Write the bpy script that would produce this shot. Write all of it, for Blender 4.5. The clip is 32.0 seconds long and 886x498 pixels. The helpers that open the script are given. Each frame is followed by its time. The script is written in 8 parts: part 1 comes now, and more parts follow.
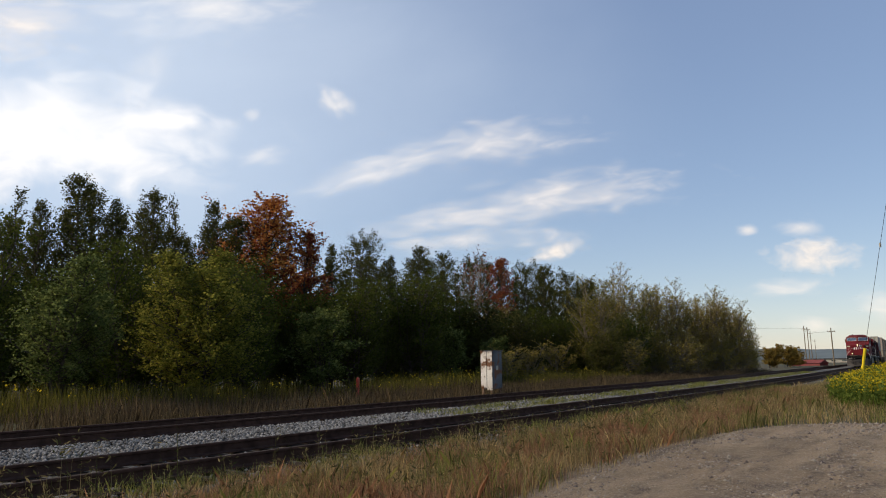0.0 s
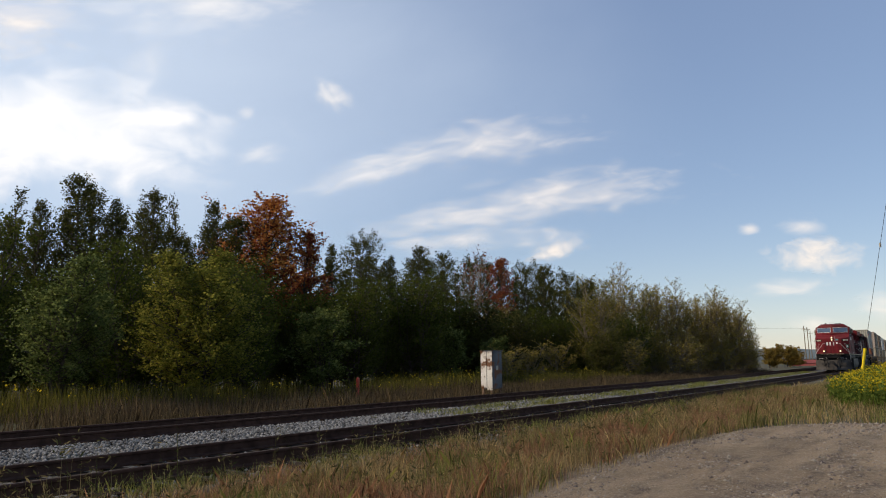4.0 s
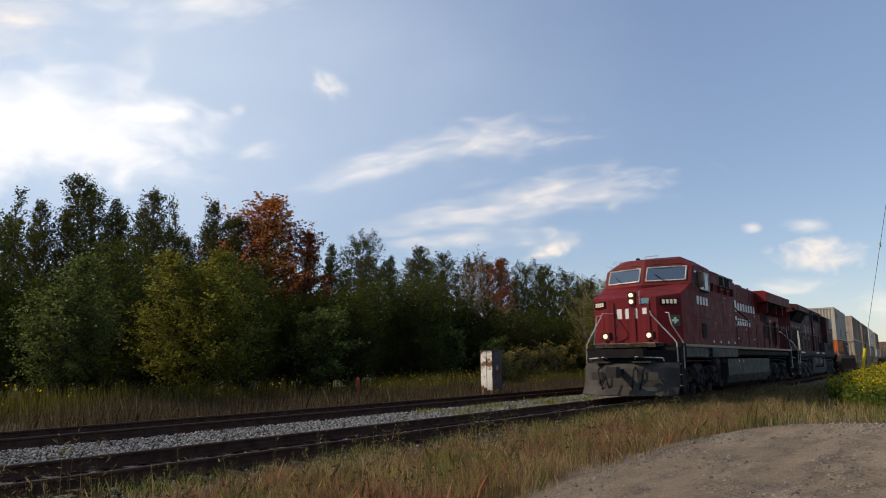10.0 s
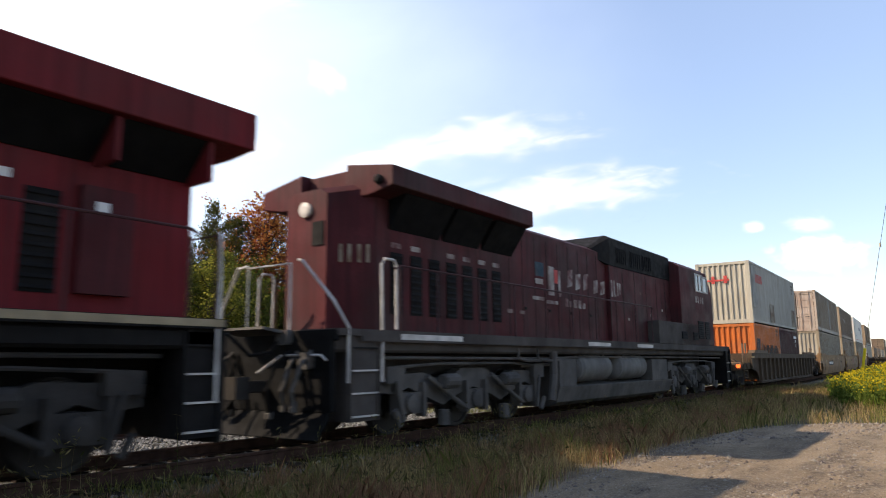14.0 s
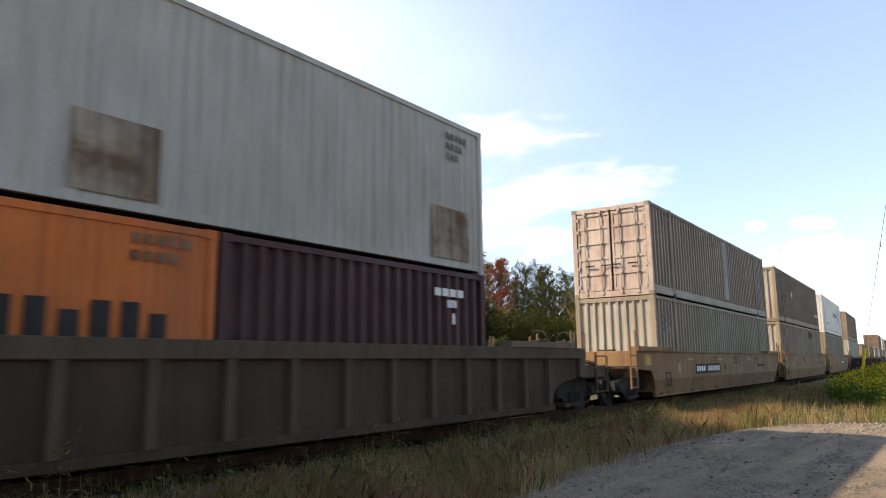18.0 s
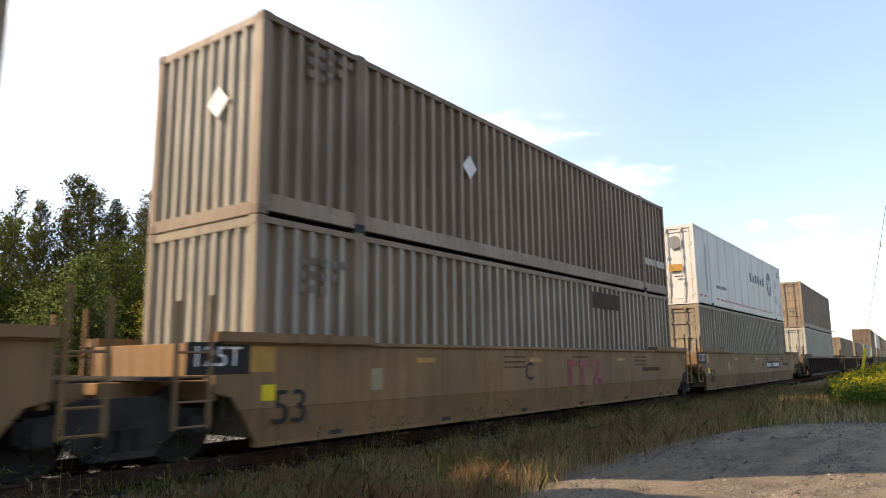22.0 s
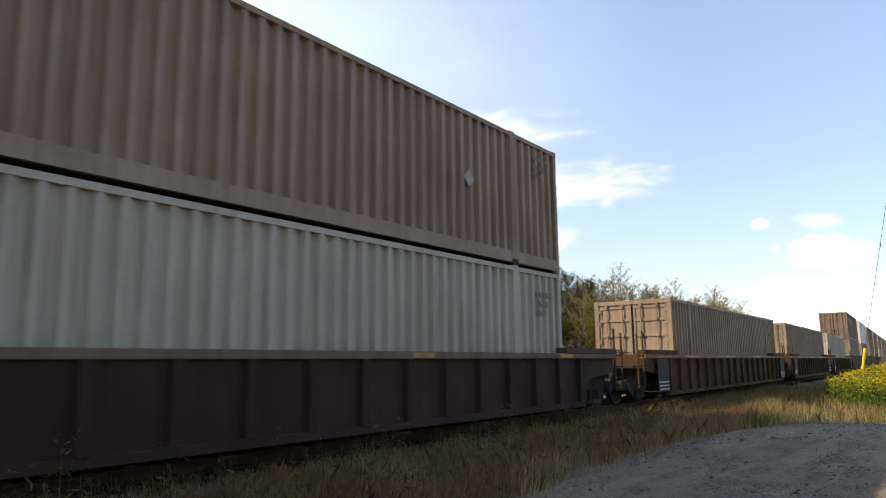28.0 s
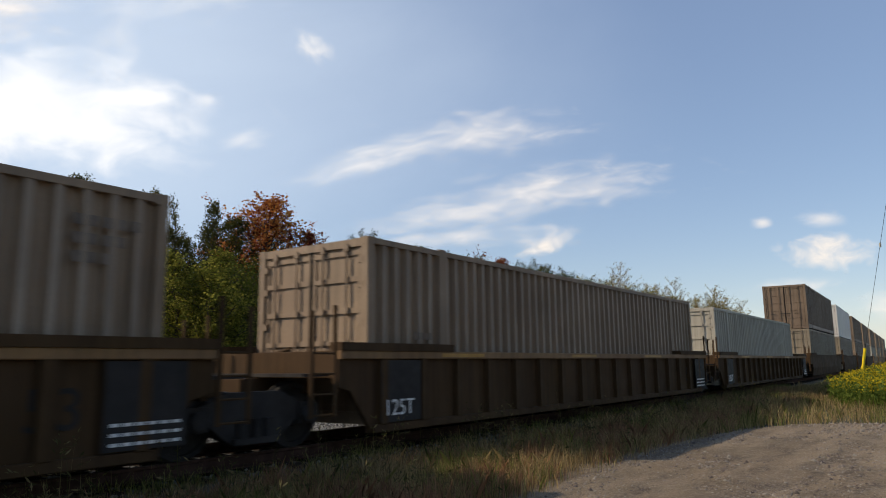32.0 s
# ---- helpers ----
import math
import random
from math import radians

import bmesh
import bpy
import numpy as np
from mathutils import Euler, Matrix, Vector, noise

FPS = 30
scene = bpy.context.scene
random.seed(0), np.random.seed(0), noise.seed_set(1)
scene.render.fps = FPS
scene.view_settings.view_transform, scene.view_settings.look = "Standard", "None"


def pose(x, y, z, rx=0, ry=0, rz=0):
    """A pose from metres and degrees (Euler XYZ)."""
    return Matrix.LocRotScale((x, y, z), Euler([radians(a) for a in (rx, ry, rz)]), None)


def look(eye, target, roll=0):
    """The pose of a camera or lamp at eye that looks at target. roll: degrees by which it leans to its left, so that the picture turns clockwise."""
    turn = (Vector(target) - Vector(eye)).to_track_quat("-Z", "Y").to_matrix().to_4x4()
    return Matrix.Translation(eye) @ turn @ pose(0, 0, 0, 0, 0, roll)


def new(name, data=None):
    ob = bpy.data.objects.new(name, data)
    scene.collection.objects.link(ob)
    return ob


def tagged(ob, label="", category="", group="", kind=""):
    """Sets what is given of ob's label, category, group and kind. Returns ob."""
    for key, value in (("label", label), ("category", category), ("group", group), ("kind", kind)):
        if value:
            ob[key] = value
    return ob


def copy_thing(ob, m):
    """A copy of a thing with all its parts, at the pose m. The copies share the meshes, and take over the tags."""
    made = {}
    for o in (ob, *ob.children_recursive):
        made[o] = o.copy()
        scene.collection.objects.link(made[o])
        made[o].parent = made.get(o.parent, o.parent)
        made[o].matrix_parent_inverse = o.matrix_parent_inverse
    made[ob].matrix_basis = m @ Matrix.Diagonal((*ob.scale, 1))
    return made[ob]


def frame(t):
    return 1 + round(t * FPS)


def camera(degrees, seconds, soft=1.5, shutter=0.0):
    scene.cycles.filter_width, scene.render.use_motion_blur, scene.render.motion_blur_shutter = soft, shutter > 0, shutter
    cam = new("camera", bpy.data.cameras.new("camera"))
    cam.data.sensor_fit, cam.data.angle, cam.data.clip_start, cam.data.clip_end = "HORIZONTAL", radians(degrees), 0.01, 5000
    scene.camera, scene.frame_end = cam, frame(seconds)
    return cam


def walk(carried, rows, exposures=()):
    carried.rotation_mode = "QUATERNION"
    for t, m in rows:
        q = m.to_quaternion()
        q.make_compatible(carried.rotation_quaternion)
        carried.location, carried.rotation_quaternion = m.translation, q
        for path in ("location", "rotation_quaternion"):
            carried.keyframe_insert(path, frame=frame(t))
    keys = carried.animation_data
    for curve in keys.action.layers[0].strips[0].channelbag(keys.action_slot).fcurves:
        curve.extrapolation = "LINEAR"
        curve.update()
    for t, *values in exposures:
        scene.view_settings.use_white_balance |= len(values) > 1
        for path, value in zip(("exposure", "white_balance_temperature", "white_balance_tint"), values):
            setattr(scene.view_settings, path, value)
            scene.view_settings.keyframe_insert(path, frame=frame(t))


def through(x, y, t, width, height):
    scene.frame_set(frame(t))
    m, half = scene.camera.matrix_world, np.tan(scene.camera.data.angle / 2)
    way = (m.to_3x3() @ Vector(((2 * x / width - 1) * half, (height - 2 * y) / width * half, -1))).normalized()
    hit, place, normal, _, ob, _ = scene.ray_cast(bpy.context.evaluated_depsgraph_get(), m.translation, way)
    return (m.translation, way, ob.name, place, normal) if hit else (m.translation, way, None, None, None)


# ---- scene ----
# The track runs along x, rail heads at z = 0; the camera stands on the gravel lot south of it.
cam = camera(64.87, 32.0, soft=1.0, shutter=0.3)
EYE = (0.0, 0.0, 1.159)
HEAD, PITCH, ROLL = 36.69, 9.343, -0.641
AHEAD = (EYE[0] + math.cos(radians(HEAD)), EYE[1] + math.sin(radians(HEAD)), EYE[2] + math.tan(radians(PITCH)))
STAND = look(EYE, AHEAD, ROLL)
walk(cam, [(0.0, STAND), (32.0, STAND)],
     exposures=[(t, e, k, g) for t, e, k, g in ((0.0, 0.38, 7500, 14), (10.8, 0.38, 7500, 14), (12.0, 0.95, 7700, 15), (13.0, 1.2, 7900, 16), (15.5, 1.35, 7900, 16), (17.5, 1.5, 8200, 16), (18.2, 1.4, 8200, 16), (19.1, 1.15, 8200, 16),
                                            (20.0, 1.3, 8300, 16), (21.0, 1.6, 8300, 16), (23.0, 1.4, 8300, 16), (26.0, 1.3, 8300, 16), (28.5, 1.2, 8000, 15), (29.0, 1.02, 7800, 14), (29.6, 0.58, 7500, 13), (31.0, 0.45, 7450, 13), (32.0, 0.40, 7450, 13))])

# ---- sky, sun ----
SUN_ELEVATION, SUN_AZIMUTH = radians(37.0), radians(131)   # azimuth from +x, turning to +y
world = bpy.data.worlds.new("sky")
scene.world = world
world.use_nodes = True
wn, wl = world.node_tree.nodes, world.node_tree.links
sky = wn.new("ShaderNodeTexSky")
sky.sky_type = "NISHITA"
sky.sun_disc = False
sky.sun_elevation = SUN_ELEVATION
sky.sun_rotation = math.pi / 2 - SUN_AZIMUTH
sky.air_density, sky.dust_density, sky.ozone_density = 1.0, 0.3, 3.0
wn["Background"].inputs["Strength"].default_value = 0.15
soften, tint = wn.new("ShaderNodeGamma"), wn.new("ShaderNodeHueSaturation")      # thin haze evens out the sky
soften.inputs["Gamma"].default_value, tint.inputs["Saturation"].default_value, tint.inputs["Value"].default_value = 0.8, 1.22, 1.02
haze = wn.new("ShaderNodeMix")
haze.data_type = "RGBA"
haze.inputs[0].default_value, haze.inputs[7].default_value = 0.30, (1.75, 2.3, 3.9, 1)
wl.new(sky.outputs["Color"], soften.inputs["Color"])
wl.new(soften.outputs["Color"], tint.inputs["Color"])
wl.new(tint.outputs["Color"], haze.inputs[6])
wl.new(haze.outputs[2], wn["Background"].inputs["Color"])
sun = new("sun", bpy.data.lights.new("sun", "SUN"))
sun.data.energy, sun.data.angle, sun.data.color = 2.7, radians(0.6), (1.0, 0.93, 0.82)
SUN_WAY = Vector((math.cos(SUN_AZIMUTH) * math.cos(SUN_ELEVATION), math.sin(SUN_AZIMUTH) * math.cos(SUN_ELEVATION), math.sin(SUN_ELEVATION)))
sun.matrix_world = look(Vector((0, 0, 60)) + 80 * SUN_WAY, (0, 0, 60))


# ---- materials ----
def mat(name, colour, rough=0.7, metal=0.0, spread=0.12, scale=3.0, fine=40.0, bump=0.1, dirt=None, dirt_amount=0.35, dirt_scale=1.2,
        streak=0.0, rust=0.0, island=0.0, per_object=0.0, spec=0.22, tint=(0.16, 0.07, 0.035)):
    """A painted, rusted or earthy surface: two scales of variation, dirt patches, vertical streaks, rust spots, fine relief."""
    m = bpy.data.materials.new(name)
    m.use_nodes = True
    n, l = m.node_tree.nodes, m.node_tree.links
    b = n["Principled BSDF"]
    b.inputs["Metallic"].default_value = metal
    b.inputs["Specular IOR Level"].default_value = spec
    tc = n.new("ShaderNodeTexCoord")
    out = None

    def noise_tex(size, detail=4.0, vec=None):
        t = n.new("ShaderNodeTexNoise")
        t.inputs["Scale"].default_value, t.inputs["Detail"].default_value = size, detail
        l.new(vec or tc.outputs["Object"], t.inputs["Vector"])
        return t.outputs["Fac"]

    def ramp(fac, lo, hi, a=0.0, c=1.0):
        r = n.new("ShaderNodeMapRange")
        r.inputs["From Min"].default_value, r.inputs["From Max"].default_value = lo, hi
        r.inputs["To Min"].default_value, r.inputs["To Max"].default_value = a, c
        l.new(fac, r.inputs["Value"])
        return r.outputs["Result"]

    def mixed(fac, a, c):
        x = n.new("ShaderNodeMix")
        x.data_type = "RGBA"
        for key, value in ((6, a), (7, c)):
            if isinstance(value, tuple):
                x.inputs[key].default_value = (*value, 1)
            else:
                l.new(value, x.inputs[key])
        if isinstance(fac, float):
            x.inputs[0].default_value = fac
        else:
            l.new(fac, x.inputs[0])
        return x.outputs[2]

    low = tuple(c * (1 - spread) for c in colour)
    high = tuple(min(1, c * (1 + spread)) for c in colour)
    out = mixed(ramp(noise_tex(scale), 0.35, 0.65), low, high)
    out = mixed(ramp(noise_tex(fine, 6), 0.3, 0.7, 0.0, 0.5), out, tuple(c * 0.8 for c in colour))
    if dirt:
        out = mixed(ramp(noise_tex(dirt_scale, 6), 0.42, 0.68, 0.0, dirt_amount), out, dirt)
    if streak:
        mp = n.new("ShaderNodeMapping")
        mp.inputs["Scale"].default_value = (5.0, 5.0, 0.25)
        l.new(tc.outputs["Object"], mp.inputs["Vector"])
        out = mixed(ramp(noise_tex(2.0, 5, mp.outputs["Vector"]), 0.45, 0.75, 0.0, streak), out, tuple(c * 0.35 for c in (dirt or colour)))
    if rust:
        out = mixed(ramp(noise_tex(2.3, 8), 0.72 - rust * 0.3, 0.76 - rust * 0.25), out, tint)
    if island or per_object:
        src = n.new("ShaderNodeNewGeometry").outputs["Random Per Island"] if island else n.new("ShaderNodeObjectInfo").outputs["Random"]
        h = n.new("ShaderNodeHueSaturation")
        l.new(ramp(src, 0, 1, 1 - (island or per_object), 1 + (island or per_object)), h.inputs["Value"])
        l.new(ramp(src, 0, 1, 0.5 - 0.03 * (island > 0), 0.5 + 0.02 * (island > 0)), h.inputs["Hue"])
        l.new(out, h.inputs["Color"])
        out = h.outputs["Color"]
    l.new(out, b.inputs["Base Color"])
    l.new(ramp(noise_tex(scale * 2.3), 0.3, 0.7, max(0.02, rough - 0.12), min(1, rough + 0.12)), b.inputs["Roughness"])
    if bump:
        bp = n.new("ShaderNodeBump")
        bp.inputs["Strength"].default_value, bp.inputs["Distance"].default_value = bump, 0.02
        l.new(noise_tex(fine * 1.3, 6), bp.inputs["Height"])
        l.new(bp.outputs["Normal"], b.inputs["Normal"])
    return m


def leaf_mat(name, colour, second, spread=0.35, through=0.45):
    """Leaves or blades: two colours mixed leaf by leaf and clump by clump, light passing through them."""
    m = bpy.data.materials.new(name)
    m.use_nodes = True
    n, l = m.node_tree.nodes, m.node_tree.links
    n.remove(n["Principled BSDF"])
    geo, tc = n.new("ShaderNodeNewGeometry"), n.new("ShaderNodeTexCoord")
    t = n.new("ShaderNodeTexNoise")
    t.inputs["Scale"].default_value, t.inputs["Detail"].default_value = 0.9, 3
    l.new(tc.outputs["Object"], t.inputs["Vector"])
    add = n.new("ShaderNodeMath")
    add.operation = "ADD"
    l.new(geo.outputs["Random Per Island"], add.inputs[0])
    l.new(t.outputs["Fac"], add.inputs[1])
    r = n.new("ShaderNodeMapRange")
    r.inputs["From Min"].default_value, r.inputs["From Max"].default_value = 0.55, 1.4
    l.new(add.outputs[0], r.inputs["Value"])
    x = n.new("ShaderNodeMix")
    x.data_type = "RGBA"
    x.inputs[6].default_value, x.inputs[7].default_value = (*colour, 1), (*second, 1)
    l.new(r.outputs["Result"], x.inputs[0])
    h = n.new("ShaderNodeHueSaturation")
    v = n.new("ShaderNodeMapRange")
    v.inputs["To Min"].default_value, v.inputs["To Max"].default_value = 1 - spread, 1 + spread
    l.new(geo.outputs["Random Per Island"], v.inputs["Value"])
    l.new(v.outputs["Result"], h.inputs["Value"])
    l.new(x.outputs[2], h.inputs["Color"])
    d, tr, mx = n.new("ShaderNodeBsdfDiffuse"), n.new("ShaderNodeBsdfTranslucent"), n.new("ShaderNodeMixShader")
    mx.inputs[0].default_value = through
    l.new(h.outputs["Color"], d.inputs["Color"])
    l.new(h.outputs["Color"], tr.inputs["Color"])
    l.new(d.outputs[0], mx.inputs[1])
    l.new(tr.outputs[0], mx.inputs[2])
    l.new(mx.outputs[0], n["Material Output"].inputs["Surface"])
    return m


def glow_mat(name, colour, strength):
    m = bpy.data.materials.new(name)
    m.use_nodes = True
    b = m.node_tree.nodes["Principled BSDF"]
    b.inputs["Base Color"].default_value = (*colour, 1)
    b.inputs["Emission Color"].default_value = (*colour, 1)
    b.inputs["Emission Strength"].default_value = strength
    return m


def glass_mat(name, colour, rough=0.06, mirror=0.0):
    m = bpy.data.materials.new(name)
    m.use_nodes = True
    b = m.node_tree.nodes["Principled BSDF"]
    b.inputs["Base Color"].default_value = (*colour, 1)
    b.inputs["Roughness"].default_value = rough
    b.inputs["Specular IOR Level"].default_value = 0.8
    b.inputs["Metallic"].default_value = mirror
    return m


GRIME = (0.07, 0.055, 0.045)
M_RAIL = mat("rail_steel", (0.07, 0.038, 0.028), 0.8, 0.0, 0.3, 6, 60, 0.15, spec=0.05)
M_RAILTOP = mat("worn_rail_head", (0.06, 0.043, 0.034), 0.75, 0.0, 0.3, 8, 60, 0.05, spec=0.1)
M_TIE = mat("creosoted_wood", (0.035, 0.026, 0.02), 0.95, 0, 0.3, 5, 50, 0.5, per_object=0.3, spec=0.04)
M_BALLAST = mat("ballast_bed", (0.10, 0.098, 0.09), 0.95, 0, 0.3, 3, 45, 0.9, (0.07, 0.06, 0.045), 0.6, 0.7)
M_STONE = mat("ballast_stone", (0.16, 0.157, 0.148), 0.9, 0, 0.2, 8, 60, 0.3, island=0.75)
M_EARTH = mat("field_earth", (0.07, 0.0595, 0.035), 0.95, 0, 0.3, 0.5, 14, 0.6, (0.05, 0.06, 0.025), 0.6, 0.15)
def gravel_mat(name):
    """Trodden gravel: pale dust and dark damp patches drawn out along the wheel tracks, and grit."""
    m = mat(name, (0.196, 0.141, 0.087), 0.95, 0, 0.25, 0.5, 22, 0.6)
    n, l = m.node_tree.nodes, m.node_tree.links
    b, tc = n["Principled BSDF"], n.new("ShaderNodeTexCoord")
    last = b.inputs["Base Color"].links[0].from_socket
    for stretch, scale, detail, lo, hi, colour, amount in (((0.25, 1.0, 1.0), 1.3, 5, 0.45, 0.62, (0.294, 0.221, 0.141), 0.8), ((0.35, 1.2, 1.0), 2.1, 6, 0.47, 0.64, (0.078, 0.056, 0.037), 0.8),
                                                           ((1, 1, 1), 9.0, 8, 0.5, 0.62, (0.267, 0.208, 0.142), 0.6), ((1, 1, 1), 34.0, 4, 0.54, 0.62, (0.072, 0.056, 0.041), 0.75), ((1, 1, 1), 60.0, 3, 0.58, 0.66, (0.433, 0.370, 0.282), 0.8)):
        mp, t, r, x = n.new("ShaderNodeMapping"), n.new("ShaderNodeTexNoise"), n.new("ShaderNodeMapRange"), n.new("ShaderNodeMix")
        mp.inputs["Scale"].default_value = stretch
        mp.inputs["Location"].default_value = (scale, 2 * scale, 0)
        t.inputs["Scale"].default_value, t.inputs["Detail"].default_value, t.inputs["Roughness"].default_value = scale, detail, 0.62
        r.inputs["From Min"].default_value, r.inputs["From Max"].default_value, r.inputs["To Max"].default_value = lo, hi, amount
        x.data_type = "RGBA"
        x.inputs[7].default_value = (*colour, 1)
        l.new(tc.outputs["Object"], mp.inputs["Vector"])
        l.new(mp.outputs["Vector"], t.inputs["Vector"])
        l.new(t.outputs["Fac"], r.inputs["Value"])
        l.new(r.outputs["Result"], x.inputs[0])
        l.new(last, x.inputs[6])
        last = x.outputs[2]
    l.new(last, b.inputs["Base Color"])
    bp, t = n.new("ShaderNodeBump"), n.new("ShaderNodeTexNoise")
    t.inputs["Scale"].default_value, t.inputs["Detail"].default_value, t.inputs["Roughness"].default_value = 14.0, 9, 0.7
    bp.inputs["Strength"].default_value, bp.inputs["Distance"].default_value = 1.0, 0.05
    l.new(tc.outputs["Object"], t.inputs["Vector"])
    l.new(t.outputs["Fac"], bp.inputs["Height"])
    l.new(bp.outputs["Normal"], b.inputs["Normal"])
    return m


M_LOT = gravel_mat("gravel_lot")
M_PEBBLE = mat("pebble", (0.20, 0.168, 0.138), 0.9, 0, 0.15, 9, 60, 0.3, island=0.6)
M_RED = mat("red_paint", (0.17, 0.019, 0.0225), 0.6, 0, 0.1, 1.2, 30, 0.04, (0.07, 0.024, 0.022), 0.75, 0.5, streak=0.5, spec=0.08)
M_REDDARK = mat("weathered_red_paint", (0.082, 0.018, 0.020), 0.66, 0, 0.25, 1.0, 26, 0.08, (0.05, 0.032, 0.030), 0.75, 0.8, streak=0.55, spec=0.1)
M_BLACK = mat("grimy_black", (0.0095, 0.0092, 0.009), 0.75, 0, 0.3, 2.5, 30, 0.12, (0.026, 0.023, 0.021), 0.4, 1.5, spec=0.1)
M_UNDER = mat("dusty_underframe", (0.036, 0.033, 0.031), 0.85, 0, 0.3, 2.5, 30, 0.2, (0.07, 0.063, 0.056), 0.6, 1.5, spec=0.1)
M_GREYTANK = mat("dusty_grey_tank", (0.024, 0.028, 0.028), 0.6, 0, 0.25, 1.5, 30, 0.1, (0.033, 0.03, 0.028), 0.5, 0.8)
M_SCREEN = mat("black_screen", (0.008, 0.008, 0.008), 0.8, 0, 0.3, 2.5, 30, 0.1, spec=0.08)
M_DOORLIT = mat("sunlit_pink_door_paint", (0.44, 0.36, 0.295), 0.6, 0, 0.12, 0.9, 25, 0.06, (0.30, 0.18, 0.13), 0.6, 1.4, streak=0.4)
M_PLOUGH = mat("dusty_plough_steel", (0.0713, 0.0651, 0.0583), 0.85, 0, 0.3, 1.2, 25, 0.1, (0.0372, 0.0322, 0.0285), 0.6, 0.9, spec=0.08)
M_PALEDUST = mat("pale_dusty_steel", (0.15, 0.146, 0.136), 0.8, 0, 0.25, 2.5, 30, 0.15, (0.09, 0.082, 0.074), 0.7, 1.1, streak=0.4)
M_SILLDUST = mat("dusty_sill_paint", (0.062, 0.054, 0.049), 0.85, 0, 0.3, 1.5, 30, 0.15, (0.1, 0.09, 0.08), 0.6, 1.2, spec=0.1)
M_DUSTY = mat("dusty_grey_brown_steel", (0.082, 0.077, 0.071), 0.85, 0, 0.3, 2.5, 30, 0.2, (0.135, 0.122, 0.108), 0.6, 1.2, streak=0.35, spec=0.15)
M_WHITE = mat("white_paint", (0.72, 0.71, 0.68), 0.5, 0, 0.08, 2, 30, 0.05, (0.45, 0.42, 0.38), 0.4, 1.5)
M_FADED = mat("faded_white_lettering", (0.34, 0.30, 0.27), 0.7, 0, 0.25, 3, 30, 0.05, (0.105, 0.03, 0.03), 1.0, 3.2, streak=0.3)
M_STRIPE = mat("cream_stripe", (0.322, 0.252, 0.154), 0.6, 0, 0.15, 3, 30, 0.05, GRIME, 0.4, 2)
M_RAILING = mat("worn_handrail", (0.55, 0.52, 0.48), 0.5, 0.1, 0.15, 4, 40, 0.05, GRIME, 0.4, 3)
M_DARKRAIL = mat("dark_handrail", (0.06, 0.025, 0.026), 0.6, 0.1, 0.15, 4, 40, 0.05)
M_GLASS = glass_mat("cab_glass", (0.15, 0.2, 0.23), 0.05, 0.75)
M_SIDEGLASS = glass_mat("dark_side_glass", (0.055, 0.07, 0.08), 0.05, 0.7)
M_LAMP = glow_mat("headlight_glow", (1.0, 0.78, 0.48), 1.0)
M_LAMPDIM = glow_mat("number_lamp", (0.5, 0.45, 0.36), 0.25)
M_GREEN = mat("green_sign", (0.02, 0.10, 0.055), 0.5)
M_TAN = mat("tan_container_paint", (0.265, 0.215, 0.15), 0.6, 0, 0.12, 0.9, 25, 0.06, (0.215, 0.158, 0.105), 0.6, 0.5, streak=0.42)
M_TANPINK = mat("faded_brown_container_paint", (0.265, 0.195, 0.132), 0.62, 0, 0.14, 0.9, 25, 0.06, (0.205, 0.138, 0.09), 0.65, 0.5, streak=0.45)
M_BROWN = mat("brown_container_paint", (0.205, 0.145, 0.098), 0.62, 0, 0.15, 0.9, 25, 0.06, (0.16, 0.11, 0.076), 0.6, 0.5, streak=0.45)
M_RIDGE = mat("pale_ridge_paint", (0.36, 0.325, 0.26), 0.65, 0, 0.12, 0.9, 25, 0.06, (0.28, 0.225, 0.165), 0.6, 0.6, streak=0.4)
M_RIDGEBROWN = mat("pale_brown_ridge_paint", (0.315, 0.245, 0.18), 0.65, 0, 0.14, 0.9, 25, 0.06, (0.22, 0.155, 0.105), 0.65, 0.6, streak=0.45)
M_OCHRE = mat("ochre_brown_container_paint", (0.285, 0.205, 0.135), 0.62, 0, 0.15, 0.9, 25, 0.06, (0.22, 0.15, 0.1), 0.6, 0.5, streak=0.4)
M_GREYC = mat("grey_container_paint", (0.42, 0.395, 0.34), 0.6, 0, 0.08, 0.8, 25, 0.05, (0.29, 0.265, 0.215), 0.5, 0.45, streak=0.35, spec=0.15)
M_PALE = mat("pale_grey_container_paint", (0.43, 0.395, 0.32), 0.6, 0, 0.08, 0.8, 25, 0.05, (0.33, 0.29, 0.22), 0.5, 0.6, streak=0.35, spec=0.15)
M_VAN = mat("white_container_paint", (0.62, 0.585, 0.53), 0.5, 0, 0.05, 0.8, 25, 0.03, (0.47, 0.44, 0.39), 0.4, 0.6, streak=0.22, spec=0.15)
M_ORANGE = mat("orange_container_paint", (0.56, 0.14, 0.03), 0.55, 0, 0.12, 0.9, 25, 0.06, (0.30, 0.10, 0.04), 0.6, 0.7, streak=0.4)
M_MAROON = mat("maroon_container_paint", (0.080, 0.034, 0.034), 0.6, 0, 0.2, 0.9, 25, 0.06, (0.068, 0.035, 0.030), 0.5, 0.7, streak=0.3)
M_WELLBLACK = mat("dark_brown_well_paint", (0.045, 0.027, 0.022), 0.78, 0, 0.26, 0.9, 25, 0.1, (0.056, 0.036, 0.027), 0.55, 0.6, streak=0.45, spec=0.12)
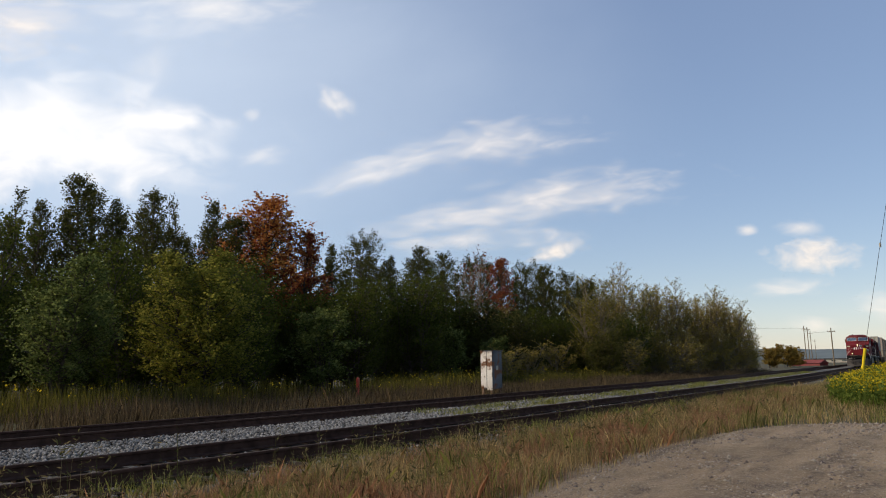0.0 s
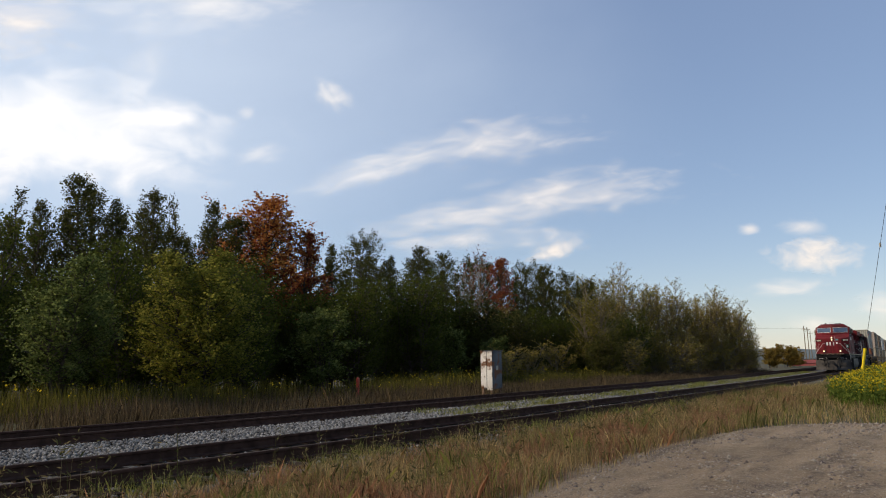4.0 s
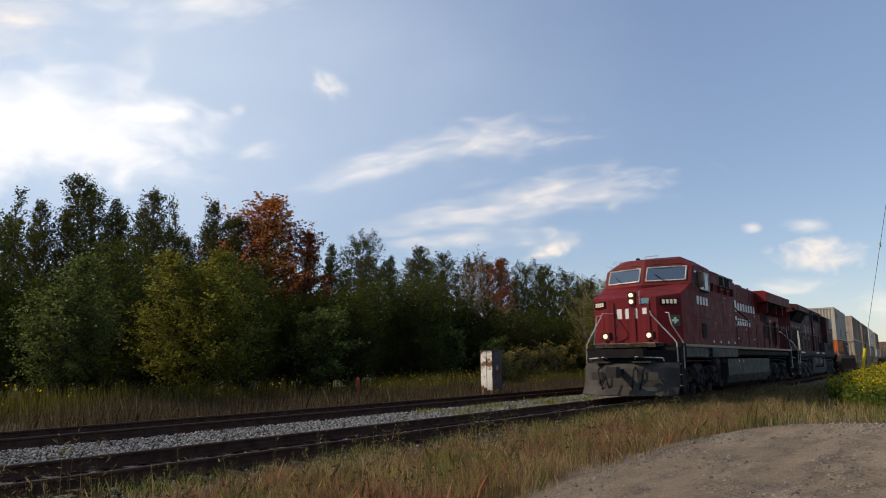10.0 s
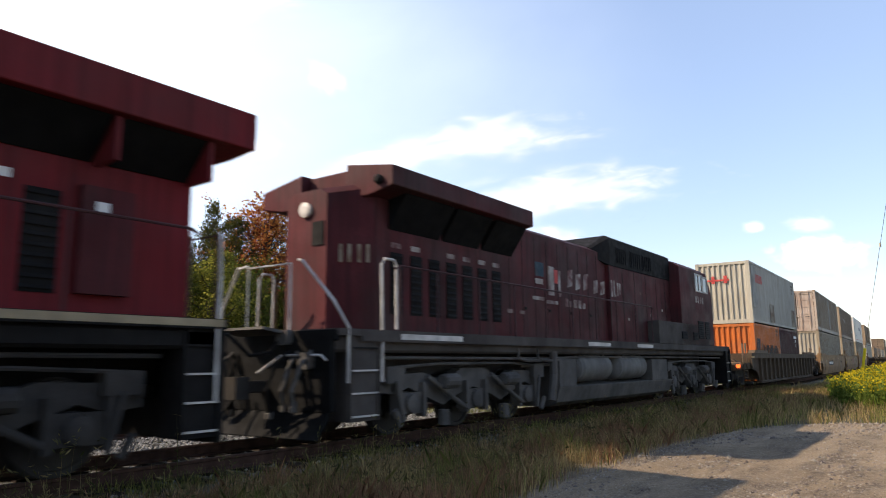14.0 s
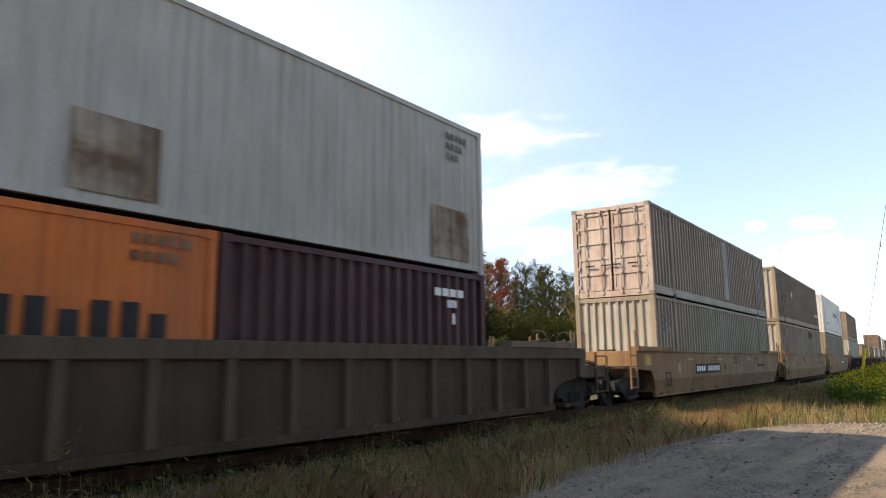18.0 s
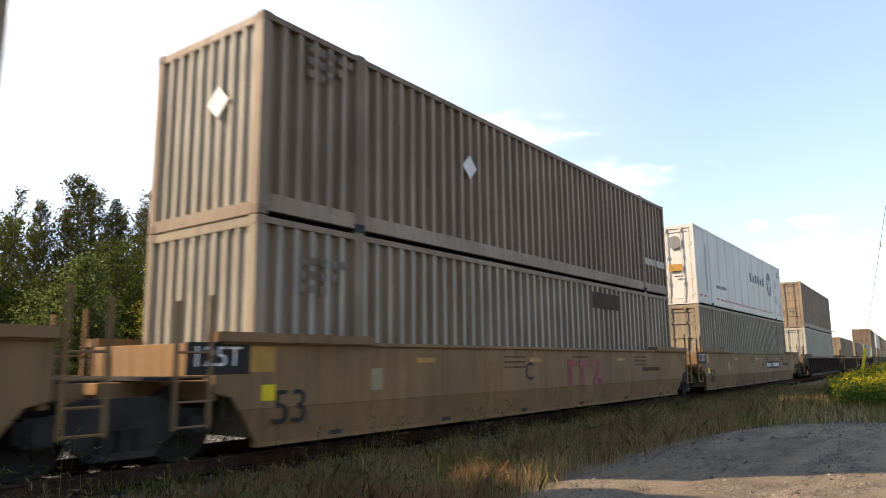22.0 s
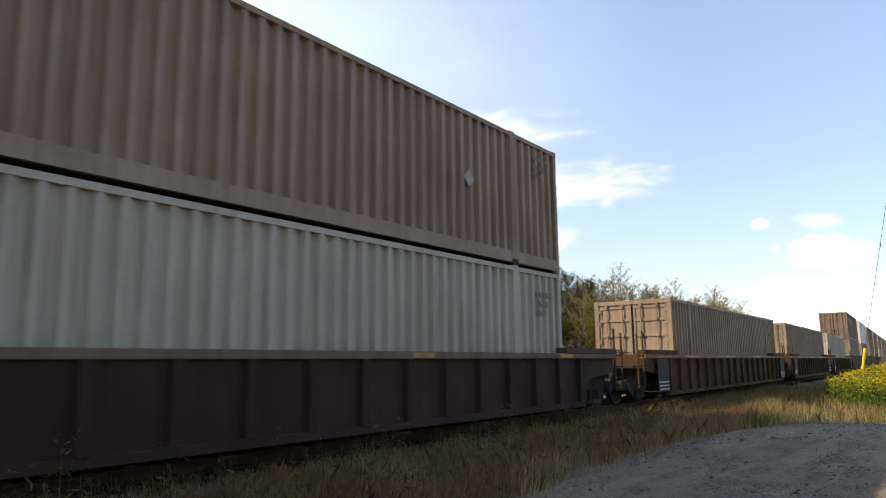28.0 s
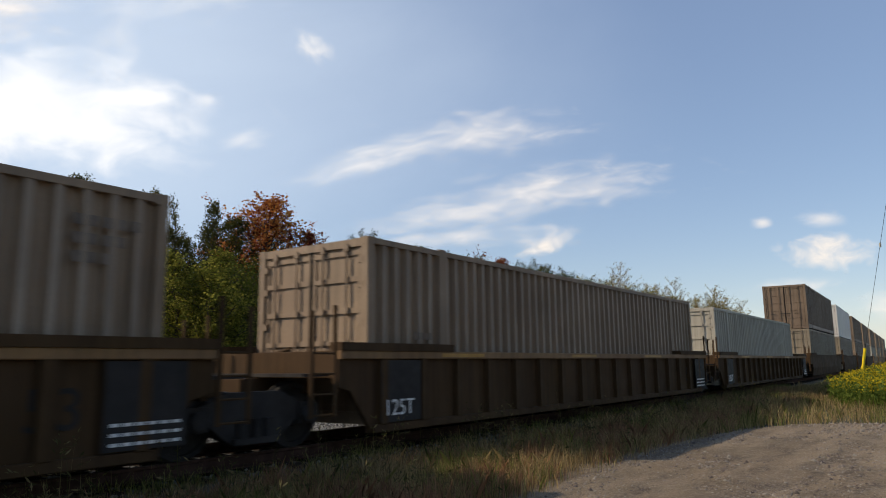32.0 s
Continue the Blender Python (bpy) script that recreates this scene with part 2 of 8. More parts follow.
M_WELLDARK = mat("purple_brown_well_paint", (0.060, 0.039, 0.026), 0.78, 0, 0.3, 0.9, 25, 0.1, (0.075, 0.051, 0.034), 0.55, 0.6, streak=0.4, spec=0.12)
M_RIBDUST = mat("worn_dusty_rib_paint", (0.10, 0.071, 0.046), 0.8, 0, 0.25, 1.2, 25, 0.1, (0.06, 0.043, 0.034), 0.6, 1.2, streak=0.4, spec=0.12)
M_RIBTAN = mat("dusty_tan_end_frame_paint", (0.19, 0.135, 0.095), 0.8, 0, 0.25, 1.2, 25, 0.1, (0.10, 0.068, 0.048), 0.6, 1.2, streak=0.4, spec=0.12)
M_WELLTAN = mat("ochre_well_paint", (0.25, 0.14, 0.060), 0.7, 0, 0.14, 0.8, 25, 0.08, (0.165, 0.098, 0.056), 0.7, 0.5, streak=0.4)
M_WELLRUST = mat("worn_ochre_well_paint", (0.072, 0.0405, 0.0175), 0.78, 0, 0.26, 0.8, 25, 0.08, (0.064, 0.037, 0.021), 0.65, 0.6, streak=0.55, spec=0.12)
M_PATCH = mat("worn_paint_patch", (0.30, 0.25, 0.185), 0.8, 0, 0.3, 2, 25, 0.1, (0.13, 0.07, 0.04), 0.95, 2.6, streak=0.6, rust=0.3)
M_SOOT = mat("sooty_panel", (0.25, 0.24, 0.215), 0.7, 0, 0.2, 1.5, 25, 0.05, (0.38, 0.36, 0.315), 0.8, 1.1)
M_INKRED = mat("red_lettering", (0.52, 0.07, 0.06), 0.6, 0, 0.1, 3, 40, 0)
M_INKWINE = mat("wine_lettering", (0.24, 0.055, 0.06), 0.7, 0, 0.2, 3, 40, 0, (0.3, 0.16, 0.1), 0.4, 2)
M_INKBLACK = mat("black_lettering", (0.025, 0.022, 0.02), 0.7, 0, 0.2, 3, 40, 0)
M_INKBLUE = mat("blue_lettering", (0.030, 0.039, 0.072), 0.5, 0, 0.1, 3, 40, 0)
M_INKTEAL = mat("dark_teal_lettering", (0.014, 0.042, 0.06), 0.65, 0, 0.2, 3, 40, 0, (0.12, 0.06, 0.03), 0.4, 2.0)
M_FAINT = mat("faint_brown_stencil", (0.15, 0.118, 0.09), 0.7, 0, 0.2, 3, 40, 0, (0.26, 0.2, 0.15), 0.6, 2.5)
M_RUST = mat("rust_stain", (0.17, 0.085, 0.045), 0.85, 0, 0.3, 3, 40, 0.1, (0.26, 0.2, 0.15), 0.5, 2.5)
M_REDGLINT = glow_mat("red_glint", (1.0, 0.13, 0.03), 1.2)
M_INKGREY = mat("grey_lettering", (0.20, 0.19, 0.18), 0.6, 0, 0.1, 3, 40, 0)
M_YELLOW = mat("yellow_marker", (0.72, 0.52, 0.02), 0.5)
M_REFLECT = mat("amber_reflector", (0.42, 0.22, 0.045), 0.5, 0, 0.2, 4, 40, 0.05, (0.25, 0.14, 0.07), 0.6, 3.0)
M_BARK = mat("bark", (0.07, 0.055, 0.042), 0.95, 0, 0.3, 4, 30, 0.6)
M_PALEBARK = mat("pale_bark", (0.19, 0.15, 0.10), 0.9, 0, 0.3, 4, 30, 0.5)
M_DARKLEAF = leaf_mat("dark_green_leaves", (0.05, 0.056, 0.017), (0.082, 0.08, 0.023), 0.28, 0.5)
M_GREENLEAF = leaf_mat("green_leaves", (0.052, 0.072, 0.014), (0.085, 0.095, 0.02), 0.25, 0.5)
M_SILVERLEAF = leaf_mat("silvery_green_leaves", (0.088, 0.116, 0.033), (0.15, 0.175, 0.055), 0.28, 0.5)
M_YELLOWLEAF = leaf_mat("yellow_green_leaves", (0.125, 0.145, 0.028), (0.235, 0.21, 0.04), 0.28, 0.5)
M_OLIVELEAF = leaf_mat("olive_leaves", (0.1368, 0.1292, 0.0304), (0.2280, 0.1900, 0.0418), 0.3, 0.6)
M_ORANGELEAF = leaf_mat("orange_red_leaves", (0.30, 0.065, 0.026), (0.40, 0.18, 0.045))
M_REDLEAF = leaf_mat("dull_red_leaves", (0.20, 0.035, 0.03), (0.24, 0.095, 0.03))
M_BROWNLEAF = leaf_mat("yellow_brown_leaves", (0.2340, 0.1755, 0.0468), (0.3276, 0.2496, 0.0624), 0.3, 0.6)
M_GOLDLEAF = leaf_mat("golden_leaves", (0.20, 0.13, 0.03), (0.27, 0.18, 0.045))
M_DRYGRASS = leaf_mat("dry_grass", (0.255, 0.182, 0.088), (0.426, 0.309, 0.149), 0.45, 0.5)
M_GREENGRASS = leaf_mat("green_grass", (0.122, 0.144, 0.043), (0.234, 0.224, 0.068), 0.45, 0.5)
M_FIELDGREEN = leaf_mat("field_weed_leaves", (0.08, 0.082, 0.02), (0.15, 0.13, 0.03), 0.35, 0.45)
M_FIELDSTRAW = leaf_mat("field_straw", (0.11, 0.08, 0.04), (0.17, 0.125, 0.06), 0.4, 0.35)
M_REDGRASS = leaf_mat("reddish_dead_grass", (0.238, 0.122, 0.070), (0.340, 0.190, 0.108), 0.4, 0.5)
M_STALK = leaf_mat("weed_stalks", (0.075, 0.08, 0.03), (0.16, 0.125, 0.06), 0.4, 0.4)
M_DEADWEED = leaf_mat("brown_weeds", (0.068, 0.05, 0.032), (0.115, 0.085, 0.05), 0.4, 0.35)
M_GOLDENROD = leaf_mat("goldenrod", (0.46, 0.34, 0.02), (0.56, 0.42, 0.03), 0.3)
M_WEEDGREEN = leaf_mat("weed_leaves", (0.078, 0.126, 0.024), (0.144, 0.180, 0.036), 0.35)


# ---- mesh helpers ----
class Shape:
    """Gathers boxes, bars, prisms and tubes of one part."""

    def __init__(self):
        self.v, self.f = [], []

    def add(self, verts, faces):
        k = len(self.v)
        self.v += [tuple(p) for p in verts]
        self.f += [tuple(i + k for i in face) for face in faces]
        return self

    def box(self, x0, x1, y0, y1, z0, z1, c=0.0):
        """A box, its edges along x chamfered by c."""
        if c <= 0:
            return self.add([(x, y, z) for x in (x0, x1) for y in (y0, y1) for z in (z0, z1)],
                            [(0, 1, 3, 2), (4, 6, 7, 5), (0, 4, 5, 1), (2, 3, 7, 6), (0, 2, 6, 4), (1, 5, 7, 3)])
        ring = [(y0 + c, z0), (y1 - c, z0), (y1, z0 + c), (y1, z1 - c), (y1 - c, z1), (y0 + c, z1), (y0, z1 - c), (y0, z0 + c)]
        return self.prism_x(ring, x0, x1)

    def prism_x(self, ring, x0, x1):
        n = len(ring)
        return self.add([(x0, y, z) for y, z in ring] + [(x1, y, z) for y, z in ring],
                        [tuple(range(n))[::-1], tuple(range(n, 2 * n))] + [(i, (i + 1) % n, n + (i + 1) % n, n + i) for i in range(n)])

    def prism_y(self, ring, y0, y1):
        n = len(ring)
        return self.add([(x, y0, z) for x, z in ring] + [(x, y1, z) for x, z in ring],
                        [tuple(range(n)), tuple(range(n, 2 * n))[::-1]] + [(i, n + i, n + (i + 1) % n, (i + 1) % n) for i in range(n)])

    def prism_z(self, ring, z0, z1):
        n = len(ring)
        return self.add([(x, y, z0) for x, y in ring] + [(x, y, z1) for x, y in ring],
                        [tuple(range(n))[::-1], tuple(range(n, 2 * n))] + [(i, (i + 1) % n, n + (i + 1) % n, n + i) for i in range(n)])

    def tube(self, path, r, n=6, r2=None):
        """A round bar along a path, tapering to r2."""
        path = [Vector(p) for p in path]
        k, m = len(self.v), len(path)
        for i, p in enumerate(path):
            d = (path[min(i + 1, m - 1)] - path[max(i - 1, 0)]).normalized()
            a = d.cross(Vector((0.31, 0.2, 1)) if abs(d.z) < 0.9 else Vector((1, 0.2, 0.1))).normalized()
            c = d.cross(a)
            rr = r if r2 is None else r + (r2 - r) * i / (m - 1)
            for j in range(n):
                t = 2 * math.pi * j / n
                self.v.append(tuple(p + rr * (math.cos(t) * a + math.sin(t) * c)))
        for i in range(m - 1):
            for j in range(n):
                q = (j + 1) % n
                self.f.append((k + i * n + j, k + i * n + q, k + (i + 1) * n + q, k + (i + 1) * n + j))
        self.f.append(tuple(k + j for j in range(n))[::-1])
        self.f.append(tuple(k + (m - 1) * n + j for j in range(n)))
        return self

    def turn(self, p, axis, profile, n=16):
        """A turned body: rings of (distance along axis, radius) from p."""
        p, axis = Vector(p), Vector(axis).normalized()
        a = axis.cross(Vector((0, 0, 1)) if abs(axis.z) < 0.9 else Vector((1, 0, 0))).normalized()
        c = axis.cross(a)
        k = len(self.v)
        for d, r in profile:
            for j in range(n):
                t = 2 * math.pi * j / n
                self.v.append(tuple(p + d * axis + r * (math.cos(t) * a + math.sin(t) * c)))
        for i in range(len(profile) - 1):
            for j in range(n):
                q = (j + 1) % n
                self.f.append((k + i * n + j, k + i * n + q, k + (i + 1) * n + q, k + (i + 1) * n + j))
        self.f.append(tuple(k + j for j in range(n))[::-1])
        self.f.append(tuple(k + (len(profile) - 1) * n + j for j in range(n)))
        return self

    def mesh(self, name, material, smooth=False):
        me = bpy.data.meshes.new(name)
        me.from_pydata(self.v, [], self.f)
        b = bmesh.new()
        b.from_mesh(me)
        bmesh.ops.recalc_face_normals(b, faces=b.faces)
        b.to_mesh(me)
        b.free()
        if material:
            me.materials.append(material)
        if smooth:
            me.shade_smooth()
            me.set_sharp_from_angle(angle=radians(38))
        return me


def bulk(name, verts, faces, material):
    """A mesh from arrays: verts n x 3, faces m x k."""
    me = bpy.data.meshes.new(name)
    verts, faces = np.asarray(verts, np.float32), np.asarray(faces, np.int32)
    m, k = faces.shape
    me.vertices.add(len(verts))
    me.vertices.foreach_set("co", verts.ravel())
    me.loops.add(m * k)
    me.loops.foreach_set("vertex_index", faces.ravel())
    me.polygons.add(m)
    me.polygons.foreach_set("loop_start", np.arange(0, m * k, k, dtype=np.int32))
    me.polygons.foreach_set("loop_total", np.full(m, k, np.int32))
    me.update(calc_edges=True)
    me.materials.append(material)
    return me


def part(name, shape, material, parent, label="", bevel=0.0, smooth=False):
    """Links a shape (or a finished mesh) as one mesh object under a thing or a part."""
    me = shape.mesh(name, material, smooth) if isinstance(shape, Shape) else shape
    ob = new(name, me)
    ob.parent = parent
    if label:
        ob["label"] = label
    if bevel:
        md = ob.modifiers.new("bevel", "BEVEL")
        md.width, md.segments, md.limit_method, md.angle_limit = bevel, 2, "ANGLE", radians(35)
    return ob


def thing(name, label, category, group="", kind=""):
    return tagged(new(name), label, category, group, kind)


# ---- the line of the track ----
KAPPA, BEND, CURVE = 0.000923, 8.3, 61.7      # a gentle curve 61.7 m long between two straights
NEAR_TRACK, FAR_TRACK = 8.707, 13.78


def slope(x):
    return KAPPA * np.clip(x - BEND, 0.0, CURVE)


def bend(x):
    u = np.clip(x - BEND, 0.0, CURVE)
    return 0.5 * KAPPA * u * u + KAPPA * CURVE * np.maximum(x - BEND - CURVE, 0.0)


def on_track(x, off=0.0):
    """Pose on a line beside the near track's centre, x metres along it."""
    return Matrix.Translation((x, NEAR_TRACK + off + bend(x), 0)) @ pose(0, 0, 0, 0, 0, math.degrees(math.atan(slope(x))))
from mathutils.geometry import delaunay_2d_cdt
# ---- ground, road bed, tracks ----
def ground_height(x, y):
    d = y - NEAR_TRACK - bend(x)
    z = -0.42 - 0.06 * min(max(d - 6.5, 0) / 3, 1) + 0.05 * noise.noise((x * 0.25, y * 0.25, 0.0)) * min(1.0, max(d - 8, 0) / 4)
    far = math.hypot(x, y)
    if far > 150:
        z += 0.8 * noise.noise((x * 0.004, y * 0.004, 3.0)) * min(1.0, (far - 150) / 300)
    return z


def build_ground():
    xs = sorted({-3000, -1500, -700, -300, -150, -80, *range(-50, 130, 3), *range(130, 300, 12), 400, 600, 900, 1400, 2200, 3200})
    ys = sorted({-3000, -1500, -700, -300, -150, -80, -50, *range(-36, 60, 2), *range(60, 150, 10), 220, 320, 500, 800, 1400, 2200, 3200})
    v = [(x, y, ground_height(x, y)) for x in xs for y in ys]
    n = len(ys)
    f = [(i * n + j, (i + 1) * n + j, (i + 1) * n + j + 1, i * n + j + 1) for i in range(len(xs) - 1) for j in range(n - 1)]
    ob = new("ground", bulk("ground", v, f, M_EARTH))
    tagged(ob, "rough brown and green field earth round the tracks", "ground", kind="structure")
    ob.data.shade_smooth()


build_ground()


def sweep(ring, x0, x1, base, step=2.0):
    """A shape of constant section (offset from the track line, z) following the bend."""
    s = Shape()
    xs = list(np.arange(x0, x1 + 0.01, step))
    n = len(ring)
    for x in xs:
        a = math.atan(slope(x))
        for d, z in ring:
            s.v.append((x - d * math.sin(a), base + bend(x) + d * math.cos(a), z))
    for i in range(len(xs) - 1):
        for j in range(n):
            q = (j + 1) % n
            s.f.append((i * n + j, i * n + q, (i + 1) * n + q, (i + 1) * n + j))
    s.f += [tuple(range(n)), tuple((len(xs) - 1) * n + j for j in range(n))]
    return s


TRACK_X0, TRACK_X1 = -24.0, 270.0
bed = new("ballast_bed", sweep([(-2.5, -0.5), (-1.55, -0.22), (1.2, -0.22), (2.5, -0.19), (3.8, -0.22), (6.65, -0.22), (7.6, -0.56), (2, -0.9)], TRACK_X0, TRACK_X1, NEAR_TRACK).mesh("ballast_bed", M_BALLAST))
tagged(bed, "grey crushed stone ballast under the two tracks", "track bed", kind="structure")


def build_track(base, name, label):
    t = thing(name, label, "railway track", "tracks", "structure")
    for side in (-0.755, 0.755):
        web = [(-0.075, -0.172), (0.075, -0.172), (0.075, -0.155), (0.012, -0.135), (0.010, -0.045), (0.036, -0.032), (0.036, -0.006), (0.028, 0.0),
               (-0.028, 0.0), (-0.036, -0.006), (-0.036, -0.032), (-0.010, -0.045), (-0.012, -0.135), (-0.075, -0.155)]
        r = part("rail", sweep([(d + side, z) for d, z in web], TRACK_X0, TRACK_X1, base), M_RAIL, t)
        part("running_surface", sweep([(side - 0.026, 0.0), (side + 0.026, 0.0), (side + 0.026, 0.003), (side - 0.026, 0.003)], TRACK_X0, TRACK_X1, base), M_RAILTOP, r, "thin shiny worn rail head")
    return t


near_track = build_track(NEAR_TRACK, "near_railway_track", "rusty steel rails of the nearer track on dark wooden sleepers")
far_track = build_track(FAR_TRACK, "far_railway_track", "rusty steel rails of the second track on dark wooden sleepers")

LOT = [(-60, 4.5), (-6, 4.4), (3, 4.35), (6.5, 4.5), (9, 4.95), (12.5, 5.02), (15.5, 4.75), (18, 4.2), (19.6, 3.0), (20.4, 1.4), (21.0, -1), (23, -8), (30, -30), (26, -60), (-60, -60)]


def in_ring(x, y, ring):
    inside = False
    for (x0, y0), (x1, y1) in zip(ring, ring[1:] + ring[:1]):
        if (y0 > y) != (y1 > y) and x < x0 + (y - y0) / (y1 - y0) * (x1 - x0):
            inside = not inside
    return inside


def lot_height(x, y):
    """Shallow wheel ruts running along the lot, and uneven gravel."""
    w = y + 0.06 * x + 0.25 * noise.noise((x * 0.12, y * 0.1, 4.0))
    rut = math.exp(-((w - 2.55) / 0.22) ** 2) + math.exp(-((w - 0.95) / 0.25) ** 2) + 0.7 * math.exp(-((w - 3.7) / 0.3) ** 2)
    return -0.345 - 0.028 * rut + 0.035 * noise.noise((x * 0.45, y * 0.8, 1.0)) + 0.016 * noise.noise((x * 1.7, y * 2.1, 2.0)) + 0.009 * noise.noise((x * 5, y * 5, 3.0))


def build_lot():
    """The lot: a gravel sheet with wavy edge, ruts and uneven surface."""
    rng = random.Random(5)
    edge = []
    for (x0, y0), (x1, y1) in zip(LOT, LOT[1:] + LOT[:1]):
        near = -8 < x0 < 24 and y0 > -3
        k = max(1, int(math.hypot(x1 - x0, y1 - y0) / (0.35 if near else 3)))
        for i in range(k):
            u = i / k
            w = 0.45 if near else 0
            ex, ey = x0 + (x1 - x0) * u, y0 + (y1 - y0) * u
            swell = 1.1 * w * noise.noise((ex * 0.9, ey * 0.9, 6.0))
            edge.append((ex + swell + w * (rng.random() - 0.5), ey + swell + w * (rng.random() - 0.5)))
    pts = [Vector(p) for p in edge]
    for i in range(110):
        for j in range(46):
            x, y = 1.5 + 0.18 * i + rng.uniform(-0.05, 0.05), -3.2 + 0.18 * j + rng.uniform(-0.05, 0.05)
            if in_ring(x, y + 0.5, LOT) and in_ring(x + 0.4, y, LOT):
                pts.append(Vector((x, y)))
    n = len(edge)
    flat, _, faces, *_ = delaunay_2d_cdt(pts, [(i, (i + 1) % n) for i in range(n)], [], 1, 0.001)
    v = [(p.x, p.y, lot_height(p.x, p.y) if i >= n else -0.405) for i, p in enumerate(flat)]
    me = bpy.data.meshes.new("gravel_lot")
    me.from_pydata(v, [], faces)
    me.shade_smooth()
    me.materials.append(M_LOT)
    tagged(new("gravel_lot", me), "dusty grey-brown gravel lot with ruts and small stones", "gravel lot", kind="structure")


build_lot()


def scatter_stones(name, label, places, sizes, material, category, parent_kind="stuff"):
    """Angular stones, eight faces each."""
    rng = np.random.default_rng(7)
    n = len(places)
    base = np.array([(1, 0, 0), (-1, 0, 0), (0, 1, 0), (0, -1, 0), (0, 0, 1), (0, 0, -1)], float)
    v = base[None] * (1 + 0.5 * (rng.random((n, 6, 1)) - 0.5)) + 0.25 * (rng.random((n, 6, 3)) - 0.5)
    a = rng.random(n) * 6.283
    c, s = np.cos(a)[:, None], np.sin(a)[:, None]
    v = np.stack([v[..., 0] * c - v[..., 1] * s, v[..., 0] * s + v[..., 1] * c, v[..., 2] * 0.75], -1) * np.asarray(sizes)[:, None, None] + np.asarray(places)[:, None, :]
    f = np.array([(0, 2, 4), (2, 1, 4), (1, 3, 4), (3, 0, 4), (2, 0, 5), (1, 2, 5), (3, 1, 5), (0, 3, 5)])
    faces = (f[None] + 6 * np.arange(n)[:, None, None]).reshape(-1, 3)
    tagged(new(name, bulk(name, v.reshape(-1, 3), faces, material)), label, category, kind=parent_kind)


def ballast_places():
    rng = np.random.default_rng(11)
    p, s = [], []
    for count, d0, d1, x0, x1 in ((22000, 0.95, 4.1, 1, 26), (8000, 0.95, 4.1, 26, 80), (900, -2.3, -0.85, 2, 24), (1600, 5.9, 7.2, 3, 30), (1800, -0.65, 0.65, 1, 30)):
        x = x0 + (x1 - x0) * rng.random(count) ** 1.25
        d = d0 + (d1 - d0) * rng.random(count)
        y = NEAR_TRACK + d + bend(x)
        z = np.where(d < -1.55, -0.22 + (d + 1.55) * 0.29, np.where(d > 6.65, -0.22 - (d - 6.65) * 0.36, np.where(d > 1, -0.195, -0.215)))
        p.append(np.stack([x, y, z + 0.012 + 0.02 * rng.random(count)], -1))
        s.append((0.014 + 0.024 * rng.random(count)) * (1 + 0.016 * x))
    return np.concatenate(p), np.concatenate(s)


scatter_stones("ballast_stones", "loose grey crushed stones between the tracks", *ballast_places(), M_STONE, "stones")


def lot_places():
    rng = np.random.default_rng(12)
    p, s = [], []
    for _ in range(52000):
        x, y = 2.6 + 18 * rng.random() ** 1.3, -2.8 + 7.8 * rng.random()
        c = noise.noise((x * 0.5, y * 0.9, 8.0)) + 0.5 * noise.noise((x * 2.2, y * 2.2, 9.0))
        edge = max(0.0, (y - 3.6) / 1.0, (x - 18) / 3)
        if rng.random() < 0.16 + 0.9 * c + 1.1 * edge and in_ring(x, y, LOT):
            p.append((x, y, lot_height(x, y) + 0.001 if in_ring(x, y + 0.6, LOT) else -0.375))
            s.append((0.004 + 0.011 * rng.random() ** 2 + 0.02 * rng.random() ** 14) * (1 + 0.05 * x))
    return np.array(p), np.array(s)


scatter_stones("lot_pebbles", "small loose stones on the gravel lot", *lot_places(), M_PEBBLE, "stones")


# ---- trees ----
def leaf_mesh(name, centres, size, material, rng, droop=0.0, slim=0.36):
    n = len(centres)
    d = rng.normal(size=(n, 3))
    d[:, 2] = d[:, 2] * 0.6 - droop
    d /= np.linalg.norm(d, axis=1)[:, None]
    a = np.cross(d, rng.normal(size=(n, 3)))
    a /= np.linalg.norm(a, axis=1)[:, None]
    s = size * (0.6 + 0.8 * rng.random((n, 1)))
    tip, w = d * s, a * s * slim
    c = np.asarray(centres)
    v = np.stack([c, c + tip * 0.5 + w, c + tip, c + tip * 0.5 - w], 1)
    f = np.arange(n * 4).reshape(n, 4)
    return bulk(name, v.reshape(-1, 3), f, material)


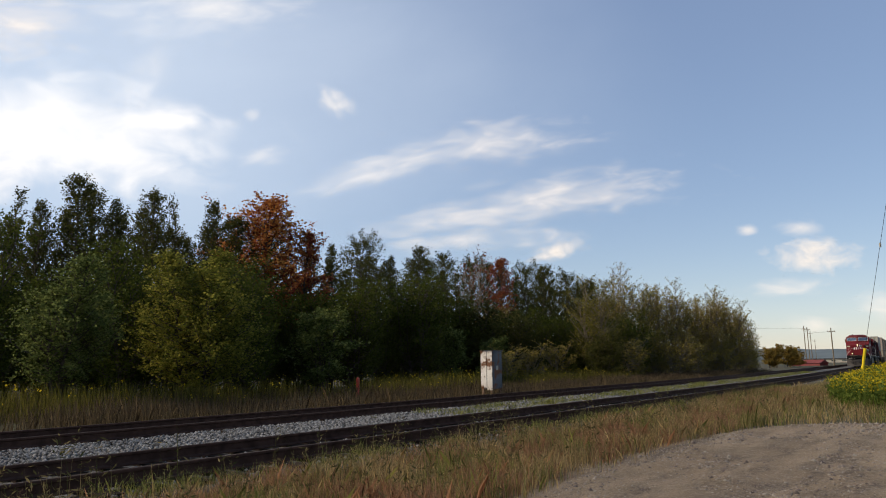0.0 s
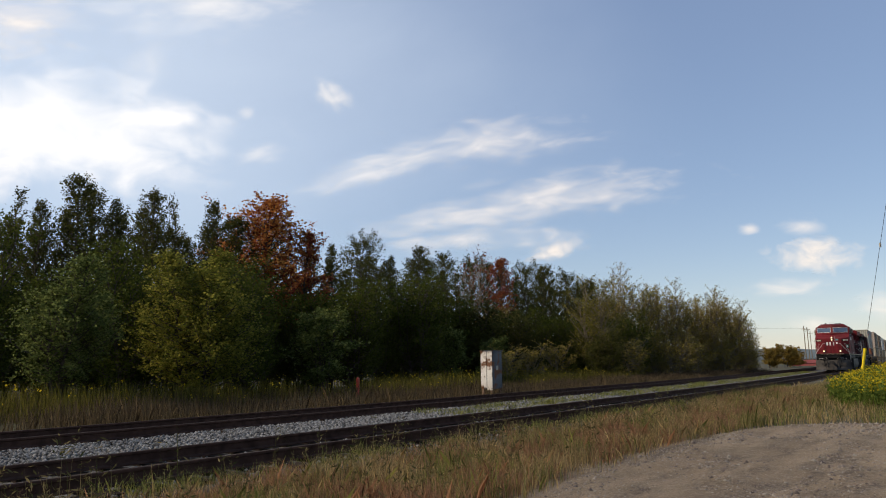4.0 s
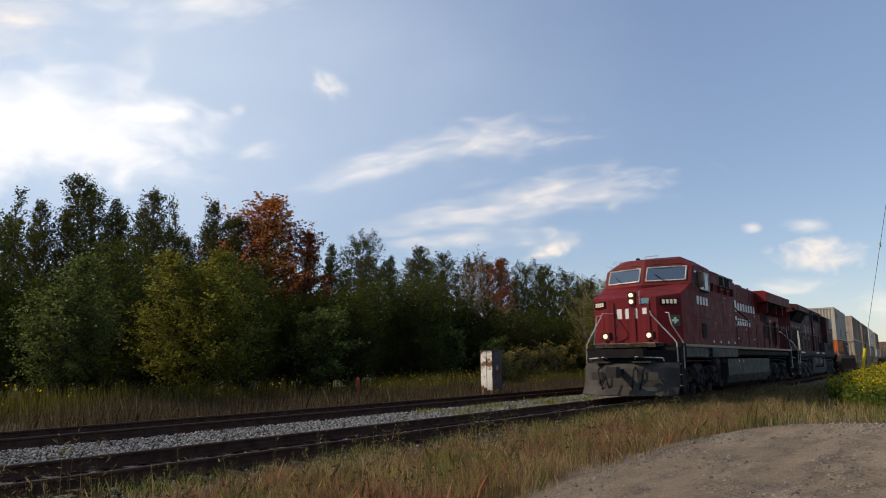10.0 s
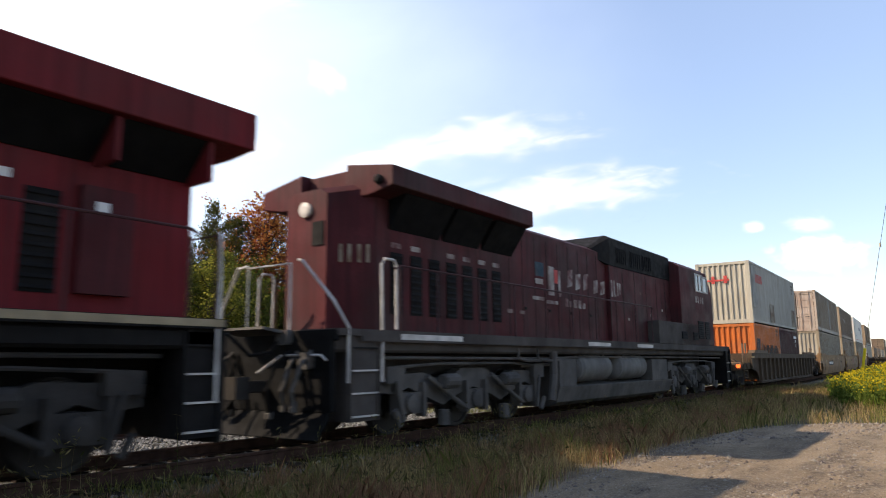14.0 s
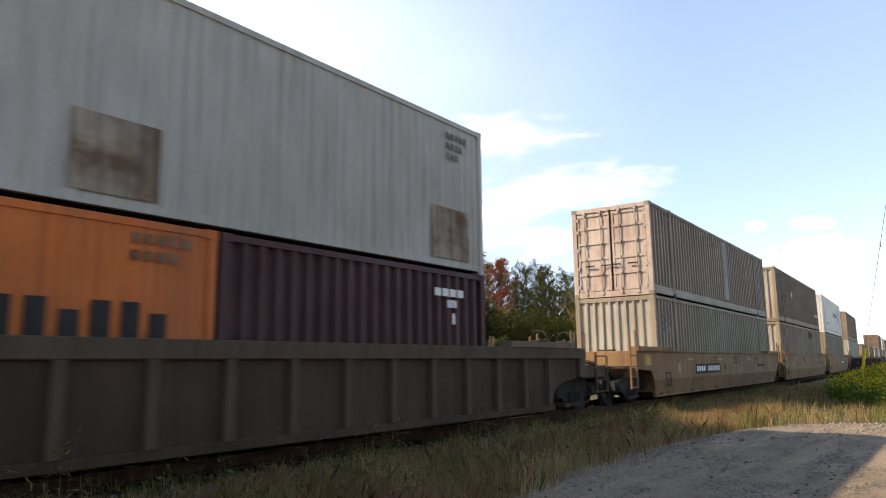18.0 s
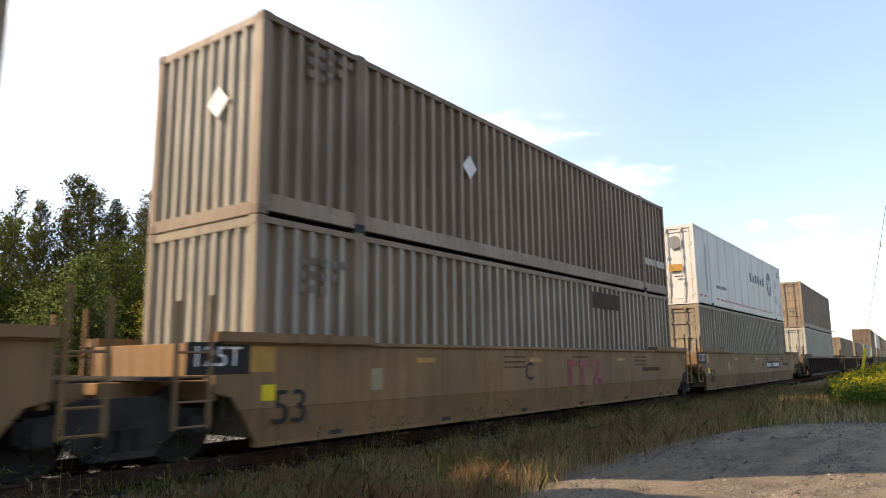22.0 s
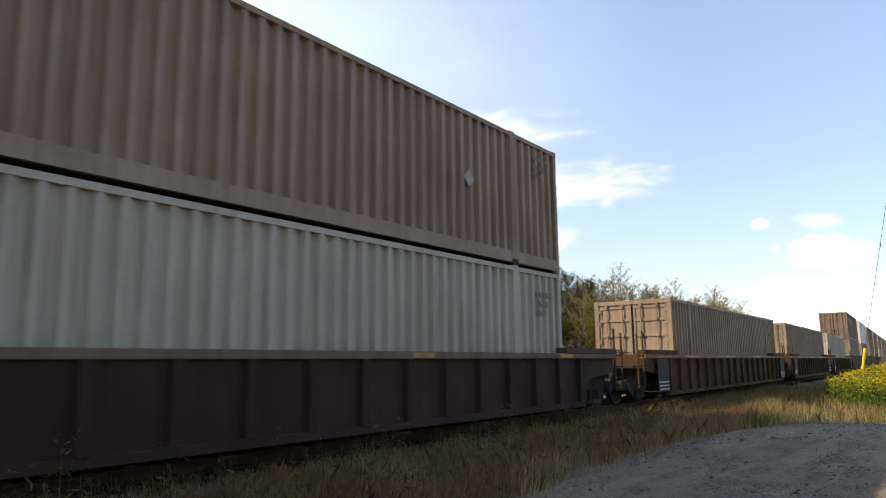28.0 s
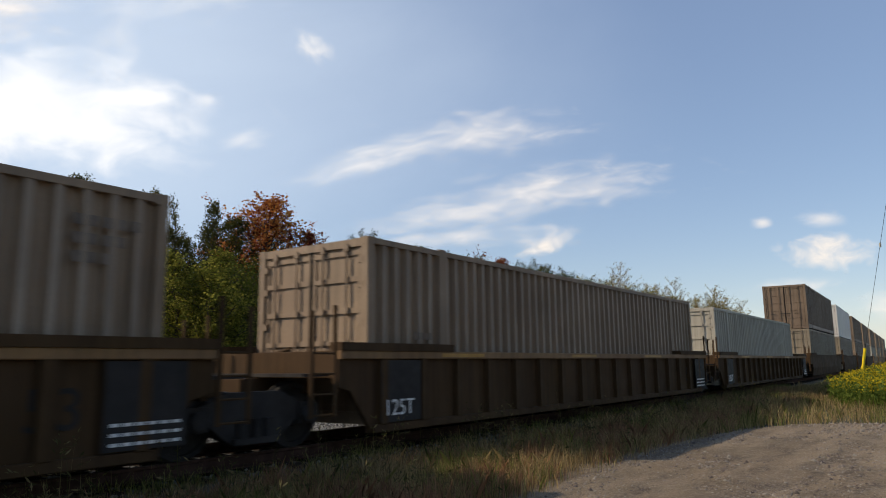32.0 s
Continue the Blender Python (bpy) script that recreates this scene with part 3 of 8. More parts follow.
def tree(seed, h, radius, base, leaves, size, leaf, bark, label, profile, stems=1, limbs=22, clump=0.55, name="tree", extra=None, trunk_r=None, bare=0.0, upright=1.0):
    """A tapered trunk (or several stems) with limbs and twigs, and a crown of leaves gathered in clumps at the limbs' ends."""
    rng = np.random.default_rng(seed)
    t = thing(name, label, "tree")
    wood, centres = Shape(), []
    for k in range(stems):
        spread = 0 if stems == 1 else radius * 0.55
        a0 = rng.random() * 6.283
        foot = Vector((0.15 * spread * math.cos(a0), 0.15 * spread * math.sin(a0), 0))
        lean = Vector((spread * math.cos(a0) * rng.random(), spread * math.sin(a0) * rng.random(), 0))
        hh = h * (1 if k == 0 else 0.65 + 0.33 * rng.random())
        path = [foot + lean * (i / 6) ** 1.3 + Vector((*(rng.normal(size=2) * 0.012 * h * (i > 0)), hh * 0.97 * i / 6)) for i in range(7)]
        r0 = trunk_r or h * 0.014 + 0.02
        wood.tube(path, r0 / stems ** 0.4, 6, 0.012)
        m = max(4, limbs // stems)
        for j in range(m):
            u = (j + rng.random()) / m
            z = base + (hh - base) * u
            i = min(5, int(z / hh * 6))
            at = path[i].lerp(path[i + 1], z / hh * 6 - i)
            ang = 2.4 * j + rng.random()
            reach = radius / (1 if stems == 1 else 1.7) * profile(u) * (0.7 + 0.5 * rng.random())
            rise = upright * reach * (0.35 + 0.5 * u + 0.3 * rng.random())
            end = at + Vector((reach * math.cos(ang), reach * math.sin(ang), rise))
            mid = at.lerp(end, 0.5) + Vector((0, 0, -0.08 * reach))
            wood.tube([at, mid, end], max(0.012, r0 * 0.35 * (1 - 0.6 * u)), 4, 0.006)
            for q in range(5):
                p0 = at.lerp(end, 0.3 + 0.16 * q)
                e2 = p0 + Vector(rng.normal(size=3)) * reach * 0.22 + Vector((0, 0, 0.12 * upright * reach))
                if q < 3:
                    wood.tube([p0, e2], 0.012, 3, 0.004)
                centres.append((p0, e2, clump * (0.35 + 0.5 * rng.random())))
            centres.append((mid, end, clump * (0.4 + 0.4 * rng.random())))
        centres.append((path[-2], path[-1], clump * 0.4))
    part("trunk", wood, bark, t)
    w = np.array([(0.4 + (p - q).length) * r for p, q, r in centres])
    pick = rng.choice(len(centres), int(leaves * (1 - bare)), p=w / w.sum())
    p0, p1 = np.array([tuple(p) for p, _, _ in centres])[pick], np.array([tuple(q) for _, q, _ in centres])[pick]
    r = np.array([q for _, _, q in centres])[pick][:, None]
    d = rng.normal(size=(len(pick), 3))
    d /= np.linalg.norm(d, axis=1)[:, None]
    pts = p0 + (p1 - p0) * rng.random((len(pick), 1)) * 1.05 + d * r * rng.random((len(pick), 1)) ** 0.8
    pts[:, 2] = np.maximum(pts[:, 2], 0.1)
    if extra:
        low = pts[:, 2] < h * (0.45 + 0.2 * rng.random(len(pts)))
        part("crown", leaf_mesh("crown", pts[~low], size, leaf, rng), None, t)
        part("lower_crown", leaf_mesh("lower_crown", pts[low], size, extra, rng), None, t, "greener lower leaves")
    else:
        part("crown", leaf_mesh("crown", pts, size, leaf, rng), None, t)
    t["native"] = h
    return t


def tall(u):
    return (0.75 + 0.5 * u) * (1 - u) ** 0.58 + 0.06


def oval(u):
    return math.sin(math.pi * (0.12 + 0.8 * u)) ** 0.8


def spire(u):
    return (1 - u) ** 0.6 + 0.05


def cone(u):
    return (0.55 + 1.6 * u) if u < 0.28 else max(0.12, 1.0 - 1.15 * (u - 0.28))


def leafy(u):
    return (0.8 + 0.9 * u) if u < 0.25 else max(0.1, 1.03 * (1 - (u - 0.25) / 0.8) ** 0.8)


def reed(u):
    return (0.9 + 0.3 * u) * (1 - u) ** 0.55 + 0.1


def bush(u):
    return (1 - u * u) ** 0.5 * 0.95 + 0.1


KINDS = {
    "spire_a": lambda: tree(1, 12, 1.9, 2.5, 11000, 0.105, M_DARKLEAF, M_BARK, "tall dark green tree with a pointed ragged crown", tall, limbs=84, clump=0.40, upright=1.2),
    "spire_b": lambda: tree(2, 12, 1.6, 3.5, 8200, 0.105, M_DARKLEAF, M_BARK, "tall thin dark green tree with gaps in its crown", spire, limbs=76, clump=0.36, upright=1.3),
    "spire_c": lambda: tree(3, 12, 2.3, 2.5, 11500, 0.105, M_DARKLEAF, M_BARK, "tall dark green tree with several leading shoots", spire, stems=4, limbs=110, clump=0.36, upright=1.5),
    "dark_a": lambda: tree(4, 11, 2.5, 1.0, 12500, 0.12, M_DARKLEAF, M_BARK, "broad dark green tree in the tree line", tall, limbs=90, clump=0.5),
    "dark_b": lambda: tree(5, 11, 2.3, 1.0, 12500, 0.12, M_DARKLEAF, M_BARK, "dark green tree with a rounded top", oval, limbs=86, clump=0.5),
    "maple": lambda: tree(6, 12, 3.4, 3.0, 16000, 0.14, M_ORANGELEAF, M_BARK, "maple with orange and red autumn leaves", spire, limbs=90, clump=0.46, extra=M_REDLEAF, upright=0.9),
    "redtree": lambda: tree(7, 11, 2.3, 2.5, 8000, 0.13, M_REDLEAF, M_BARK, "tree with dull red autumn leaves", tall, limbs=56, clump=0.42, extra=M_BROWNLEAF),
    "baretree": lambda: tree(8, 11, 3.0, 3.0, 900, 0.14, M_REDLEAF, M_PALEBARK, "nearly bare grey tree with few red leaves", oval, stems=2, limbs=80, clump=0.5, upright=1.6),
    "shrub_a": lambda: tree(9, 6.5, 2.6, 0.2, 13000, 0.105, M_GREENLEAF, M_BARK, "dense dark green shrub willow", bush, stems=5, limbs=100, clump=0.75, name="shrub", upright=1.7),
    "shrub_b": lambda: tree(10, 6.0, 2.8, 0.2, 13000, 0.105, M_GREENLEAF, M_BARK, "wide green shrub with upright shoots", bush, stems=6, limbs=104, clump=0.7, name="shrub", upright=1.9),
    "shrub_c": lambda: tree(11, 5.0, 2.4, 0.1, 9000, 0.12, M_DARKLEAF, M_BARK, "low dark shrub under the trees", bush, stems=5, limbs=80, clump=0.75, name="shrub", upright=1.4),
    "yellow": lambda: tree(12, 6.2, 2.8, 0.7, 30000, 0.085, M_YELLOWLEAF, M_BARK, "small tree with yellow-green leaves at the field's edge", leafy, stems=3, limbs=150, clump=0.42, upright=1.0),
    "silver": lambda: tree(13, 5.2, 2.4, 1.0, 15000, 0.085, M_SILVERLEAF, M_BARK, "small round tree with silvery green leaves", cone, stems=3, limbs=100, clump=0.40, upright=1.2),
    "light": lambda: tree(14, 3.4, 1.5, 0.2, 7000, 0.095, M_SILVERLEAF, M_BARK, "light green bush before the trees", bush, stems=4, limbs=44, clump=0.38, name="bush"),
    "sapling_a": lambda: tree(15, 9.5, 2.1, 0.8, 8000, 0.085, M_BROWNLEAF, M_PALEBARK, "thin tree with sparse yellow-brown leaves and pale stems", reed, stems=8, limbs=150, clump=0.48, upright=2.0),
    "sapling_b": lambda: tree(16, 9.0, 2.2, 0.5, 8500, 0.09, M_BROWNLEAF, M_PALEBARK, "slender autumn tree with thinning brown leaves", reed, stems=7, limbs=140, clump=0.45, extra=M_OLIVELEAF, upright=1.9),
    "sapling_c": lambda: tree(17, 8.5, 2.3, 0.3, 8500, 0.095, M_OLIVELEAF, M_PALEBARK, "slender tree with yellow-green leaves", reed, stems=7, limbs=130, clump=0.52, upright=1.8),
    "gold": lambda: tree(18, 5, 2.6, 0.3, 4000, 0.26, M_GOLDLEAF, M_BARK, "distant golden autumn bush", bush, stems=4, limbs=40, clump=0.6, name="bush"),
    "scrub": lambda: tree(19, 2.6, 1.5, 0.1, 1500, 0.1, M_BROWNLEAF, M_PALEBARK, "low brown twiggy scrub", bush, stems=7, limbs=50, clump=0.35, name="scrub", upright=1.5),
}
PLANTED = {}
tree_rng = random.Random(21)


def plant(kind, azimuth, dist, h, wide=1.0):
    x, y = dist * math.cos(radians(azimuth)), dist * math.sin(radians(azimuth))
    m = Matrix.Translation((x, y, ground_height(x, y) - 0.06)) @ pose(0, 0, 0, 0, 0, tree_rng.uniform(0, 360))
    if kind not in PLANTED:
        t = PLANTED[kind] = KINDS[kind]()
        t.matrix_basis = m
    else:
        t = copy_thing(PLANTED[kind], m)
    k = h / t["native"]
    t.scale = (k * wide, k * wide, k)
    return t


SKYLINE = [(78, 12.5), (74, 13), (69.4, 12.7), (67.3, 12), (64.9, 14.0), (62.3, 12.5), (59.7, 13.3), (57.4, 12.6), (55.1, 12.9), (53.4, 11.6), (51, 13.2), (48, 10.8), (45.8, 9.8), (43.4, 10.1), (41, 8.8),
           (38.7, 9.6), (36.5, 8.9), (34.4, 8.9), (32, 8.5), (30, 7.7), (28.4, 7.8), (26.6, 7.0), (25, 6.5)]


def skyline(az):
    for (a0, e0), (a1, e1) in zip(SKYLINE, SKYLINE[1:]):
        if a1 <= az <= a0:
            return e0 + (e1 - e0) * (a0 - az) / (a0 - a1)
    return SKYLINE[0][1] if az > SKYLINE[0][0] else SKYLINE[-1][1]


def plant_woods():
    peaks = ["spire_a", "spire_b", "spire_c", "spire_b", "spire_a", "spire_b", "spire_a", "spire_c", "spire_b", "spire_a", "maple", "redtree", "spire_b", "dark_b", "spire_b",
             "spire_a", "dark_a", "baretree", "redtree", "dark_b", "dark_a", "dark_b", "dark_a"]
    for (az, el), kind in zip(SKYLINE, peaks):
        dist = 37.0 / math.sin(radians(az)) * tree_rng.uniform(0.97, 1.05)
        plant(kind, az, dist, dist * math.tan(radians(el)) + 1.75, 1.25 if kind == "maple" else 0.95)
    az = 84.0
    while az > 24.5:
        dist = 41.5 / math.sin(radians(az)) * tree_rng.uniform(0.97, 1.06)
        kind = tree_rng.choice(["spire_a", "spire_c", "spire_b", "spire_b", "dark_b", "spire_a"])
        plant(kind, az, dist, (dist * math.tan(radians(skyline(az))) + 1.75) * tree_rng.uniform(0.80, 0.99), 1.0)
        az -= 1.65 * math.sin(radians(az)) + 0.25
    az = 80.0
    while az > 25:
        dist = 33.5 / math.sin(radians(az)) * tree_rng.uniform(0.95, 1.06)
        kind = tree_rng.choice(["shrub_a", "shrub_b", "shrub_c", "shrub_a"])
        plant(kind, az, dist, dist * math.tan(radians(skyline(az) * tree_rng.uniform(0.42, 0.56))) + 1.75, 1.1)
        az -= 2.6 * math.sin(radians(az)) + 0.3
    az = 84.0
    while az > 26:
        plant("shrub_c", az, 38.5 / math.sin(radians(az)) * tree_rng.uniform(0.98, 1.04), tree_rng.uniform(3.6, 4.8), 1.5)
        az -= 3.4 * math.sin(radians(az)) + 0.3
    for az, dist, h, kind, wide in ((65.8, 27.5, 5.3, "silver", 1.2), (56.0, 30.5, 6.5, "yellow", 1.35), (46.2, 41, 5.0, "light", 1.2), (53, 34, 6.0, "shrub_b", 1.0), (44, 44, 6.5, "shrub_a", 1.1),
                                    (61, 34, 6.8, "shrub_a", 1.0), (39, 50, 7.4, "shrub_b", 1.1), (33, 56, 3.6, "light", 1.3), (30, 58, 3.0, "scrub", 1.4), (31.5, 52, 2.6, "scrub", 1.2),
                                    (27.5, 62, 3.2, "scrub", 1.5), (70.5, 31, 7.0, "shrub_a", 0.9), (25, 66, 4.0, "shrub_c", 1.2), (34.5, 60, 5.5, "shrub_c", 1.2), (36.4, 52, 4.4, "light", 1.1)):
        plant(kind, az, dist, h, wide)
    stand = [(24.6, 66, 9.2, "sapling_c"), (23.4, 72, 8.8, "sapling_b"), (22.7, 74, 10.6, "sapling_a"), (21.6, 76, 9.4, "sapling_c"), (20.6, 79, 9.0, "sapling_b"), (19.6, 80, 10.1, "sapling_b"), (18.9, 82, 10.0, "sapling_a"),
             (18.1, 84, 9.7, "sapling_c"), (17.4, 86, 10.3, "sapling_a"), (16.7, 88, 9.8, "sapling_b"), (16.0, 90, 9.6, "sapling_a"), (15.3, 92, 9.6, "sapling_b"), (14.6, 94, 9.7, "sapling_a"), (14.1, 97, 8.6, "sapling_b"),
             (13.5, 100, 7.2, "sapling_c"), (13.0, 106, 5.5, "sapling_b"), (22.2, 70, 5.5, "shrub_b"), (20.0, 74, 5.0, "sapling_c"), (17.8, 80, 5.5, "sapling_b"), (15.7, 86, 5.6, "sapling_b"),
             (16.4, 104, 9.4, "sapling_c"), (14.4, 108, 8.5, "sapling_c"), (23.5, 86, 9.2, "dark_a"),
             (24.0, 62, 4.0, "shrub_c"), (21.8, 66, 3.6, "scrub"), (18.6, 74, 3.4, "scrub"), (16.9, 80, 3.2, "scrub"), (15.0, 86, 3.2, "scrub"), (13.6, 94, 3.4, "scrub")]
    for az, dist, h, kind in stand:
        plant(kind, az, dist, h * tree_rng.uniform(0.9, 1.13), tree_rng.uniform(1.2, 1.6))
    for az, dist, h in ((11.5, 165, 4.4), (10.9, 172, 5.0), (10.4, 178, 4.4), (12.0, 160, 4.2), (10.0, 190, 3.4)):
        plant("gold", az, dist, h, 1.1)


plant_woods()
for x in range(-34, 46, 8):      # unseen trees added behind the lot to dim sky light on the train
    t = copy_thing(PLANTED[tree_rng.choice(["dark_a", "dark_b", "spire_c"])], pose(x + tree_rng.uniform(-1, 1), -21 + tree_rng.uniform(-2, 2), -0.5, 0, 0, tree_rng.uniform(0, 360)))
    t.scale = (1.15, 1.15, 1.05)


# ---- grass and weeds ----
def blades(name, label, category, material, count, place, height, width, lean=0.35, seed=3, heads=None):
    """A stand of thin bent blades; place(rng, n) gives x, y, z, height factor."""
    rng = np.random.default_rng(seed)
    x, y, z, k = place(rng, count)
    n = len(x)
    h = height * k * (0.45 + 0.75 * rng.random(n))
    a, b = rng.random(n) * 6.283, rng.random(n) * 6.283
    wx, wy = np.cos(b) * width * (0.6 + 0.8 * rng.random(n)), np.sin(b) * width * (0.6 + 0.8 * rng.random(n))
    l = lean * h * rng.random(n)
    lx, ly = np.cos(a) * l, np.sin(a) * l
    v = np.stack([np.stack([x - wx, y - wy, z], -1), np.stack([x + wx, y + wy, z], -1),
                  np.stack([x + wx * 0.7 + lx * 0.35, y + wy * 0.7 + ly * 0.35, z + h * 0.6], -1), np.stack([x + lx, y + ly, z + h], -1),
                  np.stack([x - wx * 0.7 + lx * 0.35, y - wy * 0.7 + ly * 0.35, z + h * 0.6], -1)], 1)
    f = np.arange(n * 5).reshape(n, 5)
    tagged(new(name, bulk(name, v.reshape(-1, 3), f, material)), label, category, kind="stuff")
    return np.stack([x + lx, y + ly, z + h], -1)


def edge_strip(d0, d1, x0, x1, pw=1.6, clumpy=0.8, shift=2.0, level=-0.40):
    """Places along the near side of the track, denser close by, in clumps."""
    def place(rng, n):
        x = x0 + (x1 - x0) * rng.random(n) ** pw
        d = d0 + (d1 - d0) * rng.random(n)
        y = NEAR_TRACK + d + bend(x)
        c = np.array([noise.noise((a * 0.8, b * 1.3, shift)) + 0.5 * noise.noise((a * 3.1, b * 3.7, shift)) for a, b in zip(x, y)])
        keep = rng.random(n) < np.clip(0.55 + clumpy * 1.6 * c, 0.06, 1)
        lot = np.array([in_ring(a, b + k, LOT) for a, b, k in zip(x, y, np.abs(rng.normal(size=n)) * 0.34)])
        keep &= ~lot
        x, y, c = x[keep], y[keep], c[keep]
        return x, y, np.full(len(x), level), 0.6 + 0.8 * np.clip(c + 0.3, 0, 1)
    return place


blades("dry_grass", "short dry straw-coloured grass beside the track", "grass", M_DRYGRASS, 125000, edge_strip(-4.6, -1.25, 0.8, 40, 1.6, 0.9), 0.33, 0.0032, 0.7, 3)
blades("green_grass", "tufts of green grass beside the gravel", "grass", M_GREENGRASS, 66000, edge_strip(-4.5, -1.2, 0.8, 40, 1.6, 1.5, 7.0), 0.34, 0.003, 0.7, 4)
blades("red_brown_grass", "patches of reddish-brown dead grass beside the track", "grass", M_REDGRASS, 105000, edge_strip(-4.4, -1.5, 0.8, 36, 1.6, 1.5, 13.0), 0.33, 0.003, 0.6, 41)
blades("side_grass", "dry grass beside the track near the lot", "grass", M_DRYGRASS, 16000, edge_strip(-4.6, -1.3, -22, 0.8, 1.0, 0.9), 0.28, 0.006, 0.7, 45)
blades("verge_grass", "dry grass along the track past the lot", "grass", M_DRYGRASS, 62000, edge_strip(-9.0, -1.6, 16, 110, 1.5), 0.31, 0.006, 0.6, 5)
blades("verge_green", "green grass along the track past the lot", "grass", M_GREENGRASS, 36000, edge_strip(-9.0, -1.6, 16, 110, 1.5, 1.2, 7.0), 0.29, 0.006, 0.6, 6)
blades("track_weeds", "low pale green weeds between the tracks", "weeds", M_GREENGRASS, 50000, edge_strip(2.0, 3.75, 15, 85, 1.0, 0.7, 2.0, -0.205), 0.15, 0.006, 0.9, 8)


def weed_stalks(name, label, count, strip, height, seed):
    """Taller ragged weeds: thin stalks with narrow leaves and seed heads."""
    t = blades(name, label, "weeds", M_STALK, count, strip, height, 0.004, 0.3, seed)
    r = np.random.default_rng(seed)
    p = np.repeat(t, 9, 0)
    p[:, 2] = -0.38 + (p[:, 2] + 0.38) * (1 - 0.75 * r.random(len(p)) ** 1.5)
    p[:, :2] += r.normal(size=(len(p), 2)) * 0.014
    tagged(new(name + "_leaves", leaf_mesh(name + "_leaves", p, 0.07, M_STALK, r, -0.5, 0.11)), "narrow leaves and seed heads of ragged weeds", "weeds", kind="stuff")


blades("rail_grass", "low grass growing between rail and ballast", "grass", M_GREENGRASS, 9000, edge_strip(-1.6, -0.9, 4, 40, 1.2, 1.3, 17.0, -0.25), 0.2, 0.004, 0.7, 44)
weed_stalks("rail_weeds", "ragged green-brown weeds close to the rail", 800, edge_strip(-2.8, -1.3, 2, 30, 1.3, 1.6, 21.0), 0.66, 31)
weed_stalks("lot_weeds", "scattered tall weeds along the gravel's edge", 800, edge_strip(-4.4, -2.2, 2, 30, 1.4, 1.6, 25.0), 0.50, 32)


def field(y0, y1, x0, x1, clumpy=0.5, green=0.0):
    def place(rng, n):
        x = x0 + (x1 - x0) * rng.random(n)
        d = y0 + (y1 - y0) * rng.random(n) ** 1.25
        y = d + bend(x)
        c = np.array([noise.noise((a * 0.22, b * 0.3, 5.0)) for a, b in zip(x, y)])
        keep = rng.random(n) < np.clip(0.6 + clumpy * 2 * c, 0.05, 1)
        x, y, c = x[keep], y[keep], c[keep]
        return x, y, np.full(len(x), -0.50), 0.8 + 0.5 * np.clip(c + 0.3, 0, 1)
    return place


blades("field_weeds", "dry brown weeds in the field behind the tracks", "weeds", M_DEADWEED, 105000, field(16.6, 29, 2, 95), 0.70, 0.007, 0.35, 9)
blades("field_grass", "dry straw grass behind the tracks", "grass", M_FIELDSTRAW, 42000, field(16.2, 25, 2, 95, 0.9), 0.45, 0.006, 0.5, 10)
tips = blades("field_goldenrod", "tall green and yellow goldenrod at the wood's edge", "weeds", M_FIELDGREEN, 60000, field(21.5, 31, 1, 60, 1.6), 0.95, 0.008, 0.25, 12)
tops = tips[np.random.default_rng(2).random(len(tips)) < 0.02]
tagged(new("goldenrod_flowers", leaf_mesh("goldenrod_flowers", np.repeat(tops, 2, 0) + np.random.default_rng(3).normal(size=(len(tops) * 2, 3)) * 0.05, 0.08, M_GOLDENROD, np.random.default_rng(4))),
       "dull yellow flower heads at the wood's edge", "flowers", kind="stuff")


def clump_place(rng, n):
    """The goldenrod stand at the end of the lot."""
    a, r = rng.random(n) * 6.283, rng.random(n) ** 0.6
    x, y = 35 + 10.0 * r * np.cos(a), 2.5 + 2.1 * r * np.sin(a) + 0.03 * (5 + 10.0 * r * np.cos(a))
    return x, y, np.full(n, -0.42), 1.05 - 0.45 * r


tips = blades("goldenrod_stems", "leafy green stems of goldenrod beside the lot", "weeds", M_WEEDGREEN, 16000, clump_place, 1.2, 0.008, 0.3, 14)
rng_g = np.random.default_rng(15)
low = np.repeat(tips, 3, 0)
low = low + rng_g.normal(size=low.shape) * 0.06
low[:, 2] = -0.35 + (low[:, 2] + 0.35) * rng_g.random(len(low))
tagged(new("goldenrod_leaves", leaf_mesh("goldenrod_leaves", low, 0.10, M_WEEDGREEN, rng_g)), "green leaves of goldenrod beside the lot", "weeds", kind="stuff")
tops = tips[(rng_g.random(len(tips)) < 0.3) & (tips[:, 2] > 0.15)]
tops = np.repeat(tops, 5, 0)
tagged(new("goldenrod_plumes", leaf_mesh("goldenrod_plumes", tops + rng_g.normal(size=tops.shape) * 0.05, 0.055, M_GOLDENROD, rng_g)), "yellow goldenrod plumes beside the lot", "flowers", kind="stuff")


# ---- the train: shared pieces ----
# Every car is built about its own middle: x to the rear, y away from the lot, z from the rail head.
MESHES = {}
WHEELS = []          # (wheelset, place on its truck, radius)
MOVERS = []          # (thing, place along the train, height)


def shared(key, make, material, smooth=False):
    if key not in MESHES:
        MESHES[key] = make().mesh(key, material, smooth)
    return MESHES[key]


def at(ob, x, y, z=0.0, rx=0, ry=0, rz=0):
    ob.matrix_basis = pose(x, y, z, rx, ry, rz)
    return ob


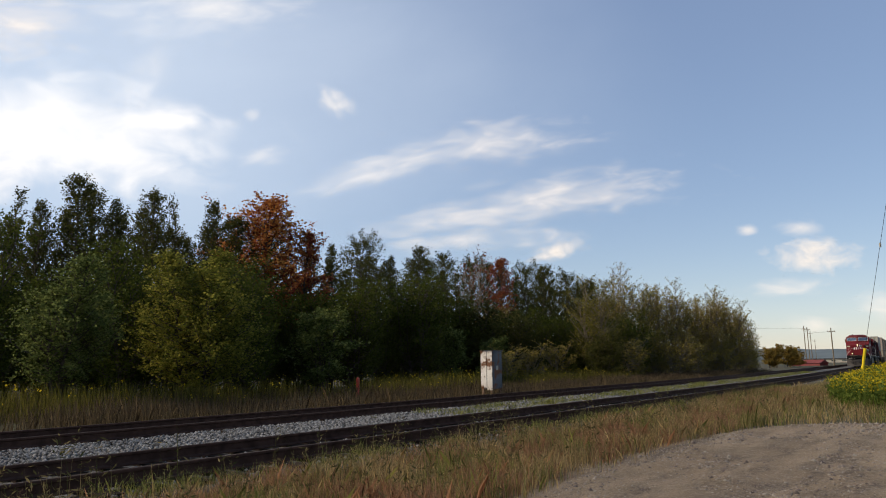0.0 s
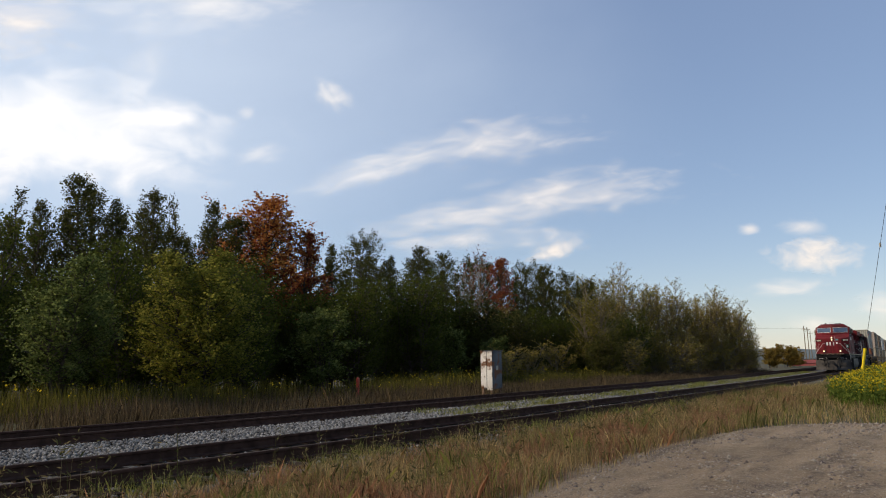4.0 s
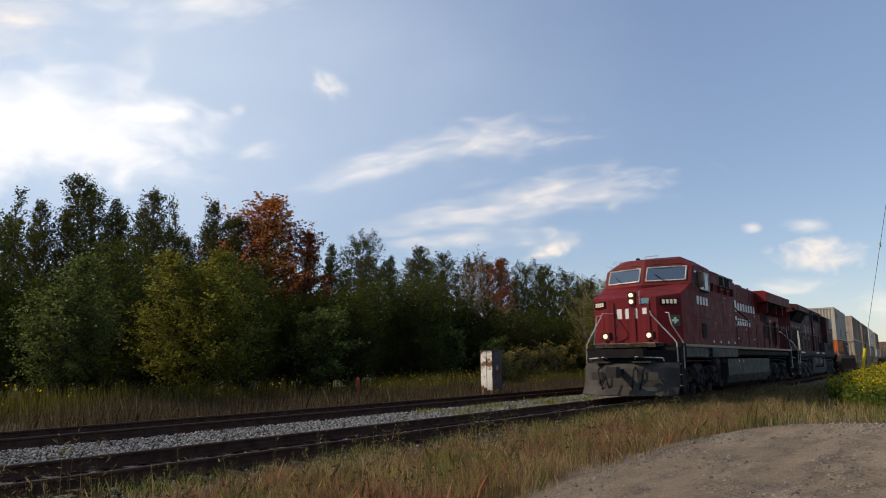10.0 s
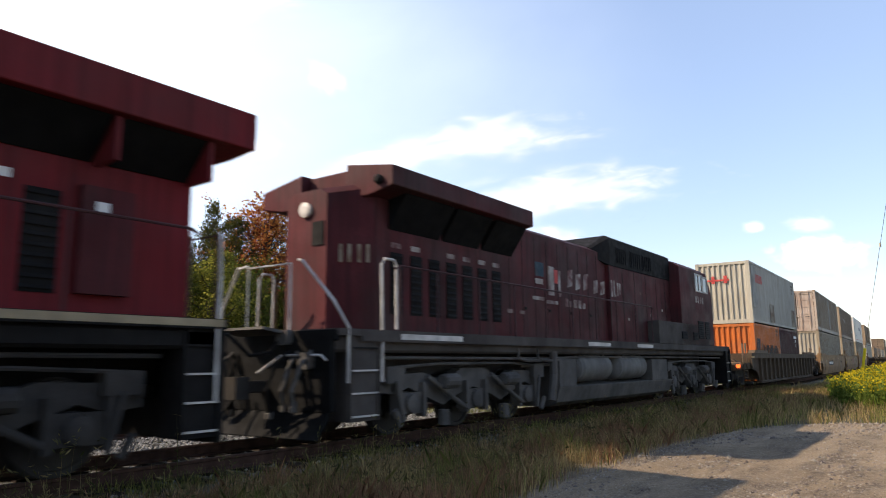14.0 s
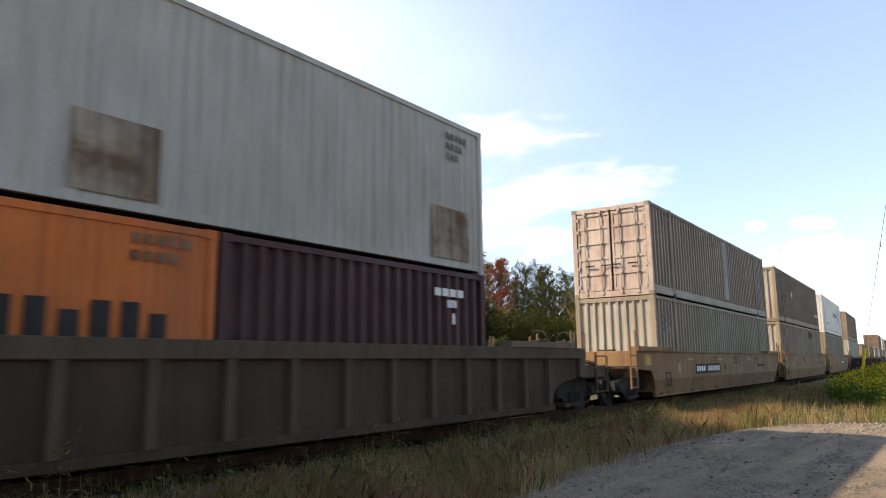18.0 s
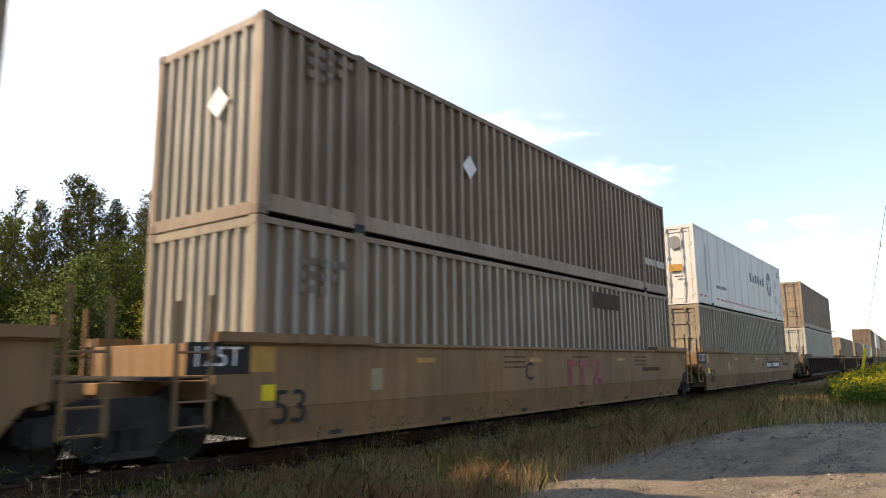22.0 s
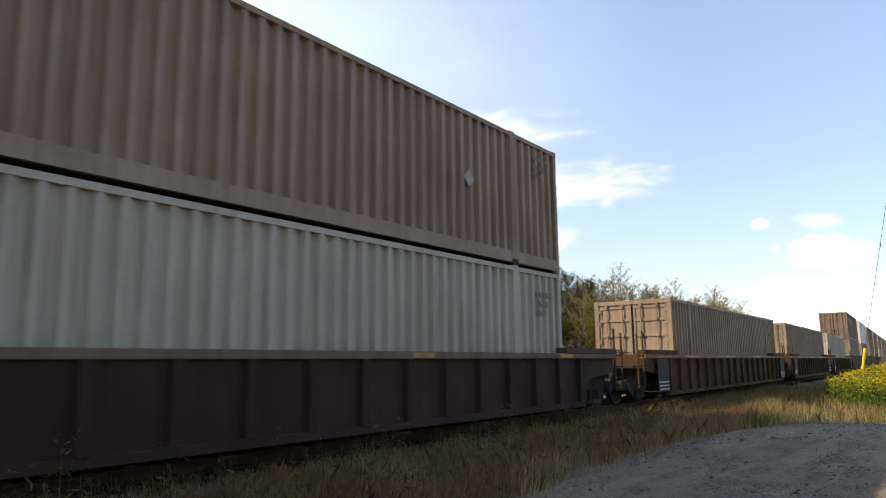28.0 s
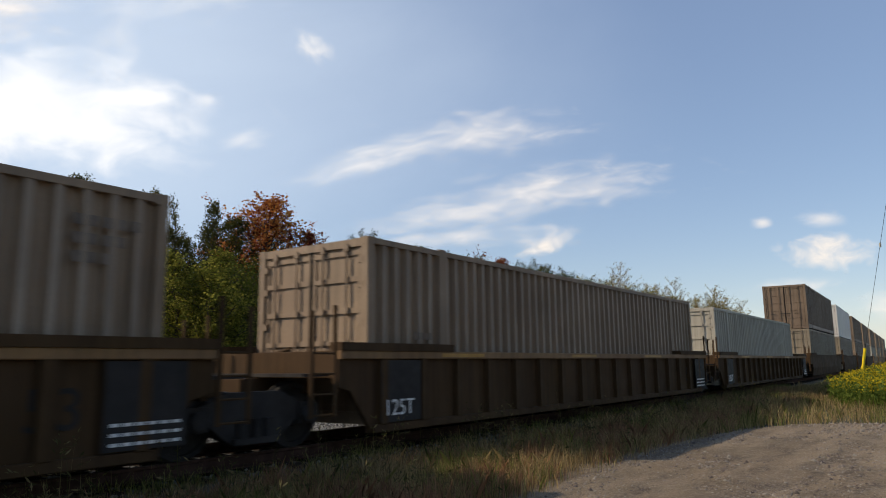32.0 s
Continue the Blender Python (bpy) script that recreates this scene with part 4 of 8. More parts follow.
def wheelset_shape(r):
    def make():
        s = Shape().turn((0, -1.05, 0), (0, 1, 0), [(0, 0.09), (2.1, 0.09)], 10)
        for side in (-1, 1):
            s.turn((0, side * 0.70, 0), (0, side, 0), [(-0.035, r + 0.025), (0.0, r + 0.022), (0.005, r), (0.10, r - 0.006), (0.105, r - 0.07), (0.06, r - 0.08), (0.055, 0.16), (0.12, 0.13), (0.125, 0.05)], 28)
            for k in range(3):
                a = k * 2.094
                s.box(math.cos(a) * 0.24 - 0.03, math.cos(a) * 0.24 + 0.03, side * 0.75 - 0.05, side * 0.75 + 0.05, math.sin(a) * 0.24 - 0.03, math.sin(a) * 0.24 + 0.03)
        return s
    return make


def add_wheelset(truck, x, r):
    w = part("wheelset", shared("wheelset" + str(r), wheelset_shape(r), M_UNDER, True), None, truck)
    at(w, x, 0, r)
    WHEELS.append((w, (x, 0, r), r))


def freight_truck(parent, x):
    """A three-piece freight truck: bolster, two cast side frames with springs, two wheelsets."""
    def bolster():
        return Shape().box(-0.2, 0.2, -1.05, 1.05, 0.45, 0.72, 0.05).turn((0, 0, 0.72), (0, 0, 1), [(0, 0.3), (0.08, 0.3)], 14)

    def frame_shape():
        s = Shape()
        ring = [(-1.12, 0.40), (-1.12, 0.62), (-0.75, 0.68), (-0.42, 0.82), (0.42, 0.82), (0.75, 0.68), (1.12, 0.62), (1.12, 0.40), (0.7, 0.42), (0.36, 0.16), (-0.36, 0.16), (-0.7, 0.42)]
        s.prism_y(ring, -0.08, 0.08)
        s.box(-0.36, 0.36, -0.16, 0.1, 0.16, 0.24)
        for k in (-0.22, 0, 0.22):
            s.turn((k, -0.1, 0.24), (0, 0, 1), [(0, 0.075), (0.24, 0.075)], 8)
        for k in (-0.89, 0.89):
            s.turn((k, -0.2, 0.48), (0, 1, 0), [(0, 0.09), (0.03, 0.13), (0.2, 0.13)], 12)
            s.box(k - 0.16, k + 0.16, -0.12, 0.12, 0.36, 0.66)
        return s
    t = part("truck", shared("truck", bolster, M_UNDER), None, parent)
    at(t, x, 0)
    for side in (-1, 1):
        f = part("side_frame", shared("side_frame", frame_shape, M_UNDER), None, t)
        at(f, 0, side * 1.0, 0, 0, 0, 0 if side < 0 else 180)
    for k in (-0.89, 0.89):
        add_wheelset(t, k, 0.46)
    return t


def loco_truck(parent, x, steel=M_UNDER):
    """A three-axle locomotive truck with its cast frame, springs, brake cylinders and dampers."""
    def core():
        return Shape().box(-2.3, 2.3, -0.6, 0.6, 0.55, 0.95, 0.06)

    def frame_shape():
        s = Shape()
        ring = [(-2.62, 0.72), (-2.62, 0.98), (-1.5, 1.02), (-1.2, 0.92), (-0.7, 0.92), (-0.4, 1.08), (0.4, 1.08), (0.7, 0.92), (1.2, 0.92), (1.5, 1.02), (2.62, 0.98), (2.62, 0.72),
                (2.25, 0.68), (1.9, 0.78), (1.45, 0.62), (0.95, 0.45), (0.5, 0.62), (0.0, 0.74), (-0.5, 0.62), (-0.95, 0.45), (-1.45, 0.62), (-1.9, 0.78), (-2.25, 0.68)]
        s.prism_y(ring, -0.09, 0.09)
        for k in (-1.9, 0.0, 1.9):
            s.turn((k, -0.22, 0.52), (0, 1, 0), [(0, 0.07), (0.02, 0.15), (0.1, 0.17), (0.22, 0.2)], 14)
            s.box(k - 0.30, k + 0.30, -0.14, 0.08, 0.36, 0.70)
            s.box(k - 0.36, k - 0.27, -0.19, 0.0, 0.30, 0.86)
            s.box(k + 0.27, k + 0.36, -0.19, 0.0, 0.30, 0.86)
        for k in (-1.0, 1.0):
            s.turn((k - 0.2, -0.26, 0.86), (1, 0, 0), [(0, 0.1), (0.04, 0.13), (0.42, 0.13), (0.46, 0.06)], 12)
            s.tube([(k - 0.55, -0.2, 0.95), (k + 0.5, -0.24, 0.40)], 0.045, 8)
            s.turn((k, -0.14, 0.12), (0, 0, 1), [(0, 0.1), (0.26, 0.1)], 10)
        for k in (-2.35, 2.35):
            s.box(k - 0.22, k + 0.22, -0.2, 0.02, 0.86, 1.12)
            s.tube([(k, -0.2, 0.9), (k * 0.93, -0.22, 0.26)], 0.04, 6)
            s.tube([(k * 0.98, -0.25, 0.2), (k * 1.04, -0.25, 0.45)], 0.05, 6)
        s.tube([(-2.5, -0.16, 1.1), (-1.2, -0.18, 1.16), (1.2, -0.18, 1.16), (2.5, -0.16, 1.1)], 0.025, 5)
        return s
    t = part("truck", shared("loco_truck" + steel.name, core, steel), None, parent)
    at(t, x, 0)
    for side in (-1, 1):
        f = part("truck_frame", shared("loco_truck_frame" + steel.name, frame_shape, steel), None, t)
        at(f, 0, side * 1.12, 0, 0, 0, 0 if side < 0 else 180)
    for k in (-1.9, 0.0, 1.9):
        add_wheelset(t, k, 0.52)
    return t


def coupler(parent, x, sign):
    s = Shape().box(min(x, x - sign * 0.9), max(x, x - sign * 0.9), -0.09, 0.09, 0.76, 0.94, 0.02)
    s.prism_z([(x - sign * 0.12, -0.2), (x + sign * 0.1, -0.16), (x + sign * 0.14, 0.02), (x, 0.05), (x + sign * 0.02, 0.2), (x - sign * 0.15, 0.16)], 0.68, 1.0)
    part("coupler", s, M_UNDER, parent)
    part("air_hose", Shape().tube([(x - sign * 0.35, 0.35, 0.8), (x - sign * 0.1, 0.38, 0.45), (x + sign * 0.1, 0.3, 0.35)], 0.028, 6), M_BLACK, parent)


def mark(parent, name, x0, x1, y, z0, z1, material, label="", depth=0.004):
    """A painted mark or plate on a side wall that faces -y at y."""
    return part(name, Shape().box(x0, x1, y - depth, y + 0.001, z0, z1), material, parent, label)


def word_shapes(s, x0, z0, z1, step, count, y, first=0.0):
    """Plain solid blocks and wedges, one to a letter, in the place of a painted word."""
    for i in range(count):
        a, w, lo, top = x0 + step * i, step * (0.66, 0.7, 0.6)[i % 3], z0 - (first if i == 0 else 0), z1 + (first if i == 0 else 0)
        k = (0.0, 0.2, 0.06)[i % 3] * w
        s.prism_y([(a, lo), (a + w, lo), (a + w - k, top), (a + k, top)], y - 0.005, y + 0.001)
    return s


def bars_row(parent, name, x0, x1, y, z0, z1, count, material, label, outline=True, gap=0.22):
    """A row of plain solid blocks in the place of a word or a number."""
    s = Shape()
    step = (x1 - x0) / count
    for i in range(count):
        a, b = x0 + i * step, x0 + (i + 1 - gap - (0.12 if outline else 0)) * step
        s.box(a, b, y - 0.005, y + 0.001, z0, z1 - (z1 - z0) * (0.28 if outline and i % 3 == 1 else 0))
    return tagged(part(name, s, material, parent, label), label, kind="stuff")


def lettered(parent, text, x, z, size, y, material, name="lettering"):
    """Built-in font letters on a side wall that faces -y."""
    c = bpy.data.curves.new(name, "FONT")
    c.body, c.size, c.extrude = text, size, 0.003
    o = bpy.data.objects.new(name, c)
    me = bpy.data.meshes.new_from_object(o)
    bpy.data.objects.remove(o)
    me.materials.append(material)
    return at(part(name, me, None, parent), x, y - 0.004, z, 90, 0, 0)


def loft(sections):
    """Skins cross-sections [(x, [(y, z)...])...] of equal length, ends closed."""
    s = Shape()
    n = len(sections[0][1])
    for x, ring in sections:
        s.v += [(x if not isinstance(x, tuple) else x[0], y, z) for y, z in ring]
    for i in range(len(sections) - 1):
        for j in range(n):
            q = (j + 1) % n
            s.f.append((i * n + j, i * n + q, (i + 1) * n + q, (i + 1) * n + j))
    s.f += [tuple(range(n))[::-1], tuple((len(sections) - 1) * n + j for j in range(n))]
    return s


def hood_ring(w, z0, z1, c=0.18):
    return [(-w, z0), (-w, z1 - c), (-w + c * 1.6, z1), (w - c * 1.6, z1), (w, z1 - c), (w, z0)]


def louvre(parent, name, x0, x1, y, z0, z1, slats, label="", frame_mat=None, vertical=False):
    """A dark grille with slats in a wall that faces -y."""
    g = mark(parent, name, x0, x1, y, z0, z1, M_BLACK, label, 0.012)
    s = Shape()
    for i in range(slats):
        if vertical:
            a = x0 + (x1 - x0) * (i + 0.5) / slats
            s.box(a - 0.012, a + 0.012, y - 0.03, y - 0.012, z0 + 0.02, z1 - 0.02)
        else:
            a = z0 + (z1 - z0) * (i + 0.5) / slats
            s.add([(x0 + 0.01, y - 0.012, a + 0.025), (x1 - 0.01, y - 0.012, a + 0.025), (x1 - 0.01, y - 0.035, a - 0.015), (x0 + 0.01, y - 0.035, a - 0.015)], [(0, 1, 2, 3)])
    part("slats", s, M_BLACK, g)
    if frame_mat:
        f = Shape()
        for a, b, c, d in ((x0 - 0.04, x0, z0 - 0.04, z1 + 0.04), (x1, x1 + 0.04, z0 - 0.04, z1 + 0.04), (x0, x1, z1, z1 + 0.04), (x0, x1, z0 - 0.04, z0)):
            f.box(a, b, y - 0.02, y, c, d)
        part("frame", f, frame_mat, g)
    return g


def side_window(parent, x0, x1, y, z0, z1, sign, mullion=True):
    w = part("window", Shape().box(x0, x1, min(y, y + sign * 0.012), max(y, y + sign * 0.012), z0, z1), M_SIDEGLASS, parent, "dark cab glass")
    f = Shape()
    t = 0.045
    cells = [(x0 - t, x0, z0 - t, z1 + t), (x1, x1 + t, z0 - t, z1 + t), (x0, x1, z1, z1 + t), (x0, x1, z0 - t, z0)]
    if mullion:
        cells.append(((x0 + x1) / 2 - 0.02, (x0 + x1) / 2 + 0.02, z0, z1))
    for a, b, c, d in cells:
        f.box(a, b, min(y, y + sign * 0.03), max(y, y + sign * 0.03), c, d)
    part("window_frame", f, M_RAILING, w)


def steps(parent, x0, x1, sign, material):
    """Corner steps: side plates, back plate and four treads."""
    lo, hi = min(sign * 1.0, sign * 1.48), max(sign * 1.0, sign * 1.48)
    b = part("step_well", Shape().box(x0 + 0.03, x1 - 0.03, *((lo, lo + 0.03) if sign > 0 else (hi - 0.45, hi - 0.42)), 0.34, 1.6), material, parent)
    for x in (x0, x1 - 0.03):
        part("step_side", Shape().box(x, x + 0.03, lo, hi, 0.34, 1.6), material, b)
    for k in range(4):
        part("tread", Shape().box(x0 + 0.03, x1 - 0.03, lo, hi, 0.40 + 0.33 * k, 0.425 + 0.33 * k), M_RAILING if k < 3 else M_BLACK, b)
    return b


def railing(parent, xs, y, z0, z1, material, r=0.018):
    h = part("handrail", Shape().tube([(xs[0] - 0.12, y, z1 - 0.06), (xs[0], y, z1), (xs[-1], y, z1), (xs[-1] + 0.12, y, z1 - 0.06)], r, 6), material, parent)
    for x in xs:
        part("stanchion", Shape().tube([(x, y, z0), (x, y, z1)], r * 0.9, 5), material, h)
    return h


# ---- lead locomotive ----
def lead_locomotive():
    t = thing("locomotive", "red freight locomotive with lit headlights and grimy black underframe", "locomotive", "locomotives")
    part("underframe", Shape().box(-9.28, 10.5, -1.45, 1.45, 1.36, 1.6, 0.04).box(-9.7, 10.5, -0.5, 0.5, 0.95, 1.36), M_BLACK, t)
    deck = part("walkway", Shape().box(-8.82, 10.55, -1.52, 1.52, 1.6, 1.72).box(-9.75, -8.82, -1.0, 1.0, 1.6, 1.72), M_BLACK, t)
    for y in (-1.526, 1.522):
        part("side_stripe", Shape().box(-8.4, 10.5, y, y + 0.004, 1.625, 1.712), M_STRIPE, deck, "worn cream stripe along the sill")
    skirt = part("skirt", Shape().box(-8.3, -5.75, -1.50, -1.44, 1.30, 1.6).box(-5.2, -1.46, -1.50, -1.44, 1.30, 1.6), M_GREYTANK, t)
    nose_ring = lambda w, z: [(-w, 1.72), (-w, z - 0.03), (-w * 0.7, z), (w * 0.7, z), (w, z - 0.03), (w, 1.72)]
    part("nose", loft([(-8.95, nose_ring(0.82, 3.26)), (-8.5, nose_ring(1.5, 3.37)), (-7.52, nose_ring(1.525, 3.74)), (-7.2, nose_ring(1.525, 3.74))]), M_RED, t, "red snub nose", 0.02)
    def on_slope(y, z, off):
        return -7.42 + (z - 3.74) * 0.5 - 0.42 * (1 - abs(y) / 1.525) - off
    cab_shape = Shape()
    stations = [[(on_slope(y, z, 0), y, z) for y, z in ((-1.525, 1.72), (-1.525, 3.74), (-1.1, 3.74), (0, 3.74), (1.1, 3.74), (1.525, 3.74), (1.525, 1.72), (0, 1.72))],
                [(on_slope(y, z, 0), y, z) for y, z in ((-1.525, 1.72), (-1.525, 4.38), (-1.05, 4.64), (0, 4.68), (1.05, 4.64), (1.525, 4.38), (1.525, 1.72), (0, 1.72))]]
    stations[1] = [(x if z > 2 else -7.0, y, z) for x, y, z in stations[1]]
    stations[0] = [(x if z > 2 else -7.3, y, z) for x, y, z in stations[0]]
    stations += [[(x, y, z) for y, z in ((-1.525, 1.72), (-1.525, 4.44), (-1.0, 4.78), (0, 4.80), (1.0, 4.78), (1.525, 4.44), (1.525, 1.72), (0, 1.72))] for x in (-6.7, -5.1)]
    for ring8 in stations:
        cab_shape.v += ring8
    for i in range(3):
        for j in range(8):
            q = (j + 1) % 8
            cab_shape.f.append((i * 8 + j, i * 8 + q, i * 8 + 8 + q, i * 8 + 8 + j))
    cab_shape.f += [tuple(range(8))[::-1], tuple(range(24, 32))]
    cab = part("cab", cab_shape, M_RED, t, "red driver's cab with a ridged front")
    # windscreens lie on the two sloping facets of the cab's front
    for y0, y1 in ((-1.36, -0.12), (0.12, 1.36)):
        za, zb = 3.88, 4.36
        v = [(on_slope(y, z, o), y, z) for o in (0.03, 0.0) for z, y in ((za, y0), (za, y1), (zb, y1), (zb, y0))]
        part("windscreen", Shape().add(v, [(0, 1, 2, 3), (4, 7, 6, 5), (0, 4, 5, 1), (1, 5, 6, 2), (2, 6, 7, 3), (3, 7, 4, 0)]), M_GLASS, cab, "wide windscreen reflecting the sky")
        fr = Shape()
        for (p, q) in (((za, y0), (za, y1)), ((za, y1), (zb, y1)), ((zb, y1), (zb, y0)), ((zb, y0), (za, y0))):
            fr.tube([(on_slope(p[1], p[0], 0.03), p[1], p[0]), (on_slope(q[1], q[0], 0.03), q[1], q[0])], 0.026, 5)
        part("gasket", fr, M_RAILING, cab, "pale windscreen gasket")
        m = (y0 + y1) / 2
        part("wiper", Shape().tube([(on_slope(m, 3.84, 0.06), m, 3.84), (on_slope(m + 0.35, 4.1, 0.06), m + 0.35, 4.12)], 0.012, 4), M_BLACK, cab)
        part("visor_bar", Shape().tube([(on_slope(y0 + 0.1, 4.44, 0.02), y0 + 0.1, 4.44), (on_slope(y0 + 0.2, 4.44, 0.16), y0 + 0.25, 4.46), (on_slope(y1 - 0.2, 4.44, 0.16), y1 - 0.25, 4.46), (on_slope(y1 - 0.1, 4.44, 0.02), y1 - 0.1, 4.44)], 0.014, 5), M_DARKRAIL, cab)
    for sign in (-1, 1):
        side_window(cab, -6.33, -5.24, sign * 1.525, 3.66, 4.22, sign)
        part("quarter_window", Shape().prism_y([(-7.05, 3.72), (-6.72, 3.72), (-6.72, 4.22), (-6.95, 4.22), (-7.05, 4.1)], sign * 1.525 - 0.012, sign * 1.525 + 0.012), M_GLASS, cab)
        part("wind_deflector", Shape().box(-6.56, -6.44, min(sign * 1.54, sign * 1.70), max(sign * 1.54, sign * 1.70), 3.68, 4.2), M_PATCH, cab, "cream wind deflector")
        part("armrest", Shape().box(-6.45, -5.45, min(sign * 1.53, sign * 1.6), max(sign * 1.53, sign * 1.6), 3.54, 3.6), M_BLACK, cab)
    part("roof_rail", Shape().tube([(-6.6, -0.2, 4.78), (-6.6, -0.2, 4.9), (-6.6, 0.25, 4.9), (-6.6, 0.25, 4.78)], 0.015, 5), M_RAILING, cab)
    part("antenna", Shape().box(-6.2, -5.5, -0.75, -0.2, 4.77, 4.85, 0.02), M_BLACK, cab)
    part("beacon", Shape().turn((-6.4, 0.6, 4.77), (0, 0, 1), [(0, 0.09), (0.1, 0.08), (0.14, 0.03)], 10), M_BLACK, cab)
    bars_row(cab, "fleet_number", -6.83, -5.38, -1.525, 3.08, 3.36, 4, M_WHITE, "white painted number as plain blocks", False, 0.36)
    louvre(cab, "side_vent", -6.42, -5.9, -1.525, 1.92, 2.44, 8, "dark cab side vent")
    mark(cab, "panel_seam", -7.5, -5.15, -1.525, 2.62, 2.635, M_BLACK)
    # nose front: logo, headlights, number boards, door, sign
    nose = bpy.data.objects["nose"]
    for y0, y1, z0, z1 in ((0.10, 0.22, 2.55, 2.88), (0.34, 0.50, 2.55, 2.88), (-0.19, -0.09, 2.55, 2.88), (-0.50, -0.36, 2.68, 2.88)):
        part("emblem_stroke", Shape().box(-8.958, -8.95, y0, y1, z0, z1), M_WHITE, nose, "white block of the nose emblem")
    hl = part("headlight_box", Shape().box(-8.99, -8.8, -0.13, 0.11, 2.99, 3.43, 0.03), M_REDDARK, nose)
    for z in (3.1, 3.32):
        part("headlight", Shape().turn((-8.985, -0.01, z), (-1, 0, 0), [(0, 0.075), (0.012, 0.07), (0.03, 0.04)], 14), M_LAMP, hl, "lit headlight")
    for y in (0.60, -0.12, -0.60):
        part("door_edge", Shape().box(-8.985, -8.952, y, y + 0.018, 1.8, 2.9 if abs(y) < 0.3 else 3.1), M_REDDARK, nose)
    for z in (1.95, 2.3, 2.66):
        part("door_hinge", Shape().box(-8.98, -8.952, 0.55, 0.66, z, z + 0.05), M_REDDARK, nose)
    part("nose_grab", Shape().tube([(-8.95, -0.3, 3.0), (-9.03, -0.3, 3.02), (-9.0, -0.3, 3.42), (-8.9, -0.3, 3.44)], 0.012, 5), M_RAILING, nose, "thin pale grab iron")
    part("nose_window", Shape().box(-8.965, -8.95, -0.60, -0.3, 3.02, 3.2), M_GLASS, nose)
    for sign in (-1, 1):
        ang = sign * 33.5
        nb = part("number_board", Shape().box(-0.03, 0.03, -0.30, 0.30, -0.11, 0.11, 0.02), M_BLACK, nose)
        at(nb, -8.74, sign * 1.17, 3.06, 0, 0, -ang if sign < 0 else -ang)
        s = Shape()
        for i in range(4):
            a = -0.235 + 0.125 * i
            s.box(-0.036, -0.03, a, a + 0.08, -0.07, 0.07)
        part("number_bars", s, M_LAMPDIM, nb, "pale number as plain bars")
        dl = part("ditch_light", Shape().box(-9.5, -9.2, sign * 0.72 - 0.13, sign * 0.72 + 0.13, 1.84, 2.1, 0.03).box(-9.4, -9.3, sign * 0.72 - 0.05, sign * 0.72 + 0.05, 1.74, 1.84), M_REDDARK, t)
        part("lamp", Shape().turn((-9.5, sign * 0.72, 1.97), (-1, 0, 0), [(0, 0.075), (0.02, 0.07), (0.04, 0.04)], 14), M_LAMP, dl, "lit ditch light")
    sg = part("first_aid_sign", Shape().box(-0.012, 0.0, -0.15, 0.15, -0.17, 0.17), M_GREEN, nose, "green sign with a white cross")
    at(sg, -8.66, -1.31, 2.45, 0, 0, 33.5)
    part("cross", Shape().box(-0.018, -0.012, -0.035, 0.035, -0.1, 0.1).box(-0.018, -0.012, -0.1, 0.1, -0.035, 0.035), M_WHITE, sg)
    part("front_step", Shape().box(-9.75, -8.9, -1.0, 1.0, 1.60, 1.74, 0.03), M_PATCH, t, "worn pale front platform edge")
    # pilot, coupler, front rails
    pl = Shape()
    prof = [(-10.02, 1.12), (-10.12, 0.95), (-10.15, 0.65), (-10.22, 0.38), (-10.42, 0.14), (-10.38, 0.12), (-10.16, 0.36), (-10.08, 0.65), (-10.05, 0.95), (-9.96, 1.12)]
    n = len(prof)
    cols = [(-1.55, 0.78), (-1.2, 0.42), (-0.5, 0.0), (0.5, 0.0), (1.2, 0.42), (1.55, 0.78)]
    for y, back in cols:
        pl.v += [(x + back, y, z) for x, z in prof]
    for i in range(len(cols) - 1):
        for j in range(n):
            q = (j + 1) % n
            pl.f.append((i * n + j, i * n + q, (i + 1) * n + q, (i + 1) * n + j))
    pl.f += [tuple(range(n)), tuple((len(cols) - 1) * n + j for j in range(n))]
    plow = part("snow_plow", pl, M_PLOUGH, t, "dusty steel plough plate", 0.0)
    part("pilot_beam", Shape().prism_z([(-9.98, -0.6), (-9.35, -1.45), (-9.2, -1.45), (-9.2, 1.45), (-9.35, 1.45), (-9.98, 0.6)], 0.55, 1.5), M_BLACK, t)
    for y in (-0.95, 0.35):
        part("pilot_shelf", Shape().box(-10.12, -9.5, y, y + 0.6, 1.12, 1.17), M_UNDER, t)
    part("anticlimber", Shape().box(-10.2, -9.7, -0.75, 0.75, 1.28, 1.55, 0.04), M_BLACK, t)
    for y in (-0.75, -0.45, 0.45, 0.7):
        part("air_hose", Shape().tube([(-10.0, y, 1.05), (-10.25, y, 0.9), (-10.3, y * 0.9, 0.5), (-10.22, y * 0.8, 0.3)], 0.025, 6), M_BLACK, t)
    for y in (-0.95, 0.75):
        part("pilot_patch", Shape().box(-10.18, -10.12, y - 0.22, y + 0.22, 0.6, 0.84, 0.03), M_UNDER, t)
    coupler(t, -10.85, -1)
    coupler(t, 11.05, 1)
